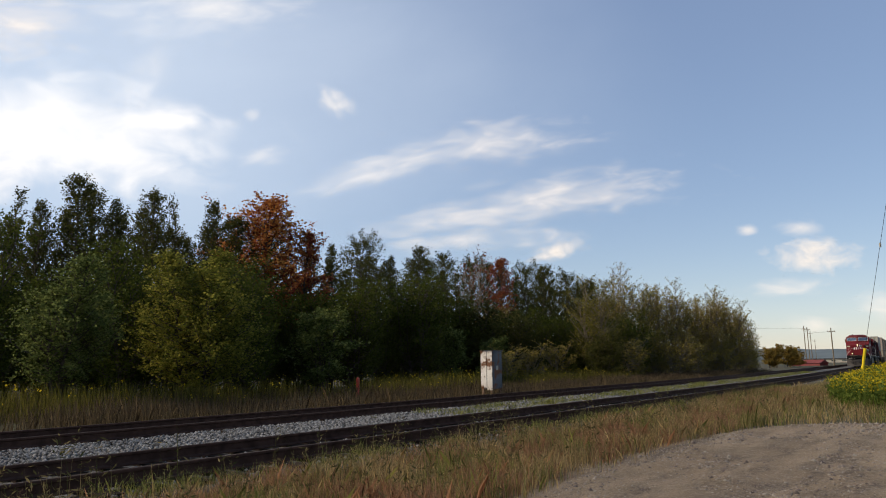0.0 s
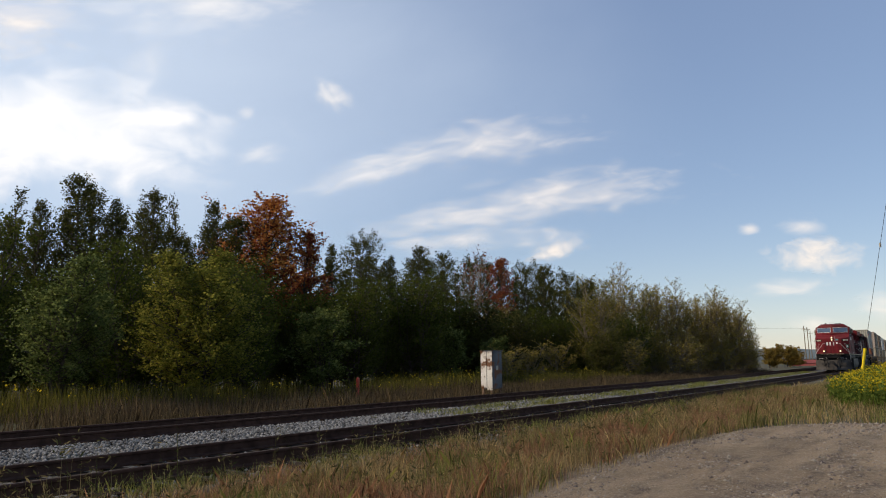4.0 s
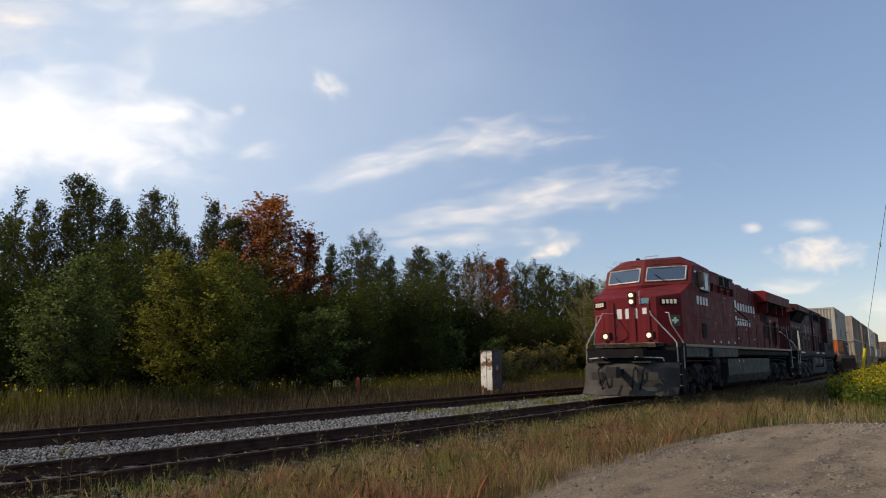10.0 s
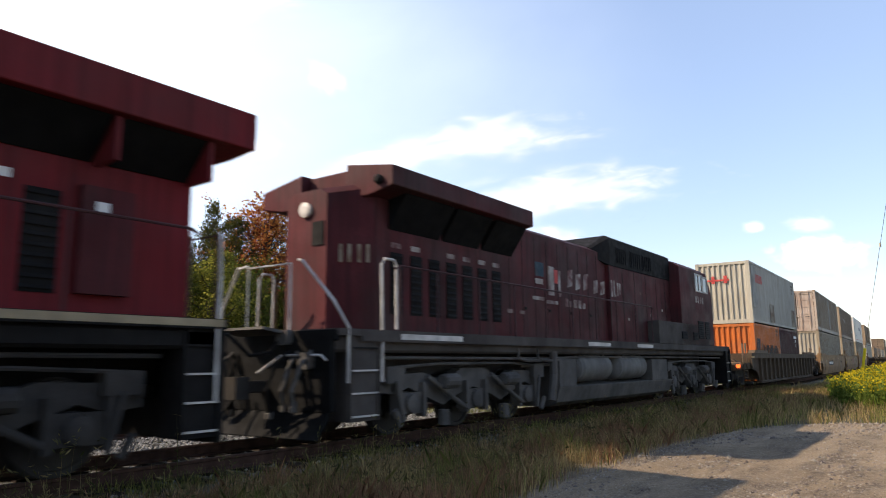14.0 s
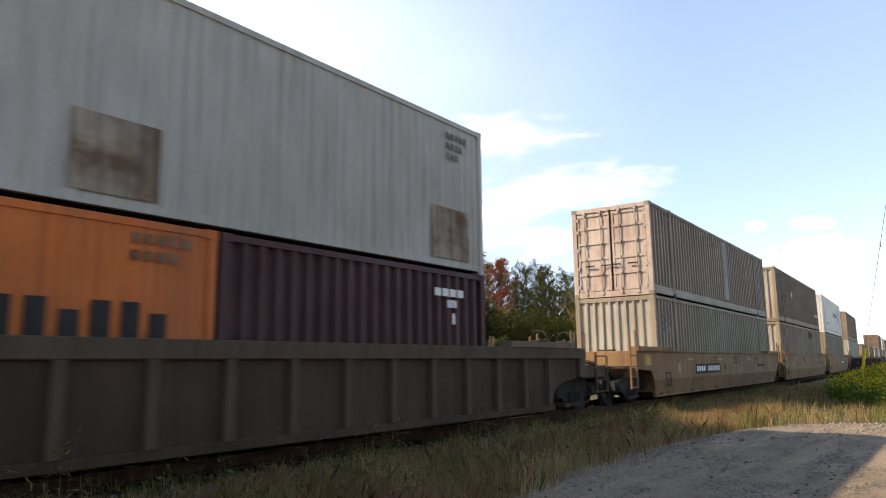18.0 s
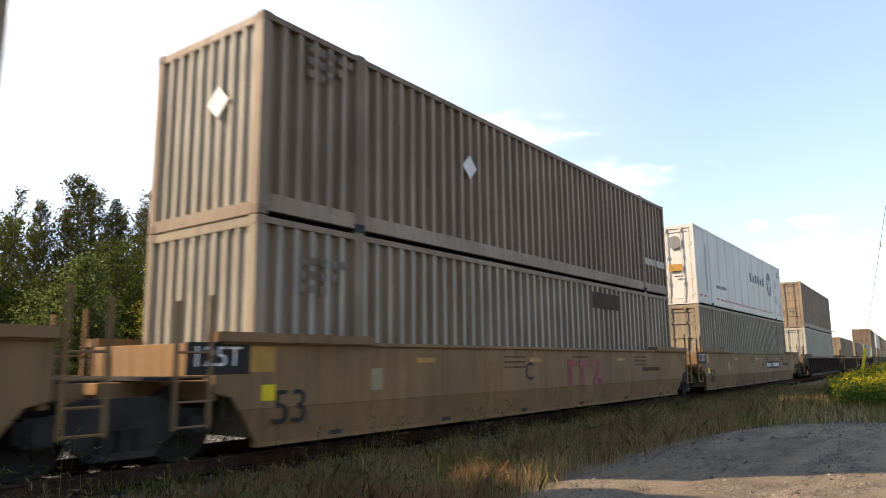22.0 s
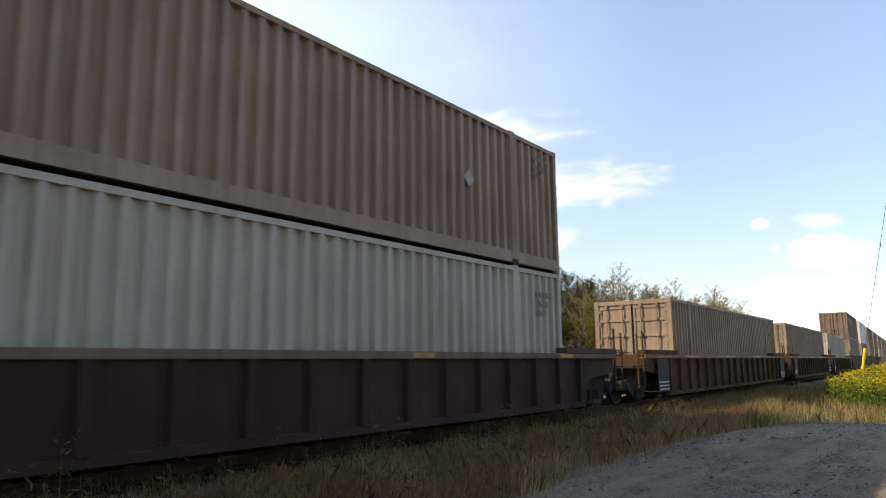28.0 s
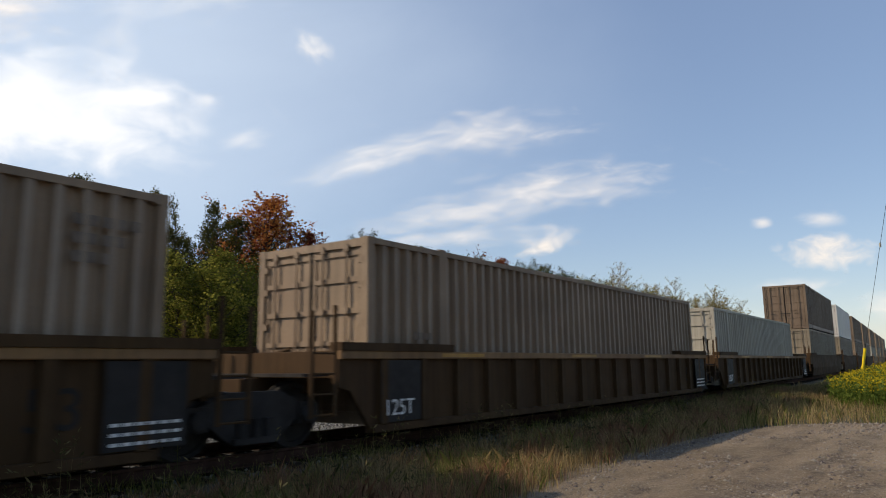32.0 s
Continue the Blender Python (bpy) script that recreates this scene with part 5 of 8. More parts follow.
    for sign in (-1, 1):
        part("front_handrail", Shape().tube([(-8.88, sign * 1.1, 2.70), (-8.98, sign * 1.22, 2.68), (-8.95, sign * 1.28, 2.31), (-8.62, sign * 1.5, 1.77), (-8.60, sign * 1.51, 1.6), (-8.60, sign * 1.51, 0.92)], 0.019, 8), M_RAILING, t, "worn white end handrail")
        part("inner_handrail", Shape().tube([(-9.0, sign * 0.62, 2.74), (-9.5, sign * 0.8, 2.72), (-9.52, sign * 0.84, 2.6), (-9.27, sign * 1.42, 1.85), (-9.25, sign * 1.5, 1.72), (-9.26, sign * 1.51, 1.14)], 0.019, 8), M_RAILING, t, "worn white end handrail")
        part("shelf_rail", Shape().tube([(-10.1, sign * 0.45, 1.24), (-10.25, sign * 0.5, 1.3), (-9.75, sign * 1.2, 1.26), (-9.65, sign * 1.2, 1.17)], 0.018, 6), M_RAILING, t)
        steps(t, -9.32, -8.83, sign, M_BLACK)
        part("step_cover", Shape().box(-8.83, -8.5, min(sign * 1.42, sign * 1.48), max(sign * 1.42, sign * 1.48), 0.3, 1.6), M_BLACK, t)
        steps(t, 10.0, 10.5, sign, M_BLACK)
        part("rear_handrail", Shape().tube([(10.42, sign * 1.5, 0.75), (10.42, sign * 1.5, 1.8), (10.5, sign * 1.4, 2.2), (10.55, sign * 1.3, 2.8)], 0.022, 7), M_RAILING, t)
    part("rear_plate", Shape().box(10.5, 10.57, -1.45, 1.45, 0.26, 1.6, 0.02), M_BLACK, t)
    for y in (-0.9, -0.62, 0.6):
        part("air_hose", Shape().tube([(10.57, y, 1.3), (10.8, y, 1.15), (10.9, y * 0.9, 0.75), (10.8, y * 0.85, 0.5)], 0.028, 6), M_BLACK, t)
    part("rear_gate", Shape().tube([(10.5, -1.3, 1.72), (10.5, -1.3, 2.78), (10.5, -0.5, 2.78), (10.5, -0.5, 1.72)], 0.02, 6).tube([(10.5, 1.3, 1.72), (10.5, 1.3, 2.78), (10.5, 0.5, 2.78), (10.5, 0.5, 1.72)], 0.02, 6), M_DARKRAIL, t)
    # full-width equipment cabinet, then the narrower hoods with a walkway on either side
    wb = part("equipment_cabinet", loft([(-5.1, hood_ring(1.50, 1.72, 4.56, 0.16)), (-1.45, hood_ring(1.50, 1.72, 4.52, 0.16))]), M_RED, t, "full-width red equipment cabinet", 0.015)
    for a, b in ((-3.74, -3.04), (-2.89, -2.15)):
        louvre(wb, "air_intake", a, b, -1.5, 3.88, 4.34, 8, "dark louvred intake", M_FADED)
    part("grab_rail", Shape().tube([(-4.95, -1.5, 3.92), (-4.95, -1.6, 3.94), (-1.65, -1.6, 3.94), (-1.55, -1.5, 3.92)], 0.018, 6), M_DARKRAIL, wb)
    for x in (-4.9, -3.9, -3.0, -2.05):
        part("rail_bracket", Shape().box(x - 0.03, x + 0.03, -1.62, -1.5, 3.66, 3.94), M_RED, wb)
    part("drip_strip", Shape().box(-5.09, -1.46, -1.515, -1.502, 4.36, 4.385), M_REDDARK, wb)
    for x in (-5.02, -3.4, -1.62):
        mark(wb, "panel_seam", x, x + 0.015, -1.5, 1.76, 4.3, M_REDDARK)
    mark(wb, "panel_seam", -4.83, -1.5, -1.5, 2.2, 2.22, M_REDDARK)
    mark(wb, "panel_seam", -4.83, -1.5, -1.5, 3.46, 3.475, M_REDDARK)
    for x in (-5.0, -4.0, -2.9, -1.9):
        mark(wb, "sill_label", x, x + 0.13, -1.5, 1.80, 1.89, M_WHITE, "small white label")
    for x, z in ((-4.6, 2.50), (-3.0, 3.52), (-2.3, 2.9)):
        mark(wb, "side_notice", x, x + 0.18, -1.5, z, z + 0.03, M_FADED)
    W = 1.0
    part("cable", Shape().tube([(-1.2, -W - 0.02, 4.5), (-0.6, -W - 0.03, 4.55), (-0.35, -W - 0.04, 4.35), (0.1, -W - 0.05, 3.75), (0.45, -W - 0.05, 3.42), (0.75, -W - 0.05, 3.33), (1.15, -W - 0.05, 3.27), (1.2, -1.3, 3.0), (1.2, -1.47, 2.77)], 0.026, 6), M_BLACK, t, "loose black cable")
    hb = part("blower_hood", loft([(-1.45, hood_ring(W, 1.72, 4.64, 0.08)), (0.66, hood_ring(W, 1.72, 4.62, 0.08))]), M_RED, t, "taller red blower compartment", 0.012)
    louvre(hb, "small_intake", -0.24, 0.24, -W, 3.92, 4.36, 6)
    louvre(hb, "low_vent", -0.5, -0.2, -W, 1.95, 2.25, 4)
    for a, b, z in ((-1.3, 0.5, 3.36), (-1.3, 0.5, 2.6)):
        mark(hb, "panel_seam", a, b, -W, z, z + 0.015, M_REDDARK)
    for x, z in ((-0.25, 2.93), (0.1, 2.92), (-0.55, 1.84), (0.25, 2.02)):
        mark(hb, "small_label", x, x + 0.13, -W, z, z + 0.07, M_WHITE)
    hd = part("engine_hood", loft([(0.66, hood_ring(W, 1.72, 4.50, 0.1)), (4.95, hood_ring(W, 1.72, 4.50, 0.1))]), M_RED, t, "red engine hood with white blocks of lettering", 0.012)
    s = word_shapes(Shape(), 0.70, 3.33, 3.66, 0.508, 8, -W, 0.08)
    part("upper_lettering", s, M_WHITE, hd, "white upper word as plain blocks")
    s = word_shapes(Shape(), 0.68, 2.68, 2.98, 0.418, 7, -W, 0.08)
    part("lower_lettering", s, M_WHITE, hd, "white lower word as plain blocks")
    for i in range(8):
        x = 0.72 + 0.56 * i
        mark(hd, "door_seam", x, x + 0.013, -W, 1.78, 4.3, M_REDDARK)
        if i % 2:
            mark(hd, "latch", x + 0.05, x + 0.13, -W, 2.36, 2.42, M_REDDARK, "", 0.02)
            mark(hd, "hinge", x - 0.06, x + 0.06, -W, 4.0, 4.06, M_REDDARK, "", 0.02)
    for x, z in ((4.05, 2.1), (4.45, 3.2), (2.6, 2.5), (1.0, 2.08)):
        mark(hd, "small_label", x, x + 0.16, -W, z, z + 0.05, M_WHITE)
    mark(hd, "dark_notice", 0.66, 0.95, -W, 2.1, 2.14, M_BLACK)
    part("roof_hatch", Shape().box(1.2, 2.0, -0.6, 0.6, 4.49, 4.56, 0.03), M_BLACK, hd)
    part("silencer", Shape().box(2.7, 3.5, -0.75, 0.5, 4.49, 4.62, 0.04), M_BLACK, hd, "flat black exhaust silencer")
    for x in (1.0, 1.5, 2.3, 4.3):
        part("lifting_lug", Shape().box(x, x + 0.12, -0.85, -0.77, 4.49, 4.56), M_RED, hd)
    rh = part("radiator_hood", loft([(4.95, hood_ring(W, 1.72, 4.30, 0.1)), (10.3, hood_ring(W, 1.72, 4.30, 0.1))]), M_RED, t, "red radiator compartment", 0.012)
    part("radiator_wing", Shape().prism_x([(-1.54, 3.92), (-1.54, 4.40), (-1.36, 4.47), (1.36, 4.47), (1.54, 4.40), (1.54, 3.92), (1.0, 3.88), (-1.0, 3.88)], 4.93, 10.86), M_RED, rh, "overhanging radiator wing", 0.02)
    for a, b in ((5.5, 7.3), (7.5, 9.0), (9.15, 10.2)):
        sc = Shape().add([(a, -W - 0.02, 3.44), (b, -W - 0.02, 3.44), (b, -1.44, 3.90), (a, -1.44, 3.90), (a, -W, 3.44), (b, -W, 3.44), (b, -W, 3.90), (a, -W, 3.90)],
                         [(0, 1, 2, 3), (0, 3, 7, 4), (1, 5, 6, 2), (3, 2, 6, 7), (0, 4, 5, 1), (4, 7, 6, 5)])
        part("radiator_screen", sc, M_SCREEN, rh, "black radiator screen under the wing")
    for x in (5.3, 7.4, 9.07, 10.25):
        part("wing_bracket", Shape().prism_y([(x - 0.03, 3.4), (x + 0.03, 3.4), (x + 0.03, 3.9), (x - 0.03, 3.9)], -1.46, -W), M_RED, rh)
    louvre(rh, "hood_louvre", 5.77, 6.24, -W, 3.03, 3.40, 5)
    louvre(rh, "hood_louvre", 6.5, 7.29, -W, 2.23, 3.40, 13)
    for a, b in ((7.46, 7.78), (8.34, 8.72)):
        louvre(rh, "hood_door_grille", a, b, -W, 1.94, 3.05, 10)
    for x in (5.6, 6.37, 7.38, 8.24, 8.8):
        mark(rh, "door_seam", x, x + 0.013, -W, 1.78, 3.42, M_REDDARK)
    eb = mark(rh, "electric_box", 8.9, 9.5, -W, 1.95, 3.15, M_REDDARK, "", 0.12)
    mark(eb, "white_label", 9.05, 9.2, -W - 0.12, 2.85, 2.98, M_WHITE)
    mark(rh, "white_label", 8.0, 8.2, -W, 3.1, 3.2, M_WHITE)
    part("rear_light", Shape().turn((10.3, -0.5, 3.6), (1, 0, 0), [(0, 0.12), (0.08, 0.12), (0.09, 0.05)], 12), M_RAILING, rh)
    part("rear_window", Shape().box(10.3, 10.315, -0.8, -0.5, 2.9, 3.2), M_BLACK, rh)
    railing(t, [-1.3, 0.75, 2.27, 3.79, 4.9, 6.3, 7.25, 8.6, 10.0], -1.49, 1.72, 2.77, M_DARKRAIL)
    railing(t, [-1.3, 0.75, 2.27, 3.79, 4.9, 6.3, 7.25, 8.6, 10.0], 1.49, 1.72, 2.77, M_DARKRAIL)
    part("fuel_tank", Shape().prism_x([(-1.4, 0.62), (-1.32, 0.30), (-1.1, 0.19), (1.1, 0.19), (1.32, 0.30), (1.4, 0.62), (1.4, 1.24), (-1.4, 1.24)], -2.75, 5.0), M_GREYTANK, t, "long grey fuel tank", 0.02)
    mark(t, "tank_label", -0.35, -0.1, -1.4, 1.08, 1.18, M_REFLECT, "small yellow label")
    mark(t, "tank_label", -1.0, -0.85, -1.4, 1.12, 1.19, M_WHITE)
    part("bell", Shape().turn((-3.15, -1.3, 1.28), (0, 0, -1), [(0, 0.06), (0.1, 0.1), (0.2, 0.16)], 12), M_UNDER, t)
    part("front_pipe", Shape().tube([(-8.5, -1.36, 1.28), (-3.5, -1.36, 1.28), (-3.2, -1.3, 1.3)], 0.03, 6), M_UNDER, t)
    part("rear_pipe", Shape().tube([(5.2, -1.3, 1.3), (9.8, -1.3, 1.28)], 0.03, 6), M_UNDER, t)
    part("small_reservoir", Shape().turn((-4.6, -1.3, 1.12), (1, 0, 0), [(0, 0.1), (0.05, 0.15), (0.55, 0.15), (0.6, 0.1)], 12), M_UNDER, t)
    loco_truck(t, -6.15)
    loco_truck(t, 7.05)
    return t


# ---- second locomotive, running long hood first ----
def trailing_locomotive():
    t = thing("locomotive", "faded dark red freight locomotive running with its long hood leading", "locomotive", "locomotives")
    part("underframe", Shape().box(-10.6, 10.0, -1.4, 1.4, 1.34, 1.58, 0.04).box(-10.4, 9.8, -0.5, 0.5, 0.95, 1.34), M_SILLDUST, t)
    deck = part("walkway", Shape().box(-10.6, 10.4, -1.5, 1.5, 1.58, 1.68), M_SILLDUST, t)
    part("side_sill", Shape().box(-10.1, 10.2, -1.506, -1.5, 1.50, 1.68).box(-10.1, 10.2, 1.5, 1.506, 1.50, 1.74), M_SILLDUST, deck, "dusty dark sill")
    for a, b in ((-9.2, -7.5), (-2.25, -0.95), (0.9, 2.1)):
        mark(deck, "reflective_stripe", a, b, -1.507, 1.54, 1.63, M_RAILING, "pale reflective stripe")
    HW, CW = 1.06, 1.16
    hood = part("long_hood", loft([(-9.32, hood_ring(HW, 1.68, 4.16, 0.1)), (0.0, hood_ring(HW, 1.68, 4.16, 0.1))]), M_REDDARK, t, "weathered dark red hood", 0.012)
    for sign in (-1, 1):
        y0, y1, ym = sign * 1.58, sign * 0.55, sign * 1.05
        part("radiator_wing", Shape().prism_x([(y0, 4.0), (y0, 4.33), (y1, 4.50), (y1, 3.9), (ym, 3.9)][::sign], -9.49, -4.9), M_REDDARK, hood, "overhanging radiator wing", 0.02)
    part("wing_bridge", Shape().box(-9.3, -4.9, -0.56, 0.56, 4.15, 4.46, 0.04), M_REDDARK, hood)
    part("end_hood", loft([(-9.86, hood_ring(0.48, 1.68, 4.05, 0.1)), (-9.32, hood_ring(HW, 1.68, 4.16, 0.1))]), M_REDDARK, hood, "rounded hood end")
    part("end_headlight", Shape().turn((-9.86, 0, 3.72), (-1, 0, 0), [(0, 0.13), (0.06, 0.13), (0.07, 0.08)], 14), M_RAILING, hood)
    part("end_window", Shape().box(-9.88, -9.84, -0.42, -0.15, 3.1, 3.5), M_BLACK, hood)
    part("wing_lamp", Shape().turn((-9.49, -1.3, 4.12), (-1, 0, 0), [(0, 0.08), (0.07, 0.08), (0.1, 0.04)], 10), M_BLACK, hood)
    s = Shape()
    for i in range(2):
        s.box(-0.006, 0, -0.30 + 0.3 * i, -0.24 + 0.3 * i, -0.15, 0.15).box(-0.006, 0, -0.16 + 0.3 * i, -0.10 + 0.3 * i, -0.15, 0.15)
    at(part("end_number", s, M_PATCH, hood, "worn cream number as plain bars"), -9.60, -0.785, 2.95, 0, 0, 47)
    for a, c in ((-9.0, -7.6), (-7.48, -6.3), (-6.15, -5.0)):
        s = Shape().add([(a, -HW - 0.01, 3.40), (c, -HW - 0.01, 3.40), (c, -1.46, 3.96), (a, -1.46, 3.96), (a, -HW, 3.40), (c, -HW, 3.40), (c, -HW, 3.96), (a, -HW, 3.96)],
                        [(0, 1, 2, 3), (0, 3, 7, 4), (1, 5, 6, 2), (3, 2, 6, 7), (0, 4, 5, 1), (4, 7, 6, 5)])
        part("radiator_screen", s, M_SCREEN, hood, "black radiator screen under the wing")
    for i in range(7):
        a = -8.95 + 0.53 * i
        louvre(hood, "hood_door_grille", a, a + 0.32, -HW, 1.98, 3.02, 10)
        if i != 2:
            mark(hood, "white_label", a + 0.03, a + 0.27, -HW, 3.10, 3.19, M_FADED)
    for i in range(9):
        x = -5.1 + 0.56 * i
        mark(hood, "door_seam", x, x + 0.014, -HW, 1.75, 3.95, M_BLACK)
        if i % 2:
            mark(hood, "latch", x + 0.06, x + 0.14, -HW, 2.3, 2.36, M_BLACK, "", 0.02)
    s = Shape()
    for x0, z0, z1 in ((-2.35, 2.95, 3.42), (-1.9, 2.92, 3.36), (-1.45, 2.95, 3.4), (-0.85, 2.9, 3.3), (-0.4, 2.9, 3.3)):
        s.prism_y([(x0, z0), (x0 + 0.26, z0 + 0.06), (x0 + 0.3, z1), (x0 + 0.04, z1 - 0.05)], -HW - 0.005, -HW + 0.001)
    part("worn_lettering", s, M_FADED, hood, "worn pale lettering as plain blocks")
    for k, (x0, x1, z0, z1, m) in enumerate(((-3.95, -3.55, 3.1, 3.42, M_INKTEAL), (-3.95, -3.6, 2.92, 3.04, M_FADED), (-3.35, -3.05, 2.7, 3.38, M_FADED), (-3.03, -2.86, 3.0, 3.32, M_INKRED), (-2.84, -2.72, 2.7, 3.32, M_FADED), (-4.1, -3.5, 2.55, 2.63, M_FADED), (-3.45, -2.9, 2.5, 2.58, M_FADED), (-5.2, -5.0, 2.2, 2.28, M_FADED), (-4.7, -4.5, 2.2, 2.27, M_FADED))):
        mark(hood, "worn_patch", x0, x1, -HW - 0.001 * k, z0, z1, m, "worn remains of a paint patch")
    bars_row(hood, "worn_small_lettering", -2.5, -1.3, -HW, 2.48, 2.68, 5, M_FADED, "worn small word as plain blocks")
    box = part("air_filter_box", loft([(-0.75, hood_ring(1.0, 3.9, 4.18, 0.05)), (0.05, hood_ring(1.18, 3.75, 4.58, 0.08)), (4.9, hood_ring(1.18, 3.75, 4.56, 0.08))]), M_BLACK, t, "sooty black filter housing")
    for a, b in ((1.5, 2.3), (2.45, 3.2), (0.5, 1.2)):
        louvre(box, "filter_grille", a, b, -1.18, 3.84, 4.3, 5, "", None, True)
    part("control_cabinet", loft([(0.0, hood_ring(CW, 1.68, 3.76, 0.02)), (4.9, hood_ring(CW, 1.68, 3.76, 0.02))]), M_REDDARK, t, "faded red control cabinet", 0.012)
    cc = bpy.data.objects["control_cabinet"]
    for x in (0.0, 0.9, 1.8, 2.7, 3.6, 4.4):
        mark(cc, "door_seam", x, x + 0.014, -CW, 1.75, 3.7, M_BLACK)
    for x, z in ((0.3, 2.9), (1.2, 2.3), (2.2, 3.1), (3.0, 2.5), (4.0, 2.7)):
        mark(cc, "white_label", x, x + 0.12, -CW, z, z + 0.07, M_FADED)
    s = Shape()
    for x0, x1, z0, z1 in ((0.1, 0.35, 2.9, 3.35), (0.5, 0.7, 2.95, 3.3)):
        s.box(x0, x0 + 0.1, -CW - 0.005, -CW + 0.001, z0, z1).box(x0 + 0.16, x0 + 0.24, -CW - 0.005, -CW + 0.001, z0 + 0.05, z1)
    part("worn_lettering", s, M_FADED, cc, "worn pale lettering as plain blocks")
    part("exhaust_stack", Shape().box(-4.45, -3.75, -0.6, 0.4, 4.15, 4.56, 0.08).box(-4.55, -3.65, -0.7, 0.5, 4.15, 4.24, 0.03), M_BLACK, hood)
    part("horn", Shape().turn((-2.9, -0.3, 4.26), (-1, 0, 0), [(0, 0.03), (0.25, 0.04), (0.35, 0.09)], 10).turn((-2.9, -0.1, 4.26), (1, 0, 0), [(0, 0.03), (0.25, 0.04), (0.35, 0.09)], 10), M_BLACK, hood)
    lower = part("battery_box", Shape().box(2.7, 7.9, -1.5, -CW, 1.69, 2.36), M_SILLDUST, t, "dusty dark battery boxes")
    louvre(lower, "battery_vent", 4.8, 5.3, -1.5, 1.85, 2.1, 5)
    louvre(lower, "battery_vent", 6.0, 6.5, -1.5, 1.85, 2.1, 5)
    cab = part("cab", loft([(4.9, [(-1.5, 1.68), (-1.5, 4.22), (-1.0, 4.50), (1.0, 4.50), (1.5, 4.22), (1.5, 1.68)]), (7.9, [(-1.5, 1.68), (-1.5, 4.22), (-1.0, 4.50), (1.0, 4.50), (1.5, 4.22), (1.5, 1.68)]),
                            (8.45, [(-1.5, 1.68), (-1.5, 3.5), (-1.0, 3.55), (1.0, 3.55), (1.5, 3.5), (1.5, 1.68)])]), M_REDDARK, t, "weathered red cab", 0.02)
    part("nose", loft([(8.4, [(-1.48, 1.68), (-1.48, 3.4), (-1.0, 3.48), (1.0, 3.48), (1.48, 3.4), (1.48, 1.68)]), (9.9, [(-1.1, 1.68), (-1.1, 2.9), (-0.8, 3.0), (0.8, 3.0), (1.1, 2.9), (1.1, 1.68)])]), M_REDDARK, t, "sloping red nose", 0.02)
    side_window(cab, 6.55, 7.25, -1.5, 3.55, 4.08, -1)
    side_window(cab, 7.4, 7.85, -1.5, 3.55, 4.05, -1, False)
    bars_row(cab, "fleet_number", 6.5, 7.5, -1.5, 3.12, 3.34, 4, M_FADED, "worn white number as plain bars", False, 0.5)
    louvre(cab, "cab_vent", 6.6, 7.2, -1.5, 1.9, 2.5, 8)
    louvre(cab, "cab_vent", 7.4, 7.9, -1.5, 1.9, 2.5, 8)
    railing(t, [-9.2, -8.2, -6.9, -5.6, -4.3, -3.0, -1.7, -0.4, 0.9, 2.2], -1.48, 1.68, 2.72, M_DARKRAIL)
    railing(t, [-9.2, -8.2, -6.9, -5.6, -4.3, -3.0, -1.7, -0.4, 0.9, 2.2], 1.48, 1.68, 2.72, M_DARKRAIL)
    for sign in (-1, 1):
        part("end_handrail", Shape().tube([(-9.62, sign * 1.48, 0.9), (-9.62, sign * 1.48, 1.7), (-9.62, sign * 1.46, 2.7), (-9.54, sign * 1.46, 2.8), (-9.34, sign * 1.46, 2.8), (-9.28, sign * 1.47, 2.72), (-9.28, sign * 1.48, 1.7)], 0.024, 8), M_RAILING, t, "worn white end handrail")
        part("end_handrail", Shape().tube([(-10.36, sign * 1.48, 0.9), (-10.36, sign * 1.48, 1.7), (-10.5, sign * 1.3, 2.1), (-10.62, sign * 0.75, 2.72), (-10.55, sign * 0.6, 2.75)], 0.024, 8), M_RAILING, t, "worn white end handrail")
        steps(t, -10.3, -9.68, sign, M_SILLDUST)
        steps(t, 9.9, 10.4, sign, M_BLACK)
    # end plate, blade and beam near black: shade between the locomotives put into colour
    part("end_plate", Shape().box(-10.68, -10.6, -1.45, 1.45, 0.5, 1.5, 0.02), M_SCREEN, t, "end plate blackened for the shade between the locomotives")
    part("snow_plough", Shape().prism_y([(-10.66, 0.5), (-10.9, 0.14), (-10.86, 0.12), (-10.6, 0.48)], -1.4, 1.4), M_SCREEN, t, "pilot blade blackened for the shade between the locomotives", 0.01)
    part("end_beam", Shape().box(-10.66, -10.56, -1.5, 1.5, 1.5, 1.66, 0.02), M_SCREEN, t)
    for y in (-1.05, -0.92, -0.75, -0.6, 0.6, 0.75, 0.92, 1.05):
        reach = 10.9 + 0.12 * math.sin(9 * y)
        part("air_hose", Shape().tube([(-10.64, y, 1.38), (-reach + 0.05, y, 1.2), (-reach - 0.1, y * 0.96, 0.8), (-reach, y * 0.9, 0.5 + 0.1 * math.cos(7 * y))], 0.034, 6), M_DUSTY if abs(y) in (0.75, 1.05) else M_SCREEN, t)
        part("hose_coupling", Shape().turn((-reach, y * 0.9, 0.44 + 0.1 * math.cos(7 * y)), (0, 0, 1), [(0, 0.02), (0.02, 0.055), (0.09, 0.055), (0.12, 0.03)], 8), M_DUSTY, t)
    part("cutting_lever", Shape().tube([(-10.72, -1.4, 1.22), (-10.74, -1.3, 1.3), (-10.76, -0.5, 1.3), (-10.95, -0.2, 1.05)], 0.018, 6), M_RAILING, t, "worn white uncoupling lever")
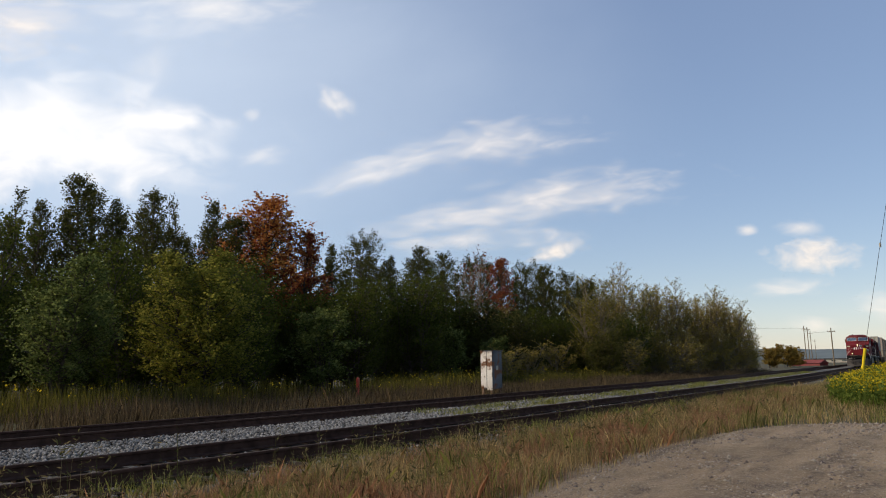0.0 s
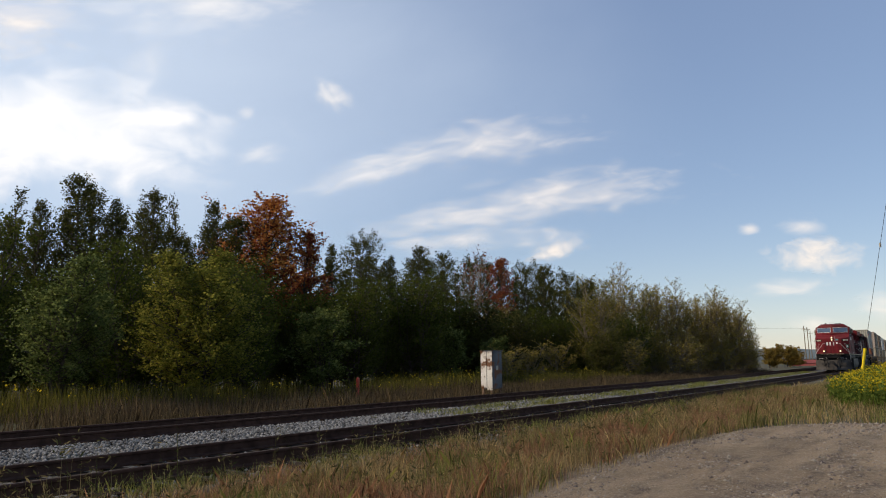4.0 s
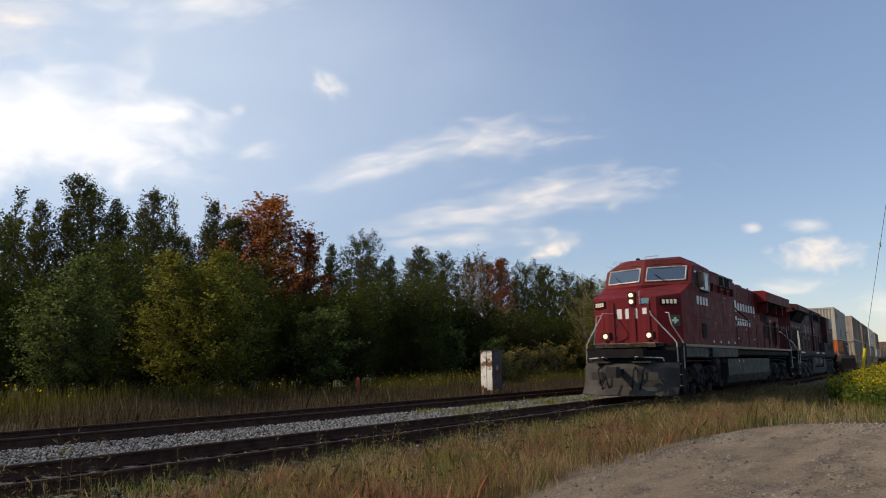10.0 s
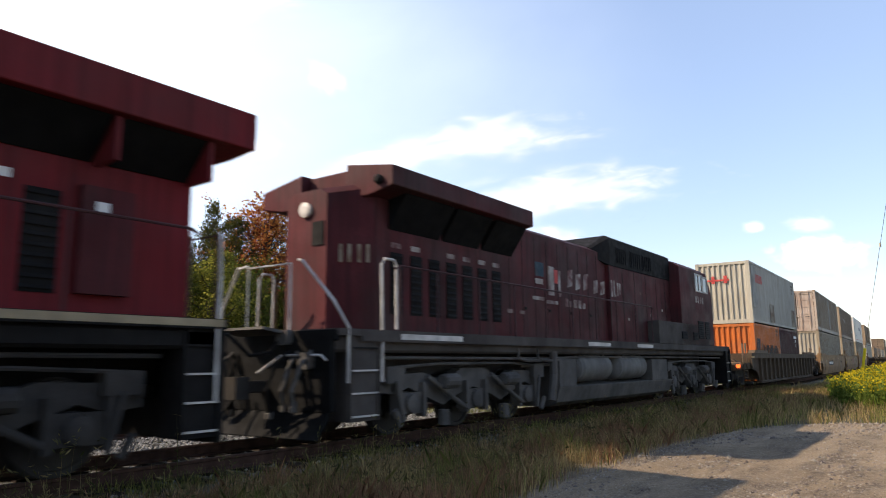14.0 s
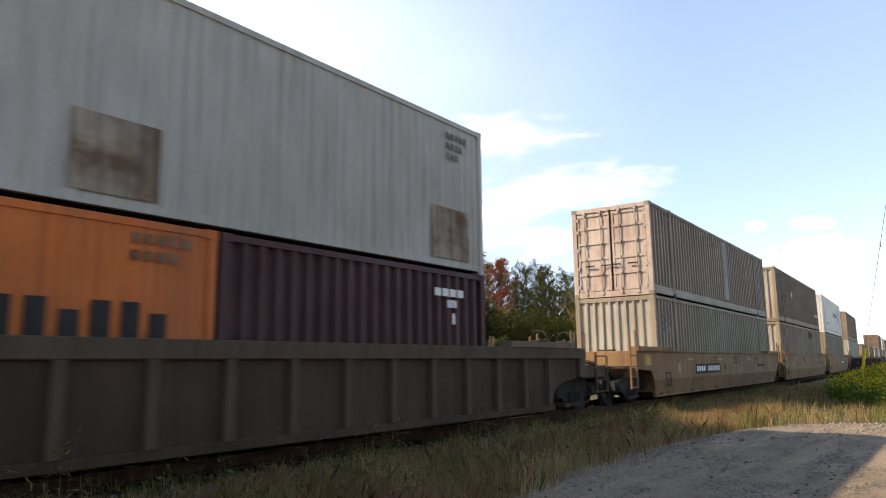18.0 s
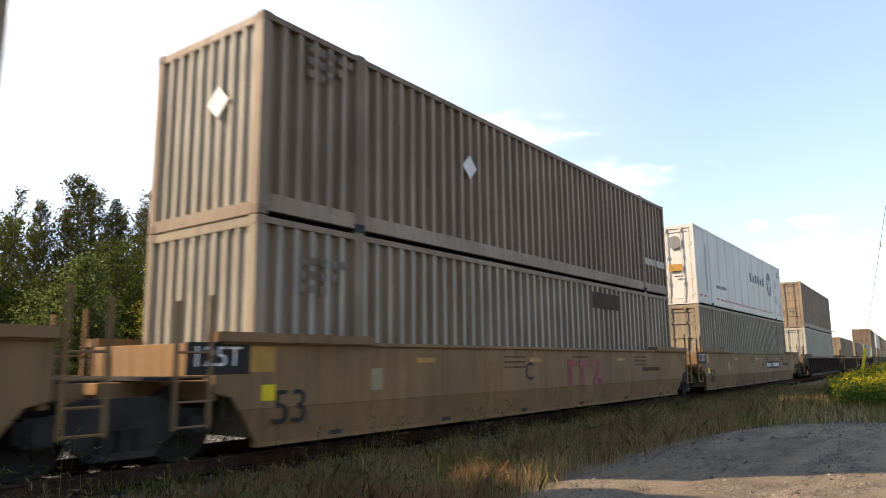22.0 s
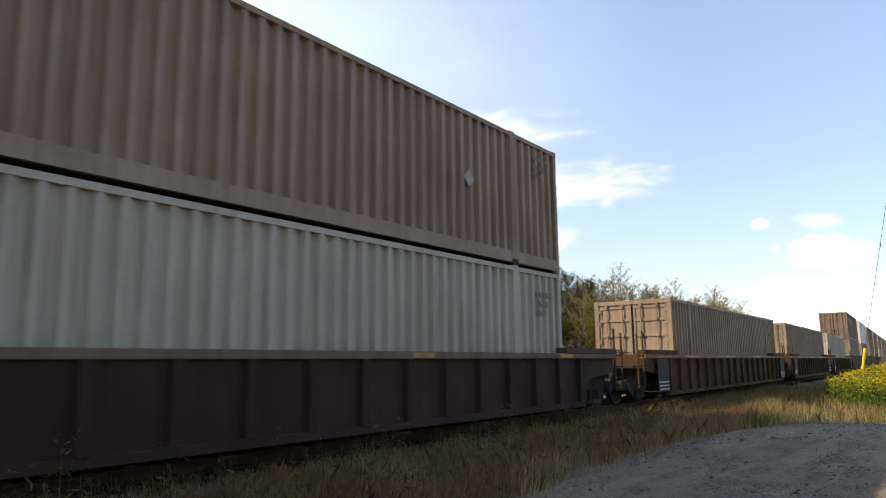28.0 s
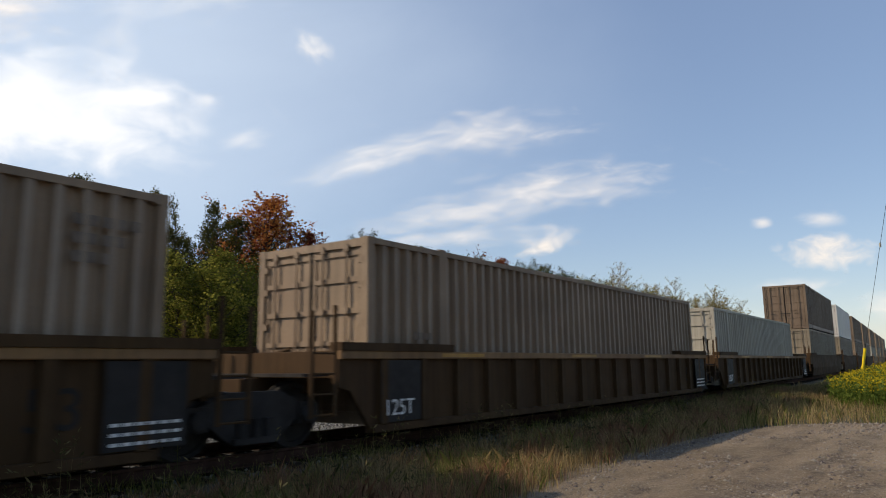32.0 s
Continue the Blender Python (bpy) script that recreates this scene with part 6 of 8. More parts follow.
    part("receptacle", Shape().box(-10.78, -10.66, -0.62, -0.38, 1.46, 1.68, 0.02).box(-10.8, -10.66, -1.12, -0.9, 1.1, 1.34, 0.03), M_DUSTY, t, "dusty cable receptacles")
    part("folded_plate", Shape().prism_y([(-10.7, 1.66), (-11.15, 1.72), (-11.17, 1.68), (-10.7, 1.61)], -0.55, 0.55), M_DUSTY, t, "dusty walkway plate over the coupling")
    part("jumper_cable", Shape().tube([(-10.62, -0.4, 1.62), (-10.95, -0.45, 1.35), (-11.3, -0.45, 1.3), (-11.65, -0.4, 1.6)], 0.03, 6), M_BLACK, t)
    part("end_gate", Shape().tube([(-10.62, -0.5, 1.68), (-10.62, -0.5, 2.7), (-10.62, 0.5, 2.7), (-10.62, 0.5, 1.68)], 0.02, 6), M_RAILING, t)
    part("pilot_plate", Shape().box(10.4, 10.48, -1.5, 1.5, 0.3, 1.6, 0.02), M_BLACK, t)
    coupler(t, -11.2, -1)
    coupler(t, 11.25, 1)
    part("fuel_tank", Shape().prism_x([(-1.4, 0.62), (-1.30, 0.28), (-1.1, 0.19), (1.1, 0.19), (1.30, 0.28), (1.4, 0.62), (0.8, 0.66), (0.8, 1.2), (-0.8, 1.2), (-0.8, 0.66)], -3.6, 3.9), M_DUSTY, t, "dusty grey fuel tank", 0.015)
    part("tank_end", Shape().box(-3.6, -2.75, -1.4, 1.4, 0.6, 1.24, 0.03), M_DUSTY, t)
    part("tank_end", Shape().box(2.2, 3.5, -1.4, 1.4, 0.6, 1.22, 0.03), M_DUSTY, t)
    for x in (-2.1, -1.0, 0.3, 1.5):
        part("hanger", Shape().box(x - 0.03, x + 0.03, -1.3, -1.22, 1.2, 1.5), M_DUSTY, t)
    part("sand_pipe", Shape().tube([(-3.9, -1.42, 1.4), (-3.9, -1.42, 0.9), (-4.05, -1.42, 0.35)], 0.09, 8), M_DUSTY, t)
    for x in (-4.6, -5.4):
        part("air_pipe", Shape().tube([(x, -1.4, 1.45), (x, -1.42, 1.25), (x + 0.3, -1.42, 1.2), (x + 0.9, -1.42, 1.2)], 0.03, 6), M_DUSTY, t)
    for a, b in ((-2.56, -0.52), (-0.15, 1.95)):
        part("air_reservoir", Shape().turn((a, -1.08, 1.03), (1, 0, 0), [(0, 0.05), (0.04, 0.2), (0.14, 0.32), (0.22, 0.335), (0.24, 0.345), (0.30, 0.345), (0.32, 0.335), (b - a - 0.22, 0.335), (b - a - 0.14, 0.32), (b - a - 0.04, 0.2), (b - a, 0.05)], 22), M_PALEDUST, t, "pale dusty air reservoir", 0, True)
    part("pipe_run", Shape().tube([(-9.5, -1.34, 1.26), (-3.8, -1.34, 1.24), (-2.7, -1.3, 1.28), (2.4, -1.3, 1.28), (9.5, -1.34, 1.26)], 0.028, 6), M_DUSTY, t)
    part("pipe_bend", Shape().tube([(-5.0, -1.2, 1.1), (-3.4, -1.25, 1.12), (-3.2, -1.2, 0.9)], 0.04, 6), M_DUSTY, t)
    loco_truck(t, -6.75, M_DUSTY)
    loco_truck(t, 6.35, M_DUSTY)
    return t


# ---- containers ----
def corrugated(x0, x1, y, z0, z1, pitch, depth, sign):
    """A trapezoid-folded wall from x0 to x1, outer face at y on the side of sign."""
    s = Shape()
    n = max(1, round((x1 - x0) / pitch))
    p = (x1 - x0) / n
    pts = []
    for i in range(n):
        a = x0 + i * p
        pts += [(a, 0), (a + 0.28 * p, 0), (a + 0.42 * p, -depth), (a + 0.86 * p, -depth)]
    pts.append((x1, 0))
    for x, d in pts:
        s.v += [(x, y + sign * d, z0), (x, y + sign * d, z1)]
    for i in range(len(pts) - 1):
        s.f.append((2 * i, 2 * i + 2, 2 * i + 3, 2 * i + 1))
    return s


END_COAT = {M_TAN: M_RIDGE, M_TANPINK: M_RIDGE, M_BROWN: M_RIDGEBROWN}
RIDGE_COAT = {M_TAN: M_RIDGE, M_TANPINK: M_RIDGE, M_BROWN: M_RIDGEBROWN, M_OCHRE: M_RIDGEBROWN}       # fold contrast put into the paint: pale outer flats, browner recesses


def swapped(s):
    """The same wall turned to stand across the container."""
    s.v = [(y, x, z) for x, y, z in s.v]
    return s


def container(length, high, wide, paint, label, front="doors", pitch=0.30, depth=0.085, end_paint=None, posts=True, style="corrugated"):
    t = thing("shipping_container", label, "container", "containers on the train")
    L, W, H = length / 2, wide / 2, high
    end_paint = end_paint or paint
    part("floor", Shape().box(-L + 0.1, L - 0.1, -W + 0.06, W - 0.06, 0.04, 0.16), M_BLACK, t)
    part("roof", Shape().box(-L + 0.03, L - 0.03, -W + 0.03, W - 0.03, H - 0.07, H - 0.02), paint, t)
    foot = 0.30 if length > 13 else 0.17
    xs = [-L + 0.08, L - 0.08]
    if posts and length > 13:
        for x in (-6.096, 6.096):
            for sign in (-1, 1):
                part("lift_post", Shape().box(x - 0.1, x + 0.1, min(sign * (W - 0.05), sign * (W + 0.002)), max(sign * (W - 0.05), sign * (W + 0.002)), 0.0, H + 0.02), paint, t)
                part("post_casting", Shape().box(x - 0.11, x + 0.11, min(sign * (W - 0.12), sign * (W + 0.012)), max(sign * (W - 0.12), sign * (W + 0.012)), 0.0, 0.13), M_UNDER, t)
        xs = [-L + 0.08, -6.2, -6.0, 6.0, 6.2, L - 0.08]
    for sign in (-1, 1):
        lo, hi = min(sign * (W - 0.09), sign * W), max(sign * (W - 0.09), sign * W)
        part("bottom_rail", Shape().box(-L + 0.08, L - 0.08, lo, hi, 0.055, foot - 0.09).box(-L + 0.08, L - 0.08, lo + 0.012, hi - 0.012, foot - 0.09, foot), RIDGE_COAT.get(paint, paint), t)
        part("top_rail", Shape().box(-L + 0.08, L - 0.08, lo, hi, H - 0.10, H - 0.01), paint, t)
        for a, b in zip(xs[::2], xs[1::2]):
            if style == "sheet":
                panel = part("side_panel", Shape().box(a, b, min(sign * (W - 0.04), sign * (W - 0.01)), max(sign * (W - 0.04), sign * (W - 0.01)), foot, H - 0.10), paint, t)
                k = a + 1.2
                while k < b - 0.4:
                    part("seam", Shape().box(k - 0.012, k + 0.012, min(sign * (W - 0.01), sign * (W - 0.003)), max(sign * (W - 0.01), sign * (W - 0.003)), foot, H - 0.10), paint, panel)
                    k += 1.2
            else:
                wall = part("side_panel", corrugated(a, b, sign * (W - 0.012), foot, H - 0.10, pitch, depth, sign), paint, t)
                if paint in RIDGE_COAT:
                    wall.data.materials.append(RIDGE_COAT[paint])
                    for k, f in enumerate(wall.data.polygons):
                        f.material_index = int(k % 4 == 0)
        for end in (-1, 1):
            part("corner_post", Shape().box(min(end * (L - 0.12), end * L), max(end * (L - 0.12), end * L), min(sign * (W - 0.14), sign * W), max(sign * (W - 0.14), sign * W), 0.0, H), end_paint if end < 0 else paint, t)
            for z in (0.0, H - 0.118):
                part("corner_casting", Shape().box(min(end * (L - 0.17), end * (L + 0.006)), max(end * (L - 0.17), end * (L + 0.006)), min(sign * (W - 0.15), sign * (W + 0.006)), max(sign * (W - 0.15), sign * (W + 0.006)), z - 0.002, z + 0.12), paint, t)
    for end in (-1, 1):
        a, b = min(end * (L - 0.11), end * (L - 0.01)), max(end * (L - 0.11), end * (L - 0.01))
        part("end_sill", Shape().box(a, b, -W + 0.14, W - 0.14, 0.0, 0.18), end_paint, t)
        part("end_header", Shape().box(a, b, -W + 0.14, W - 0.14, H - 0.14, H - 0.01), end_paint, t)
        doors = (front == "doors") == (end < 0)
        if doors and end < 0:
            for sign in (-1, 1):
                y0, y1 = (0.012, W - 0.14) if sign > 0 else (-W + 0.14, -0.012)
                d = part("door", Shape().box(-L + 0.06, -L + 0.095, y0, y1, 0.18, H - 0.14), end_paint, t)
                for q0, q1 in ((y0, y0 + 0.02), (y1 - 0.02, y1)):
                    part("gasket", Shape().box(-L + 0.03, -L + 0.058, q0, q1, 0.18, H - 0.14), M_SCREEN, d)
                for q in (y0 + 0.02, y1 - 0.09):
                    part("door_stile", Shape().box(-L + 0.036, -L + 0.058, q, q + 0.07, 0.2, H - 0.16), end_paint, d)
                for z in ((0.20, H - 0.27) if style == "sheet" else (0.20, 0.70, 1.2, 1.7, 2.2, H - 0.27)):
                    part("door_rib", Shape().box(-L + 0.030, -L + 0.058, y0 + 0.03, y1 - 0.03, z, z + 0.08), end_paint, d)
                for k in (0.28, 0.75):
                    y = y0 + (y1 - y0) * k
                    rod = part("lock_rod", Shape().tube([(-L - 0.005, y, 0.1), (-L - 0.005, y, H - 0.08)], 0.02, 6), end_paint, d)
                    for z in (0.08, 0.72, 1.7, H - 0.2):
                        part("rod_keeper", Shape().box(-L - 0.025, -L + 0.02, y - 0.045, y + 0.045, z, z + 0.1), end_paint, rod)
                    part("rod_handle", Shape().box(-L - 0.04, -L - 0.02, min(y, y + sign * -0.3), max(y, y + sign * -0.3), 0.98, 1.02), M_UNDER, rod)
                hinge_y = W - 0.14 if sign > 0 else -W + 0.14
                for z in (0.3, 0.9, 1.5, 2.1, H - 0.4):
                    part("hinge", Shape().box(-L + 0.0, -L + 0.03, hinge_y - 0.07, hinge_y + 0.07, z, z + 0.1), end_paint, d)
        else:
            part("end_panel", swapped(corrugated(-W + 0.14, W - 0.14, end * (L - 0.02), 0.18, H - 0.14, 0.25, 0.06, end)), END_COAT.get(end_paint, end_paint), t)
    return t


def diamond(parent, x, y, z, r, material, label="white diamond placard"):
    return part("placard", Shape().prism_y([(x - r, z), (x, z - r), (x + r, z), (x, z + r)], y - 0.006, y), material, parent, label)


def load(c, s, z):
    MOVERS.append((c, s, z))
    return c


def faint_code(c, x, W, z, material=M_FAINT, rows=3, width=1.0):
    """Small unreadable stencilling as bars."""
    s = Shape()
    for r in range(rows):
        for k in range(5 - r):
            s.box(x + k * width * 0.2, x + k * width * 0.2 + width * 0.12, -W + 0.006, -W + 0.011, z - 0.2 * r, z - 0.2 * r + 0.12)
    tagged(part("stencil", s, material, c), kind="stuff")


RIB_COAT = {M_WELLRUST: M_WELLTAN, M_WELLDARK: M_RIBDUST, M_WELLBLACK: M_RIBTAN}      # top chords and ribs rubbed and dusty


def well_car(length, paint, kind, label, ends=("truck", "truck"), deep=False):
    """One well unit: side sills, chords, floor beams, end platforms, ladders; trucks under the ends that carry them."""
    t = thing("well_car", label, "railway car", "well cars")
    h = length / 2
    top = 1.47 if deep else 1.36 if kind == "ribbed" else 1.45
    side = 2.31 if deep else 0.9            # from the coupling to the end of the sides
    wall = 3.95 if deep else 2.5            # from the coupling to the bulkhead of the well
    for sign in (-1, 1):
        y0, y1 = min(sign * 1.40, sign * 1.48), max(sign * 1.40, sign * 1.48)
        tops = 1.28 if kind == "ribbed" else 1.45
        front = [(-h + 0.9, tops), (-h + 0.9, 0.95), (-h + 2.0, 0.9), (-h + 2.5, 0.2)] if ends[0] == "truck" else [(-h + 0.9, tops), (-h + 0.9, 0.84), (-h + 1.15, 0.78), (-h + 1.6, 0.2)]
        back = [(h - 2.5, 0.2), (h - 2.0, 0.9), (h - 0.9, 0.95), (h - 0.9, tops)] if ends[1] == "truck" else [(h - 1.6, 0.2), (h - 1.15, 0.78), (h - 0.9, 0.84), (h - 0.9, tops)]
        if kind == "ribbed" and not deep:
            arch = [(1.95 + 0.75 * math.sin(k * math.pi / 14), 0.2 + 0.6 * math.cos(k * math.pi / 14)) for k in range(8)]
            if ends[0] == "truck":
                front = [(-h + 0.9, tops), (-h + 0.9, 0.9)] + [(-h + x, z) for x, z in arch]
            if ends[1] == "truck":
                back = [(h - x, z) for x, z in reversed(arch)] + [(h - 0.9, 0.9), (h - 0.9, tops)]
        if deep:
            arch = [(3.08 + 0.8 * math.sin(k * math.pi / 14), 0.2 + 0.55 * math.cos(k * math.pi / 14)) for k in range(8)]
            front = [(-h + side, tops), (-h + side, 0.84)] + [(-h + x, z) for x, z in arch]
            back = [(-x, z) for x, z in reversed(front)]
        ring = front + back
        lo_x, hi_x = front[-1][0], back[0][0]
        if kind == "ribbed":
            sill = part("side_sill", Shape().prism_y(ring, y0, y1), paint, t, "", 0.01)
        else:
            xa = -h + 2.2 if ends[0] == "truck" else -h + 1.274
            xb = h - 2.2 if ends[1] == "truck" else h - 1.274
            sill = part("side_sill", Shape().prism_y(front[:-1] + [(xa, 0.62), (xb, 0.62)] + back[1:], y0, y1), paint, t, "", 0.01)
            v = [(x, sign * y, z) for y, z, xl, xr in ((1.48, 0.62, xa, xb), (1.385, 0.2, lo_x, hi_x)) for x in (xl, xr)] + [(x, sign * y, z) for y, z, xl, xr in ((1.40, 0.62, xa, xb), (1.31, 0.2, lo_x, hi_x)) for x in (xl, xr)]
            part("lower_side", Shape().add(v, [(0, 1, 3, 2), (4, 6, 7, 5), (0, 4, 5, 1), (2, 3, 7, 6), (0, 2, 6, 4), (1, 5, 7, 3)]), paint, sill, "lower side plate leaning inwards")
        if kind == "ribbed":
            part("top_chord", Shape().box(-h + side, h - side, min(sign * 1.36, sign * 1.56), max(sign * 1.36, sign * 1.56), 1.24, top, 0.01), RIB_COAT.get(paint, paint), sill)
            part("bottom_chord", Shape().box(lo_x, hi_x, min(sign * 1.36, sign * 1.56), max(sign * 1.36, sign * 1.56), 0.16, 0.28, 0.01), paint, sill)
            n = int((hi_x - lo_x - 0.4) / 0.98)
            for i in range(n + 1):
                x = lo_x + 0.2 + (hi_x - lo_x - 0.4) * i / n
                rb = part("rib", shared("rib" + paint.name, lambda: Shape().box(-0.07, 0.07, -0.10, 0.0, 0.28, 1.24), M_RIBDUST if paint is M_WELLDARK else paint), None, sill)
                at(rb, x, sign * 1.48, 0, 0, 0, 0 if sign < 0 else 180)
        else:
            part("top_chord", Shape().box(-h + 1.0, h - 1.0, min(sign * 1.36, sign * 1.52), max(sign * 1.36, sign * 1.52), 1.42, 1.48, 0.01), paint, sill)
            part("bottom_flange", Shape().box(lo_x, hi_x, min(sign * 1.30, sign * 1.42), max(sign * 1.30, sign * 1.42), 0.15, 0.2), paint, sill)
        for end in (-1, 1):
            inner, outer = (5.65, 2.89) if deep else (3.6, 0.9)
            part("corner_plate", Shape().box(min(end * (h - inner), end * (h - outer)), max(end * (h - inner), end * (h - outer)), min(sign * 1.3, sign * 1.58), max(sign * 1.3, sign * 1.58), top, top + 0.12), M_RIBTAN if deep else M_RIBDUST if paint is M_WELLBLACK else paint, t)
            if deep:
                part("end_gusset", Shape().prism_y([(end * (h - 2.62), 1.24), (end * (h - 2.62), 0.82), (end * (h - 2.33), 0.85), (end * (h - 2.33), 1.24)], min(sign * 1.482, sign * 1.55), max(sign * 1.482, sign * 1.55)), M_RIBDUST, t)
                part("platform_side", Shape().box(min(end * (h - 2.308), end * (h - 0.92)), max(end * (h - 2.308), end * (h - 0.92)), min(sign * 1.402, sign * 1.46), max(sign * 1.402, sign * 1.46), 0.8, 1.07, 0.01), M_RIBDUST, t)
            a, b, foot, head = (1.63, 1.01, 0.43, 1.39) if deep else (0.82, 0.38, 0.45, 2.0)
            lad = Shape()
            for x in (a, b):
                lad.box(min(end * (h - x - 0.025), end * (h - x + 0.025)), max(end * (h - x - 0.025), end * (h - x + 0.025)), sign * 1.49 - 0.02, sign * 1.49 + 0.02, foot, head - (0.0 if x == a else 0.1))
            for k in range(4):
                lad.tube([(end * (h - a), sign * 1.49, foot + 0.03 + 0.28 * k), (end * (h - b), sign * 1.49, foot + 0.03 + 0.28 * k)], 0.016, 5)
            part("ladder", lad, M_RIBDUST if deep else paint, t)
            if deep:
                part("grab_iron", Shape().tube([(end * (h - 2.5), sign * 1.3, 1.46), (end * (h - 2.5), sign * 1.3, 1.88), (end * (h - 2.34), sign * 1.3, 1.88), (end * (h - 2.34), sign * 1.3, 1.46)], 0.022, 6), M_RIBTAN, t, "dusty bent grab iron")
                part("grab_iron", Shape().tube([(end * (h - 1.95), sign * 1.3, 1.06), (end * (h - 1.95), sign * 1.3, 1.86), (end * (h - 1.8), sign * 1.3, 1.86), (end * (h - 1.8), sign * 1.3, 1.06)], 0.022, 6), M_RIBTAN, t, "dusty bent grab iron")
    for i in range(6):
        x = -h + 3.0 + (length - 6.0) * i / 5
        at(part("floor_beam", shared("floor_beam", lambda: Shape().box(-0.12, 0.12, -1.4, 1.4, 0.17, 0.26), M_UNDER), None, t), x, 0)
    for end, sup in zip((-1, 1), ends):
        deck, lip = (M_RIBTAN, 0.98) if deep else (M_RIBTAN if paint is M_WELLBLACK else paint, 0.998)
        part("draft_sill", Shape().box(min(end * (h - wall), end * (h - 0.05)), max(end * (h - wall), end * (h - 0.05)), -0.4, 0.4, 0.74, 0.978), paint, t, "", 0.01)
        part("end_platform", Shape().box(min(end * (h - wall + 0.1), end * (h - 1.0)), max(end * (h - wall + 0.1), end * (h - 1.0)), -1.4, 1.4, 0.98, 1.06), deck, t, "", 0.01)
        part("end_sill", Shape().box(min(end * (h - lip), end * (h - 0.9)), max(end * (h - lip), end * (h - 0.9)), -1.4, 1.4, 0.75, 1.1 if deep else top), deck, t, "", 0.01)
        part("bulkhead", Shape().prism_y([(end * (h - wall), 0.3), (end * (h - wall), top), (end * (h - wall + 0.12), top), (end * (h - wall + 0.12), 0.3)], -1.4, 1.4), paint, t)
        part("brace", Shape().tube([(end * (h - 0.95), -1.2, 1.1), (end * (h - 1.5), -0.2, 1.4)], 0.05, 6).tube([(end * (h - 0.95), 1.2, 1.1), (end * (h - 1.5), 0.2, 1.4)], 0.05, 6), paint, t)
        part("cross_walk", Shape().box(min(end * (h - 0.85), end * (h - 0.35)), max(end * (h - 0.85), end * (h - 0.35)), -1.35, 1.35, 1.0, 1.04), M_UNDER, t)
        if sup == "truck":
            freight_truck(t, end * (h - (2.05 if deep else 1.35)))
            coupler(t, end * (h + 0.12), end)
            part("brake_wheel", Shape().turn((end * (h - 0.7), 0.55, 1.75), (end, 0, 0), [(0, 0.06), (0.04, 0.06)], 10).tube([(end * (h - 0.7), 0.55 + 0.26 * math.cos(k * 0.449), 1.75 + 0.26 * math.sin(k * 0.449)) for k in range(15)], 0.018, 5).tube([(end * (h - 0.7), 0.3, 1.75), (end * (h - 0.7), 0.8, 1.75)], 0.015, 5).tube([(end * (h - 0.75), 0.55, 1.0), (end * (h - 0.75), 0.55, 1.75)], 0.04, 6), M_UNDER, t)
            if deep:
                part("gear_housing", Shape().prism_x([(0.3, 1.06), (0.3, 1.5), (0.42, 1.62), (0.68, 1.62), (0.8, 1.5), (0.8, 1.06)], min(end * (h - 1.2), end * (h - 0.98)), max(end * (h - 1.2), end * (h - 0.98))), M_RIBTAN, t, "dusty hand brake housing", 0.02)
                part("brake_rigging", Shape().box(min(end * (h - 2.2), end * (h - 1.3)), max(end * (h - 2.2), end * (h - 1.3)), -0.95, -0.8, 1.06, 1.2).tube([(end * (h - 2.2), -0.2, 1.1), (end * (h - 1.1), -0.75, 1.3)], 0.045, 6).tube([(end * (h - 2.1), -1.1, 1.1), (end * (h - 1.1), -1.0, 1.16)], 0.03, 6), M_RIBTAN, t, "dusty rods and bars of the brake gear")
            part("brake_cylinder", Shape().turn((end * (h - 1.9), -0.5, 1.32), (0, 1, 0), [(0, 0.1), (0.05, 0.2), (0.55, 0.2), (0.6, 0.12)], 14), M_UNDER, t)
        elif sup == "joint":
            freight_truck(t, end * (h + 0.05))
    return t


# ---- the train: cars and loads in order from the front ----
lead = lead_locomotive()
MOVERS.append((lead, -48.84, 0.0))
trailer = trailing_locomotive()
MOVERS.append((trailer, -25.88, 0.0))


def lower_upper(s, low, high, floor=0.262):
    load(low, s, floor)
    if high:
        load(high, s, floor + low["high"] + 0.02)


def box53(paint, label, **kw):
    c = container(16.15, 2.895, 2.59, paint, label, **kw)
    c["high"] = 2.895
    return c


def box40(paint, label, length=12.19, high=2.895, **kw):
    c = container(length, high, 2.44, paint, label, posts=False, **kw)
    c["high"] = high
    return c


def black_plate(car, x0, x1, z0, z1, text="", y=-1.48):
    p = mark(car, "data_panel", x0, x1, y, z0, z1, M_INKBLACK, "black data panel with white marks")
    if text:
        lettered(p, text, x0 + 0.06, z0 + 0.1, 0.34, y - 0.004, M_WHITE)
    return p


def reporting_plate(car, x0, x1, z0, z1, y=-1.48):
    p = mark(car, "number_panel", x0, x1, y, z0, z1, M_INKBLACK, "black panel with white plain bars")
    s = Shape()
    n = 11
    for i in range(n):
        if i != 4:
            a = x0 + 0.12 + (x1 - x0 - 0.2) * i / n
            w = (x1 - x0 - 0.2) / n
            s.prism_y([(a, z0 + 0.08), (a + w * 0.6, z0 + 0.08), (a + w * 0.66, z1 - 0.07), (a + w * 0.06, z1 - 0.07)], y - 0.009, y - 0.004)
    tagged(part("number_bars", s, M_WHITE, p), kind="stuff")


def small_data(car, x, z, y=-1.48, material=M_INKBLACK):
    s = Shape()
    for r in range(3):
        for k in range(6):
            s.box(x + 0.14 * k, x + 0.14 * k + 0.1, y - 0.004, y + 0.001, z - 0.1 * r, z - 0.1 * r + 0.035)
    tagged(part("stencil", s, material, car), kind="stuff")


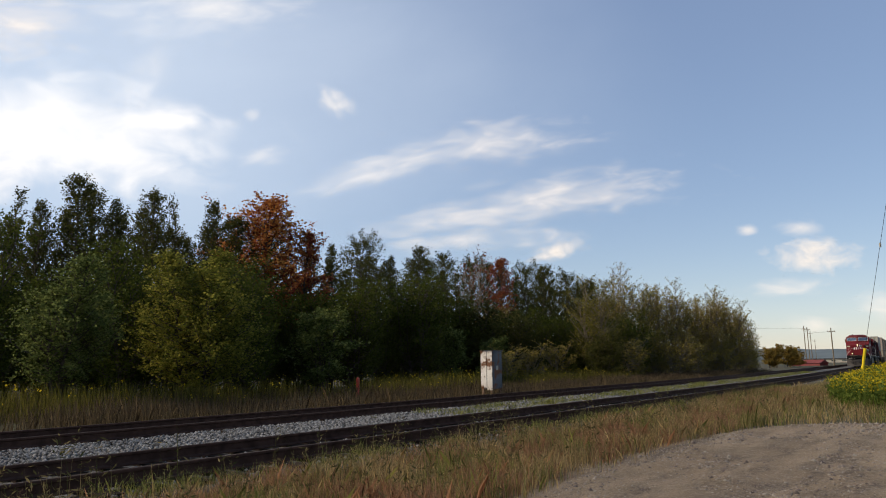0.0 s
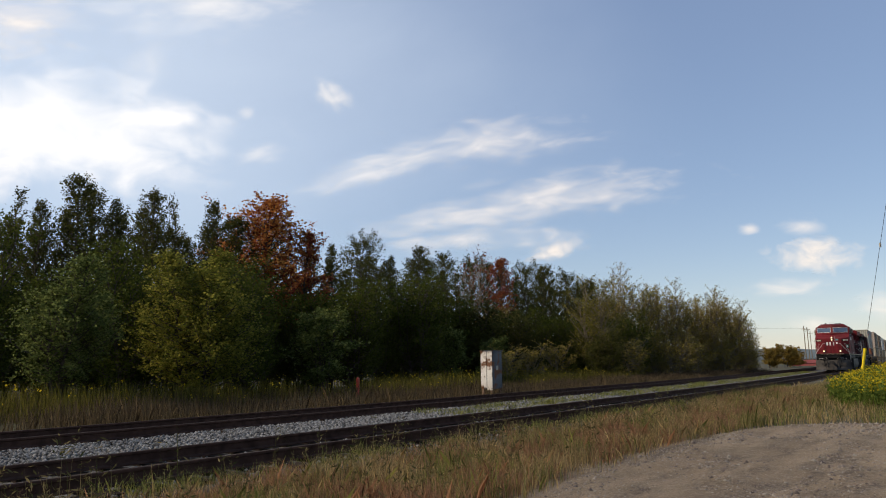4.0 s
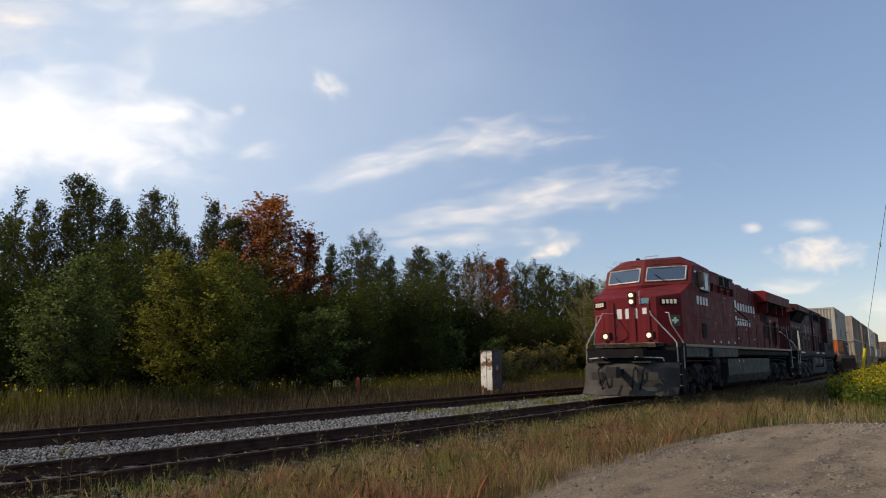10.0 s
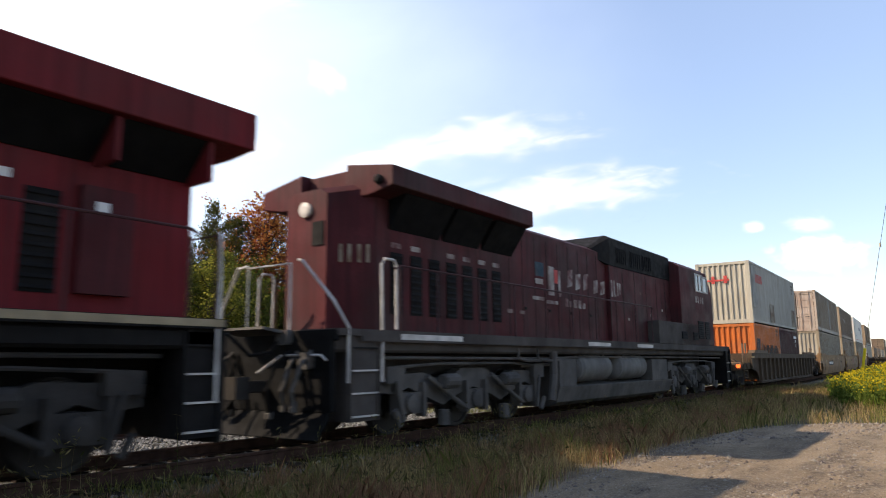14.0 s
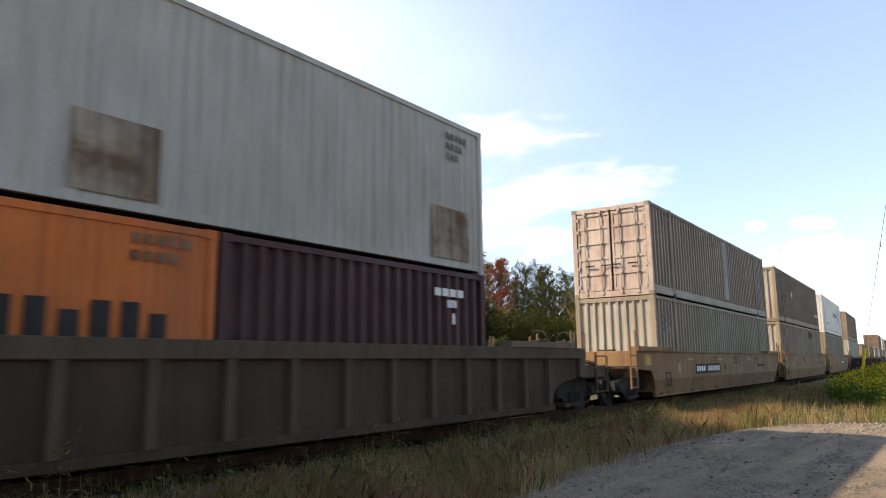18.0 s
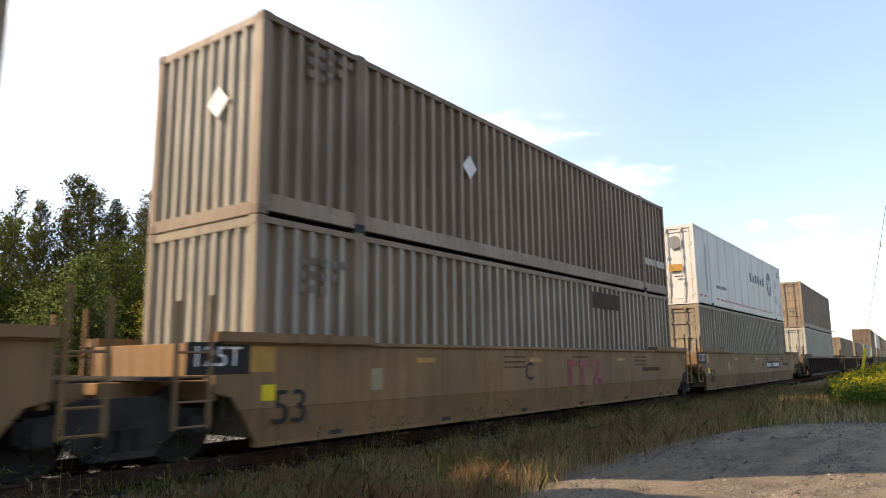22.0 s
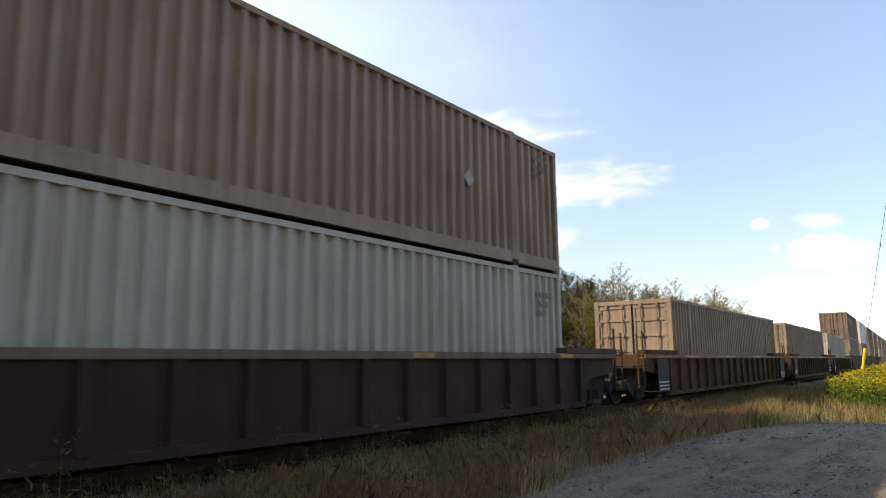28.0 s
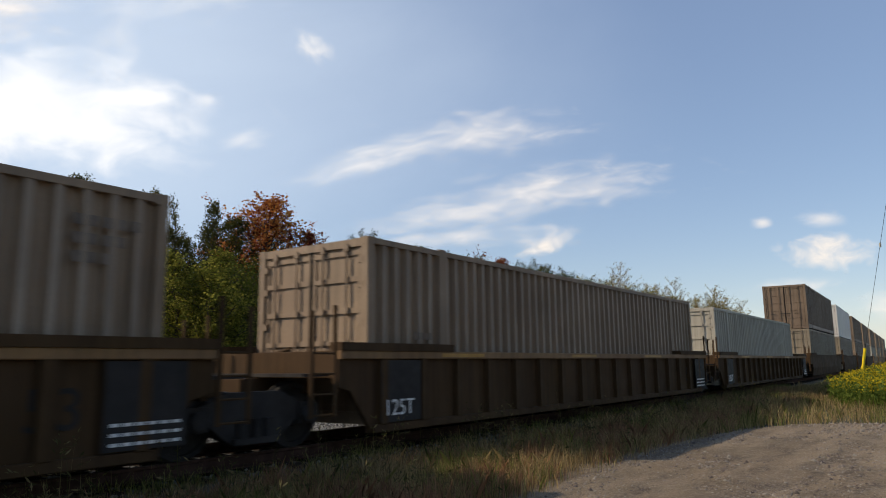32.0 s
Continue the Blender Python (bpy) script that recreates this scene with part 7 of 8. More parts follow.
# first car: dark ribbed well with a pale 40-foot box over an orange and a maroon 20-foot box
car = well_car(23.2, M_WELLDARK, "ribbed", "dark purple-brown ribbed well car carrying three containers", deep=True)
MOVERS.append((car, -2.8, 0.0))
mark(car, "reflector", -9.4, -8.8, -1.56, 1.27, 1.33, M_REFLECT)
# a sunlit red glint at the car's end, emitted by a small disc
part("marker_light", Shape().turn((-10.69, -1.3, 0.94), (-1, 0, 0), [(0, 0.07), (0.03, 0.09), (0.06, 0.05)], 12), M_REDGLINT, car, "small red disc glowing for a sunlit glint")
c = load(container(6.06, 2.59, 2.44, M_ORANGE, "orange 20-foot container with dark lettering blocks", front="corrugated", pitch=0.14, depth=0.012, posts=False), -6.36, 0.262)
part("emblem", Shape().prism_y([(-2.8, 1.1), (-2.3, 1.1), (-1.75, 1.1), (-1.75, 1.3), (-2.05, 1.3), (-1.85, 1.9), (-2.15, 1.9), (-2.32, 1.3), (-2.45, 1.3), (-2.25, 1.9), (-2.5, 1.9)], -1.228, -1.222), M_INKTEAL, c, "dark teal emblem of plain shapes")
bars_row(c, "lettering", -1.2, 2.5, -1.222, 1.2, 1.62, 11, M_INKBLACK, "dark word as plain blocks", True, 0.25)
mark(c, "worn_patch", -1.62, -1.45, -1.222, 1.1, 1.7, M_RUST, "rusty worn streak")
faint_code(c, 1.9, 1.238, 2.3, M_RUST, 2, 0.8)
c = load(container(6.06, 2.59, 2.44, M_MAROON, "dull maroon 20-foot corrugated container", front="corrugated", pitch=0.28, posts=False), -0.24, 0.262)
bars_row(c, "stencil", 1.43, 2.35, -1.222, 2.1, 2.24, 4, M_WHITE, "white code as plain bars", False)
bars_row(c, "stencil", 1.8, 2.1, -1.222, 1.9, 2.04, 3, M_WHITE, "white code as plain bars", False)
bars_row(c, "stencil", 1.95, 2.05, -1.222, 1.6, 1.8, 1, M_WHITE, "white code as plain bars", False)
c = load(box40(M_GREYC, "pale grey 40-foot container with red lettering blocks and rust stains", front="corrugated", pitch=0.22, depth=0.02, end_paint=M_PALE), -3.32, 0.262 + 2.6)
ring = Shape()
for x in (-5.02, -4.62, -4.22, -3.82):
    ring.box(x, x + 0.13, -1.228, -1.222, 1.95, 2.35).box(x + 0.2, x + 0.31, -1.228, -1.222, 1.95, 2.35)
part("emblem", ring, M_INKRED, c, "red word as plain bars")
part("end_emblem", Shape().box(-6.10, -6.09, -0.3, 0.75, 2.0, 2.08).box(-6.10, -6.09, 0.35, 0.5, 1.9, 2.25).box(-6.10, -6.09, -0.2, -0.05, 1.9, 2.25), M_INKRED, c)
mark(c, "worn_patch", -1.9, -0.85, -1.222, 0.2, 1.1, M_PATCH, "square worn patch with rust")
mark(c, "worn_patch", 4.45, 5.6, -1.222, 0.2, 1.15, M_PATCH, "square worn patch with rust")
mark(c, "soot_patch", -5.8, -4.75, -1.222, 0.75, 2.7, M_SOOT, "grey sooty patch")
faint_code(c, 4.9, 1.238, 2.5, M_FAINT, 3, 0.7)

# three-unit ochre car
u1 = well_car(20.8, M_WELLTAN, "smooth", "ochre smooth-sided well car unit carrying two stacked containers", ("truck", "joint"))
u2 = well_car(19.28, M_WELLTAN, "smooth", "ochre smooth-sided middle well car unit with wine-red lettering blocks", ("", "joint"))
u3 = well_car(20.8, M_WELLTAN, "smooth", "ochre smooth-sided well car unit carrying a white container", ("", "truck"))
for u, s in ((u1, 19.31), (u2, 39.36), (u3, 59.4)):
    MOVERS.append((u, s, 0.0))
for u, x in ((u1, -7.28), (u2, -7.87), (u3, -8.54)):
    lettered(u, "53", x, 0.42, 0.62, -1.48, M_INKBLACK)
    for k in (-4.9, -1.2, 3.3):
        mark(u, "reflector", k, k + 0.5, -1.48, 1.18, 1.26, M_REFLECT)
    for k in (-2.2, 0.8, 4.5):
        small_data(u, k, 1.26, -1.48, M_WELLRUST)
    mark(u, "worn_patch", -6.0, -5.75, -1.48, 0.78, 1.1, M_STRIPE)
    mark(u, "worn_patch", 5.0, 6.4, -1.48, 0.9, 1.0, M_WELLRUST)
part("brake_drum", Shape().turn((8.1, -0.5, 1.95), (1, 0, 0), [(0, 0.1), (0.03, 0.17), (1.3, 0.17), (1.34, 0.1)], 16), M_WELLTAN, u3, "tan brake drum on the end platform", 0, True)
for x in (8.35, 9.15):
    part("drum_bracket", Shape().box(x - 0.04, x + 0.04, -0.6, -0.4, 1.06, 1.8), M_WELLTAN, u3)
part("end_post", Shape().prism_y([(9.42, 1.06), (9.72, 1.06), (9.68, 2.2), (9.56, 2.25), (9.5, 1.9)], -0.62, -0.42), M_WELLTAN, u3, "bent tan end post")
reporting_plate(u1, -4.13, -1.04, 0.74, 1.06)
reporting_plate(u3, 1.03, 4.1, 0.78, 1.10)
lettered(u1, "A", -0.5, 0.86, 0.3, -1.48, M_INKBLACK)
lettered(u2, "C", -1.4, 0.82, 0.5, -1.48, M_INKBLACK)
lettered(u3, "B", 0.3, 0.84, 0.34, -1.48, M_INKBLACK)
s = Shape()
for x in (0.5, 1.12):
    s.box(x, x + 0.55, -1.486, -1.48, 1.06, 1.22).box(x + 0.02, x + 0.2, -1.486, -1.48, 0.64, 1.06)
s.prism_y([(1.75, 0.64), (1.95, 0.64), (2.35, 1.22), (2.15, 1.22)], -1.486, -1.48).box(1.75, 2.0, -1.487, -1.481, 1.08, 1.22).box(2.1, 2.35, -1.487, -1.481, 0.64, 0.78)
part("emblem", s, M_INKWINE, u2, "wine-red emblem of plain strokes")
for u, h in ((u2, 9.64), (u3, 10.4)):
    black_plate(u, -h + 0.5, -h + 1.4, 1.06, 1.44, "125T")
    mark(u, "reflector", -h + 1.42, -h + 1.8, -1.48, 1.08, 1.4, M_REFLECT)
    mark(u, "worn_patch", -h + 1.6, -h + 1.82, -1.48, 0.72, 0.92, M_YELLOW)
mark(u1, "reflector", -8.9, -8.4, -1.48, 1.05, 1.35, M_REFLECT)
# upper box's doors paler than its sides: sun on the end put into paint
a, b = box53(M_TAN, "tan corrugated 53-foot container in the well", front="corrugated"), box53(M_TANPINK, "faded brown 53-foot container, doors coloured as sunlit, stacked on another", end_paint=M_DOORLIT)
lower_upper(20.1, a, b)
faint_code(a, -7.4, 1.295, 2.2), faint_code(b, -6.9, 1.295, 2.5, rows=2, width=0.7)
diamond(a, -2.0, -1.285, 0.5, 0.2, M_PALE)
mark(b, "worn_patch", 0.45, 1.05, -1.285, 0.4, 2.75, M_SOOT, "pale grey worn strip")
diamond(b, 4.4, -1.285, 1.75, 0.2, M_TAN)
a, b = box53(M_TANPINK, "faded brown 53-foot container in the well", front="corrugated", end_paint=M_TAN), box53(M_BROWN, "brown 53-foot container with white placards stacked on another", front="corrugated", end_paint=M_TANPINK)
lower_upper(39.38, a, b)
diamond(b, -3.0, -1.285, 1.75, 0.24, M_WHITE)
part("placard", Shape().add([(-8.09, -0.6, 1.75), (-8.09, -0.35, 1.5), (-8.09, -0.1, 1.75), (-8.09, -0.35, 2.0)], [(0, 1, 2, 3)]).add([(-8.08, -0.6, 1.75), (-8.08, -0.35, 1.5), (-8.08, -0.1, 1.75), (-8.08, -0.35, 2.0)], [(3, 2, 1, 0)]), M_WHITE, b)
faint_code(a, -7.3, 1.295, 2.3), faint_code(b, -7.2, 1.295, 2.6)
mark(b, "stripe", 6.2, 7.05, -1.29, 0.85, 1.05, M_PALE), mark(b, "stripe", 7.2, 7.9, -1.29, 0.85, 1.05, M_PALE)
mark(a, "dark_notice", 2.4, 4.1, -1.284, 2.25, 2.65, M_WELLDARK, "dull dark notice")
diamond(a, 3.2, -1.285, 0.5, 0.2, M_TAN)
a, b = box53(M_TAN, "tan corrugated 53-foot container in the well"), box53(M_VAN, "smooth white 53-foot container with blue lettering blocks and red marker strips", style="sheet")
lower_upper(58.72, a, b)
faint_code(a, -5.4, 1.295, 1.3, rows=3, width=0.5)
bars_row(b, "lettering", 0.63, 3.9, -1.286, 1.55, 1.95, 6, M_INKBLUE, "dark blue word as plain blocks", True, 0.24)
bars_row(b, "small_lettering", -5.35, -3.85, -1.286, 0.75, 0.87, 12, M_INKGREY, "small grey line as plain bars", False, 0.3)
disc = part("emblem", Shape().prism_y([(4.9 + 0.53 * math.cos(k * math.pi / 16), 1.75 + 0.6 * math.sin(k * math.pi / 16)) for k in range(32)], -1.291, -1.285), M_INKBLUE, b, "round blue emblem of plain shapes")
for ring in ([(4.62, 1.98), (4.8, 1.98), (4.92, 1.45), (4.86, 1.36)], [(5.02, 1.98), (5.2, 1.98), (4.96, 1.36), (4.94, 1.45)], [(4.45, 1.86), (4.66, 1.86), (4.69, 1.8), (4.47, 1.8)], [(5.16, 1.86), (5.35, 1.86), (5.33, 1.8), (5.13, 1.8)],
             [(4.5, 1.72), (4.7, 1.72), (4.73, 1.66), (4.53, 1.66)], [(5.1, 1.72), (5.31, 1.72), (5.28, 1.66), (5.08, 1.66)]):
    part("emblem_wedge", Shape().prism_y(ring, -1.296, -1.291), M_VAN, disc, "pale wedge on the emblem")
for i in range(26):
    x = -7.8 + 0.6 * i
    if not any(abs(x + 0.2 - p) < 0.55 for p in (-6.1, 6.1)):
        mark(b, "marker_strip", x, x + 0.3, -1.296, 0.30, 0.36, M_INKRED, "red reflective strip")
for z in (1.87, 1.07):
    s = Shape()
    for k in range(4):
        p, q = [(6.5 + 0.24 * math.cos(u * math.pi / 2), z + 0.24 * math.sin(u * math.pi / 2)) for u in (k, k + 1)]
        s.prism_y([p, q, (6.5 + (q[0] - 6.5) * 0.8, z + (q[1] - z) * 0.8), (6.5 + (p[0] - 6.5) * 0.8, z + (p[1] - z) * 0.8)], -1.292, -1.285)
    part("placard_holder", s, M_INKGREY, b, "grey diamond-shaped holder")
bars_row(b, "stencil", 7.05, 7.75, -1.286, 2.5, 2.6, 6, M_INKGREY, "code as plain bars", False)
bars_row(b, "stencil", 7.0, 7.8, -1.286, 2.32, 2.42, 7, M_INKGREY, "code as plain bars", False)
lettered(b, "53", 7.3, 0.72, 0.3, -1.286, M_INKGREY)
mark(b, "rub_mark", -6.7, -6.6, -1.286, 0.5, 2.3, M_SOOT, "grey rub mark")
part("end_emblem", Shape().turn((-8.088, -0.6, 2.25), (-1, 0, 0), [(0, 0.24), (0.004, 0.24)], 18), M_INKGREY, b)
bars_row(b, "roof_code", 0, 0.1, -1.286, 2.7, 2.72, 1, M_INKGREY, "")
part("end_patch", Shape().box(-8.096, -8.088, -0.85, -0.35, 1.2, 1.45), M_REFLECT, b)

# second dark ribbed well
car = well_car(23.2, M_WELLBLACK, "ribbed", "dark brown ribbed well car carrying two stacked containers")
MOVERS.append((car, 82.0, 0.0))
mark(car, "reflector", 2.65, 3.2, -1.56, 1.26, 1.34, M_REFLECT), mark(car, "reflector", 7.7, 8.3, -1.56, 1.26, 1.34, M_REFLECT)
a, b = box53(M_PALE, "pale grey 53-foot container in the well"), box53(M_OCHRE, "ochre-brown 53-foot container stacked on a pale one")
lower_upper(82.26, a, b)
diamond(b, 4.44, -1.285, 1.53, 0.17, M_PALE), diamond(a, 2.2, -1.285, 0.5, 0.2, M_TAN)
faint_code(a, 6.9, 1.295, 2.3, width=0.8), faint_code(b, 7.0, 1.295, 2.5, width=0.7)

# three-unit worn ochre ribbed car with single loads
w1 = well_car(21.7, M_WELLRUST, "ribbed", "worn ochre ribbed well car unit carrying one container", ("truck", "joint"))
w2 = well_car(19.35, M_WELLRUST, "ribbed", "worn ochre ribbed middle well car unit carrying one container", ("", "joint"))
w3 = well_car(21.45, M_WELLRUST, "ribbed", "worn ochre ribbed well car unit carrying one container", ("", "truck"))
for u, s, h in ((w1, 104.75, 10.85), (w2, 125.5, 9.68), (w3, 145.8, 10.7)):
    MOVERS.append((u, s, 0.0))
    for k in (-h + 1.72, h - 2.25):
        p = black_plate(u, k, k + 0.95, 0.30, 1.22, "125T" if k < 0 and u is not w1 else "", -1.575)
        if k > 0 or u is w1:
            small_data(p, k + 0.08, 0.55, -1.579, M_WHITE)
    lettered(u, "53", h - 3.0, 0.55, 0.6, -1.482, M_INKBLACK)
    for k in (-6.4, -1.5, 3.0):
        mark(u, "reflector", k, k + 1.3, -1.56, 1.27, 1.33, M_REFLECT)
a = load(box53(M_OCHRE, "brown-tan 53-foot container alone in its well"), 106.05, 0.262)
faint_code(a, -6.9, 1.295, 1.3, width=0.5), diamond(a, 2.1, -1.285, 0.55, 0.2, M_TANPINK), mark(a, "bare_patch", -4.4, -4.0, -1.29, 0.25, 0.4, M_PALE)
faint_code(a, 7.0, 1.295, 2.4, width=0.8)
a = load(box53(M_OCHRE, "brown-tan 53-foot container alone in its well"), 125.6, 0.262)
faint_code(a, -6.9, 1.295, 1.3, width=0.5)
load(box53(M_PALE, "pale grey 53-foot container alone in its well"), 144.75, 0.262)

# cars further back
REST = [(168.3, 22.8, 2, M_WELLRUST, "smooth", M_TAN, M_BROWN), (190.2, 20.2, 0, M_WELLRUST, "smooth", M_TAN, M_VAN), (210.0, 19.3, 1, M_WELLRUST, "smooth", M_TANPINK, M_BROWN), (230.2, 21.0, 3, M_WELLRUST, "smooth", M_TAN, M_OCHRE),
        (252.0, 22.0, 0, M_WELLTAN, "smooth", M_PALE, M_OCHRE), (272.7, 19.3, 1, M_WELLTAN, "smooth", M_TAN, M_OCHRE), (293.2, 21.6, 3, M_WELLTAN, "smooth", M_TAN, M_TANPINK), (315.6, 22.8, 2, M_WELLDARK, "ribbed", M_BROWN, M_TAN)]
for s, length, where, paint, kind, low, high in REST:
    u = well_car(length, paint, kind, "well car unit further back carrying two stacked containers", ("truck" if where in (0, 2) else "", "truck" if where in (2, 3) else "joint"))
    MOVERS.append((u, s, 0.0))
    a = box53(low, "53-foot corrugated container in a well further back")
    b = box53(high, "smooth white 53-foot container further back" if high is M_VAN else "brown 53-foot container stacked further back", style="sheet" if high is M_VAN else "corrugated")
    lower_upper(s + (-0.6, 0.4, 0.0, -0.3)[where], a, b)


# ---- things beside the track ----
def signal_cabinet():
    t = thing("equipment_box", "tall rusty white-painted metal equipment box on legs beyond the tracks", "cabinet")
    white = mat("flaking_white_paint", (0.72, 0.68, 0.60), 0.7, 0, 0.1, 3, 30, 0.1, (0.25, 0.14, 0.09), 0.5, 1.6, rust=0.78)
    # dark grey on door and sides stands for their shade, white on the lit end
    grey = mat("shaded_flaking_paint", (0.10, 0.11, 0.12), 0.7, 0, 0.2, 3, 30, 0.1, (0.16, 0.16, 0.16), 0.5, 1.2, rust=0.72)
    part("body", Shape().box(0.02, 0.88, 0.02, 0.6, 0.36, 2.06), grey, t, "rusted sides painted dark as shaded", 0.01)
    part("end_plate", Shape().box(0.0, 0.018, 0.0, 0.28, 0.30, 2.10).box(0.0, 0.018, 0.31, 0.62, 0.42, 2.06), white, t, "flaking white end plates with rust")
    part("roof_plate", Shape().box(-0.02, 0.92, -0.02, 0.64, 2.062, 2.10), grey, t)
    part("door", Shape().box(0.1, 0.8, 0.0, 0.018, 0.36, 1.98), grey, t)
    part("notice", Shape().box(0.34, 0.52, -0.006, -0.001, 1.2, 1.4), M_PALE, t, "small pale notice")
    for x in (0.04, 0.78):
        for y in (0.04, 0.5):
            part("leg", Shape().box(x, x + 0.08, y, y + 0.08, 0.0, 0.36), M_RUST, t)
    part("footing", Shape().box(-0.1, 1.0, -0.1, 0.7, -0.12, 0.0, 0.02), M_PALE, t)
    t.matrix_basis = Matrix.Translation((27.2, 17.55, -0.36))


signal_cabinet()


def marker_post(x, y):
    t = thing("marker_post", "short red-painted marker post in the weeds", "post")
    red = mat("faded_red_post", (0.42, 0.055, 0.03), 0.6)
    part("post", Shape().box(-0.06, 0.06, -0.05, 0.05, 0, 1.05), red, t, "", 0.01)
    part("cap", Shape().prism_x([(-0.055, 1.05), (0.055, 1.05), (0.0, 1.12)], -0.06, 0.06), red, t)
    t.matrix_basis = pose(x, y, -0.5, 0, 2, 12)


marker_post(22.2, 21.2)


def guy_wire():
    t = thing("guy_wire", "steel guy wire with a yellow plastic guard at its foot", "guy wire")
    foot, knee, top = Vector((44.70, 5.00, -0.45)), Vector((44.77, 4.58, 1.73)), Vector((44.98, 2.1, 13.0))
    part("wire", Shape().tube([foot, knee, top], 0.012, 5), M_UNDER, t)
    part("guard", Shape().tube([foot.lerp(knee, 0.25), knee], 0.075, 8), M_YELLOW, t, "bright yellow plastic guard", 0, True)
    for u in (0.50,):
        p = knee.lerp(top, u)
        part("insulator", Shape().tube([p - Vector((0, 0, 0.12)), p + Vector((0, 0, 0.12))], 0.05, 8), M_PALE, t)


guy_wire()


def utility_pole(x, y, h, label):
    t = thing("utility_pole", label, "utility pole", "utility poles")
    part("pole", Shape().tube([(0, 0, 0), (0, 0, h)], 0.15, 8, 0.10), M_PALEBARK, t)
    part("crossarm", Shape().box(-0.1, 0.1, -0.8, 0.8, h - 0.9, h - 0.8), M_PALEBARK, t)
    for k in (-0.75, -0.3, 0.3, 0.75):
        part("insulator", Shape().turn((0, k, h - 0.8), (0, 0, 1), [(0, 0.05), (0.1, 0.07), (0.18, 0.04)], 8), M_PALE, t)
    t.matrix_basis = Matrix.Translation((x, y, ground_height(x, y)))
    return Vector((x, y, ground_height(x, y) + h))


def far_line():
    poles = [(176.3, 24.2, 8.5), (232.7, 39.1, 11.6), (254.6, 41.8, 12.2), (296, 47.7, 12.3), (415, 65, 12)]
    heads = [utility_pole(x, y, h, "distant grey wooden utility pole with crossarm") for x, y, h in poles]
    heads.append(Vector((180, 75, 13)))
    for i, (p, q) in enumerate(((heads[1], heads[0]), (heads[2], heads[1]), (heads[3], heads[2]), (heads[4], heads[3]), (heads[1], heads[5]))):
        w = thing("overhead_wires", "thin sagging overhead wires between distant poles", "wires", "overhead wires")
        for k in (-0.75, 0.3, 0.75):
            a, b = p + Vector((0, k, -0.6)), q + Vector((0, k, -0.6))
            part("wire", Shape().tube([a.lerp(b, u) - Vector((0, 0, 3.2 * u * (1 - u))) for u in (0, 0.2, 0.4, 0.6, 0.8, 1)], 0.009, 4), M_UNDER, w)


far_line()


def far_buildings():
    shed = thing("barn", "low distant red building with a pitched roof", "building")
    red = mat("red_barn_paint", (0.20, 0.05, 0.045), 0.85)
    part("wall", Shape().box(-4, 4, -2.5, 2.5, 0, 0.7), red, shed)
    part("roof", Shape().prism_x([(-2.7, 0.7), (2.7, 0.7), (0, 1.6)], -4.2, 4.2), red, shed, "red pitched roof")
    shed.matrix_basis = pose(214, 35.5, ground_height(214, 35.5), 0, 0, 75)
    for x, y, w, h, lab in ((420, 60, 22, 1.7, "long distant white building"), (330, 9.5, 16, 6.5, "distant pale building beyond the train"), (400, 2, 24, 8, "distant grey building beyond the train"), (470, -14, 30, 7, "distant flat-roofed pale building")):
        t = thing("warehouse", lab, "building", "distant buildings")
        part("wall", Shape().box(-6, 6, -w / 2, w / 2, 0, h), M_PALE, t)
        part("roof", Shape().box(-6.3, 6.3, -w / 2 - 0.3, w / 2 + 0.3, h, h + 0.4), M_UNDER, t)
        for k in range(int(w / 5)):
            part("window", Shape().box(-6.06, -6.0, -w / 2 + 2 + 5 * k, -w / 2 + 4 + 5 * k, h * 0.4, h * 0.7), M_GLASS, t)
        t.matrix_basis = Matrix.Translation((x, y, ground_height(x, y)))


far_buildings()


def hills():
    """Low wooded ridges at the horizon."""
    haze = mat("hazy_wooded_hills", (0.10, 0.125, 0.13), 1.0, 0, 0.2, 0.01, 0.05, 0)
    for k, (r, h, seed) in enumerate(((900, 20, 1.0), (1500, 34, 7.0))):
        v, f = [], []
        n = 240
        for i in range(n):
            a = 2 * math.pi * i / n
            top = h * (0.62 + 0.5 * noise.noise((math.cos(a) * 6, math.sin(a) * 6, seed))) + 1.5 * noise.noise((i * 0.9, seed, 0))
            for d, z in ((0, -3), (60, top * 0.7), (140, top), (320, -3)):
                v.append(((r + d) * math.cos(a), (r + d) * math.sin(a), z))
        for i in range(n):
            q = (i + 1) % n
            for j in range(3):
                f.append((i * 4 + j, q * 4 + j, q * 4 + j + 1, i * 4 + j + 1))
        ob = new("backdrop_hills", bulk("backdrop_hills", v, f, haze))
        tagged(ob, "low hazy wooded hills at the horizon", "hills", kind="structure")


hills()


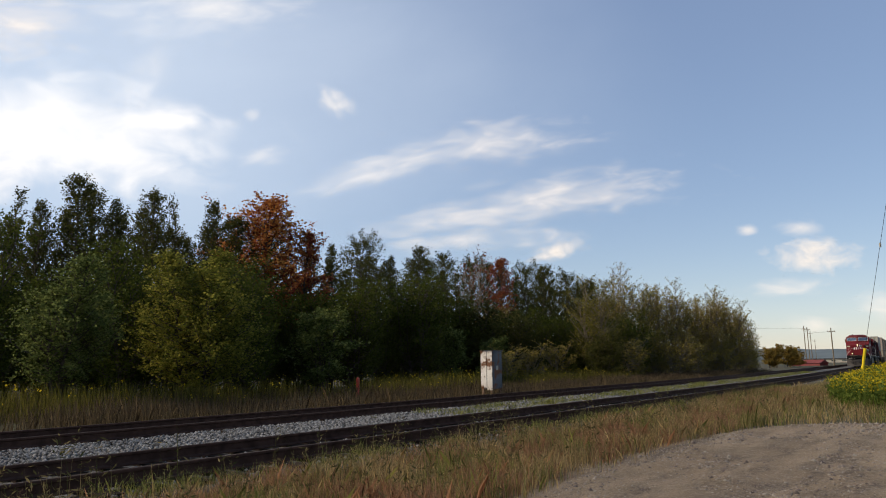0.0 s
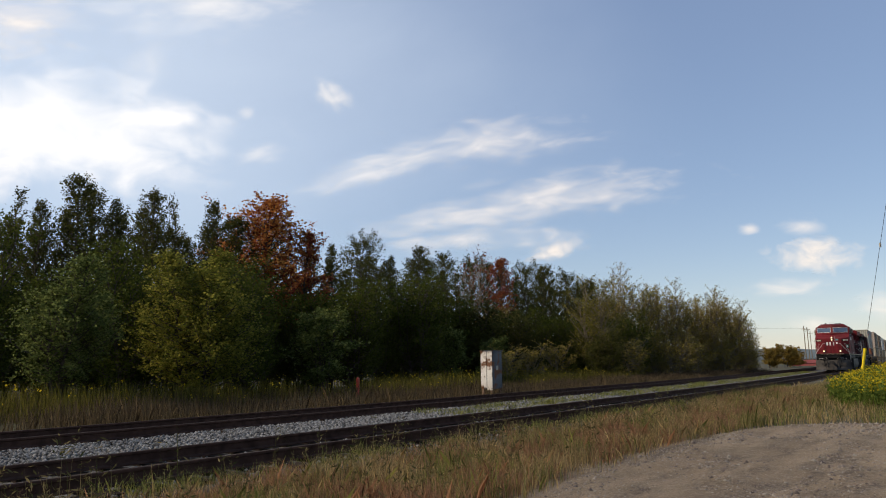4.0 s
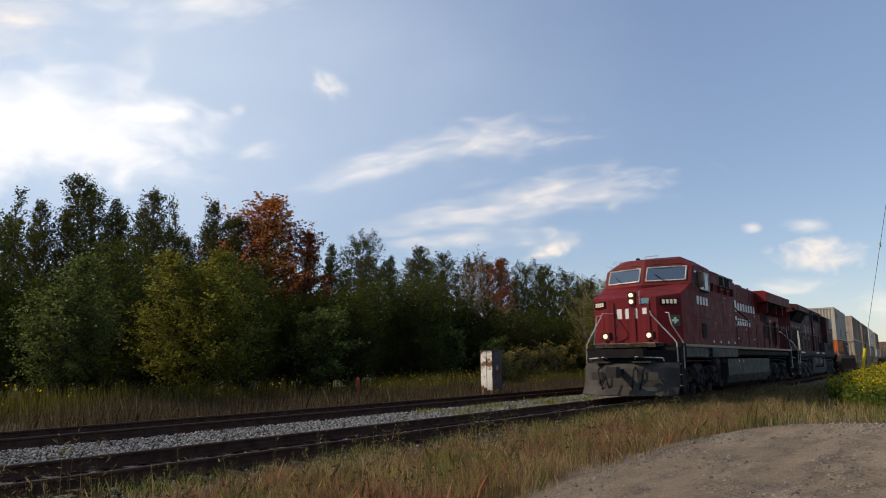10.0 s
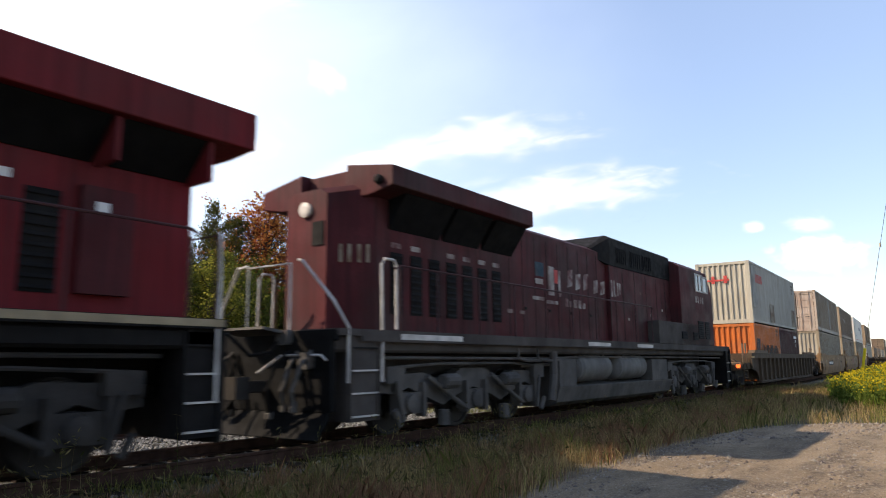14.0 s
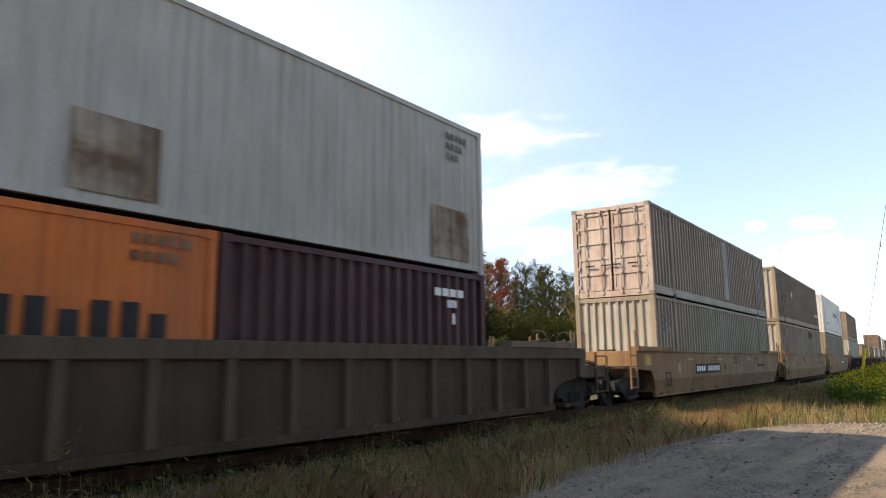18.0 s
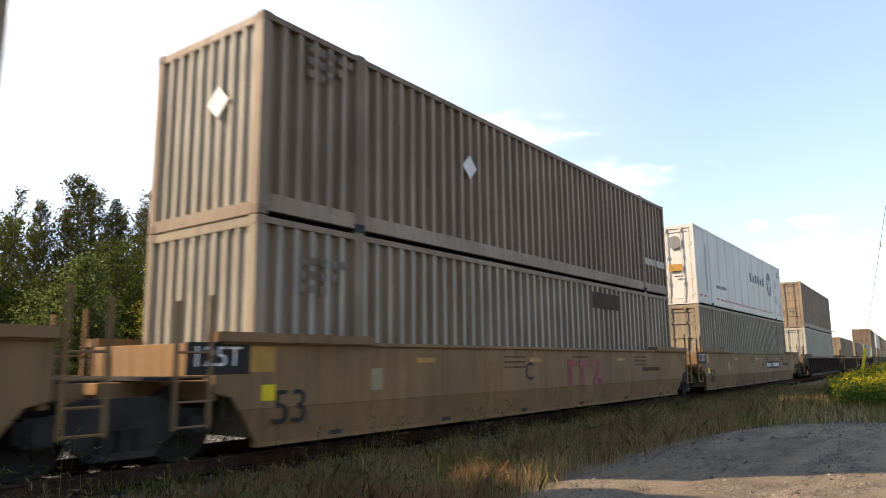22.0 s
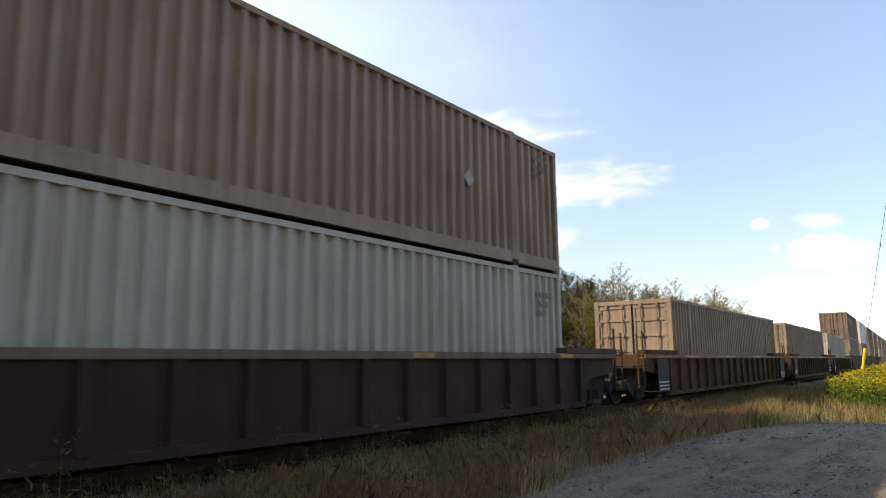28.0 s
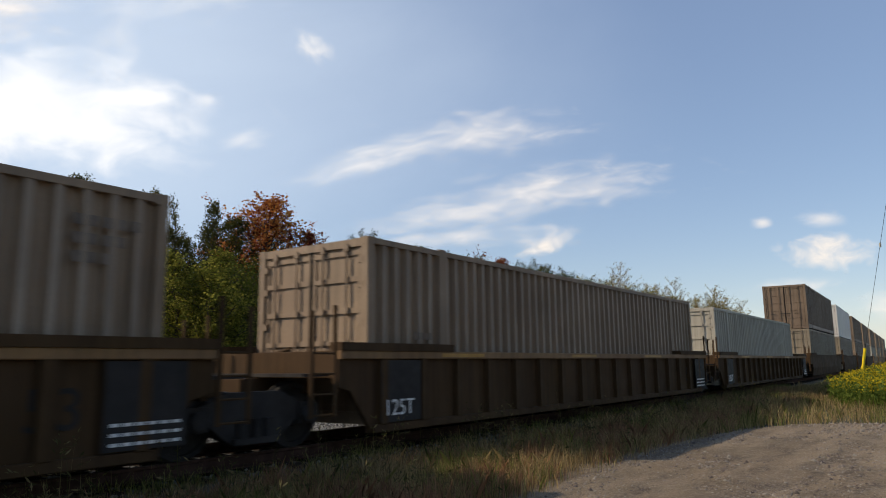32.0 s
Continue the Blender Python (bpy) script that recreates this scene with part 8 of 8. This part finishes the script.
# ---- clouds ----
def cloud_mat(name, grain, low, high, strength, edge, outer):
    """White vapour with a torn edge, its brightness emitted; grain gives the noise scale across and up."""
    m = bpy.data.materials.new(name)
    m.use_nodes = True
    n, l = m.node_tree.nodes, m.node_tree.links
    n.remove(n["Principled BSDF"])
    tc, info = n.new("ShaderNodeTexCoord"), n.new("ShaderNodeObjectInfo")
    mul = n.new("ShaderNodeMath")
    mul.operation = "MULTIPLY"
    mul.inputs[1].default_value = 37.0
    l.new(info.outputs["Random"], mul.inputs[0])

    def torn(factor, detail, distortion):
        mp = n.new("ShaderNodeMapping")
        mp.inputs["Scale"].default_value = (grain[0] * factor, grain[1] * factor, 1)
        l.new(tc.outputs["Object"], mp.inputs["Vector"])
        add = n.new("ShaderNodeVectorMath")
        l.new(mp.outputs["Vector"], add.inputs[0])
        l.new(mul.outputs[0], add.inputs[1])
        t = n.new("ShaderNodeTexNoise")
        t.inputs["Scale"].default_value, t.inputs["Detail"].default_value, t.inputs["Roughness"].default_value = 1.0, detail, 0.52
        t.inputs["Distortion"].default_value = distortion
        l.new(add.outputs[0], t.inputs["Vector"])
        return t.outputs["Fac"]

    ln = n.new("ShaderNodeVectorMath")
    ln.operation = "LENGTH"
    l.new(tc.outputs["Object"], ln.inputs[0])
    fall = n.new("ShaderNodeMapRange")
    fall.interpolation_type = "SMOOTHSTEP"
    fall.inputs["To Min"].default_value, fall.inputs["To Max"].default_value = edge, outer
    l.new(ln.outputs["Value"], fall.inputs["Value"])
    sm = n.new("ShaderNodeMath")
    sm.operation = "ADD"
    l.new(torn(1.0, 9, 0.4), sm.inputs[0])
    l.new(fall.outputs["Result"], sm.inputs[1])
    al = n.new("ShaderNodeMapRange")
    al.interpolation_type = "SMOOTHSTEP"
    al.inputs["From Min"].default_value, al.inputs["From Max"].default_value = low, high
    l.new(sm.outputs[0], al.inputs["Value"])
    e, tr, mx = n.new("ShaderNodeEmission"), n.new("ShaderNodeBsdfTransparent"), n.new("ShaderNodeMixShader")
    tone = n.new("ShaderNodeMix")
    tone.data_type = "RGBA"
    tone.inputs[6].default_value, tone.inputs[7].default_value = (0.66, 0.83, 1.06, 1) if name == "glowing_haze_veil" else (0.88, 0.89, 0.92, 1), (0.70, 0.87, 1.08, 1) if name == "glowing_haze_veil" else (1.0, 0.97, 0.93, 1)
    l.new(torn(1.7, 5, 0.2), tone.inputs[0])
    l.new(tone.outputs[2], e.inputs["Color"])
    e.inputs["Strength"].default_value = strength
    l.new(al.outputs["Result"], mx.inputs[0])
    l.new(tr.outputs[0], mx.inputs[1])
    l.new(e.outputs[0], mx.inputs[2])
    l.new(mx.outputs[0], n["Material Output"].inputs["Surface"])
    return m


CLOUDS = []
LENS = 784 / math.tan(radians(32.5))


def sky_place(x, y, dist):
    """The point at that distance toward a place in the view: x, y from the middle of a view 1568 wide."""
    ahead = STAND.to_3x3()
    return Vector(EYE) + dist * (ahead @ Vector((x / LENS, -y / LENS, -1))).normalized()


def cloud(x, y, half_w, half_h, tilt, drift, kind, label):
    """A thin lens of cloud far off, seen about (x, y) from the middle of the view."""
    dist = 2600
    size, flat, low, high, strength, edge, outer = CLOUD_KINDS[kind]
    material = cloud_mat(kind, (half_w / size, half_h / size * flat), low, high, strength, edge, outer)
    v, f = [], []
    n = 12
    for i in range(n + 1):
        for j in range(n + 1):
            a, b = -1 + 2 * i / n, -1 + 2 * j / n
            v.append((a, b, 0.12 * (1 - a * a) * (1 - b * b)))
    for i in range(n):
        for j in range(n):
            f.append((i * (n + 1) + j, (i + 1) * (n + 1) + j, (i + 1) * (n + 1) + j + 1, i * (n + 1) + j + 1))
    ob = tagged(new("cloud", bulk("cloud", v, f, material)), label, "cloud", "clouds")
    p, q = sky_place(x, y, dist), sky_place(x + drift[0] * 32, y + drift[1] * 32, dist)
    ob.scale = (half_w / LENS * dist, half_h / LENS * dist, 120)
    turn = STAND.to_quaternion().to_matrix().to_4x4() @ pose(0, 0, 0, 0, 0, tilt)
    CLOUDS.append((ob, Matrix.Translation(p) @ turn, Matrix.Translation(q) @ turn))


CLOUDS_ABOVE = (
    # the first veil adds the sky's glow toward the sun as an emissive sheet
    (-720, -290, 1300, 640, 0, (-0.4, -0.3), "glowing_haze_veil", "broad thin veil of glowing haze brightening the sky toward the sun"),
    (-700, -205, 520, 170, -4, (-1.3, -1.3), "bright_cloud", "large bright white cloud close to the sun"),
    (-505, -225, 140, 34, 0, (-1.5, -1.3), "bright_cloud", "bright tongue of the large white cloud"),
    (85, -188, 330, 66, 7, (-0.6, -0.5), "wispy_cloud", "long thin white streak of cloud"),
    (-130, -135, 280, 46, 15, (-0.3, -0.6), "wispy_cloud", "faint trailing white streak of cloud"),
    (200, -92, 400, 74, 8, (-0.6, -0.35), "wispy_cloud", "long thin lower streak of cloud"),
    (20, -52, 320, 40, 6, (-0.2, -0.2), "wispy_cloud", "faint lower trailing streak of cloud"),
    (60, -15, 300, 36, 3, (0, -0.2), "wispy_cloud", "faint low band of cloud"),
    (-192, -260, 70, 40, -30, (-1.2, -3.0), "puffy_cloud", "small torn white cloud overhead"),
    (652, 10, 150, 54, 3, (0.75, -0.2), "puffy_cloud", "small heaped white cloud near the horizon"),
    (205, 0, 110, 36, 14, (-0.6, -0.3), "puffy_cloud", "small heaped cloud over the trees"),
    (-430, -425, 340, 84, 5, (-1.0, -1.2), "wispy_cloud", "thin torn cloud high up"),
    (-505, -322, 100, 60, 10, (-1.9, -1.5), "soft_puff", "small soft white cloud high up"),
    (-338, -236, 34, 24, 0, (-2.5, -0.8), "soft_puff", "tiny white puff of cloud"),
    (-318, -164, 80, 26, 8, (-1.0, -0.9), "wispy_cloud", "small faint cloud over the wood"),
    (625, -38, 66, 24, -4, (1.2, -0.5), "wispy_cloud", "small thin cloud near the horizon"),
    (535, -34, 30, 18, 0, (0.8, -0.4), "wispy_cloud", "tiny faint cloud near the horizon"),
    (-770, -400, 190, 110, 0, (-1.0, -1.0), "wispy_cloud", "thin bright cloud high up"),
    (800, 100, 100, 40, 0, (0.3, 0), "wispy_cloud", "low pale cloud near the horizon"),
    (600, 68, 120, 26, 3, (0.4, 0), "wispy_cloud", "faint low cloud near the horizon"),
    (640, 132, 90, 24, 0, (0.2, 0), "wispy_cloud", "faint low cloud far away"))
CLOUD_KINDS = {"puffy_cloud": (34.0, 1.3, 0.32, 0.98, 0.78, 0.24, -0.42), "soft_puff": (46.0, 1.2, 0.30, 1.25, 0.78, 0.22, -0.42), "wispy_cloud": (75.0, 3.0, 0.30, 1.28, 0.84, 0.27, -0.34),
               "bright_cloud": (95.0, 1.8, 0.28, 0.84, 1.05, 0.32, -0.42), "glowing_haze_veil": (900.0, 1.0, 0.05, 1.75, 0.82, 0.55, -0.6)}
for row in CLOUDS_ABOVE:
    cloud(*row)

# ---- sleepers, last: one piece each ----
TIE = Shape().box(-0.115, 0.115, -1.3, 1.3, -0.36, -0.173, 0.0).mesh("sleeper", M_TIE)
for base, track in ((NEAR_TRACK, near_track), (FAR_TRACK, far_track)):
    for i in range(290):
        x = -6.0 + 0.53 * i + random.uniform(-0.03, 0.03)
        o = new("sleeper", TIE)
        o.parent = track
        o.matrix_basis = on_track(x, base - NEAR_TRACK) @ pose(0, random.uniform(-0.05, 0.05), random.uniform(-0.006, 0.0), 0, 0, random.uniform(-1, 1))


# ---- movement ----
PACE = (10.52, 10.07, 9.575, 9.06, 8.72, 8.525, 8.38, 8.38, 8.48)      # metres a second, every 4 s
CLOCK = np.linspace(0.0, 32.0, 641)
RUN = np.concatenate([[0.0], np.cumsum(0.025 * (np.interp(CLOCK[1:], range(0, 33, 4), PACE) + np.interp(CLOCK[:-1], range(0, 33, 4), PACE)))])


def travelled(t):
    """Metres the train has run past its place at 19 s."""
    return float(np.interp(t, CLOCK, RUN) - np.interp(19.0, CLOCK, RUN))


def motions():
    for ob, s, z in MOVERS:
        walk(ob, [(k * 1.0, Matrix.Translation((0, 0, z)) @ on_track(s - travelled(k * 1.0))) for k in range(33)])
    for w, place, r in WHEELS:
        walk(w, [(k / 15.0, pose(*place, 0, -math.degrees(travelled(k / 15.0) / r), 0)) for k in range(481)])
    for ob, a, b in CLOUDS:
        walk(ob, [(0.0, a), (32.0, b)])


motions()
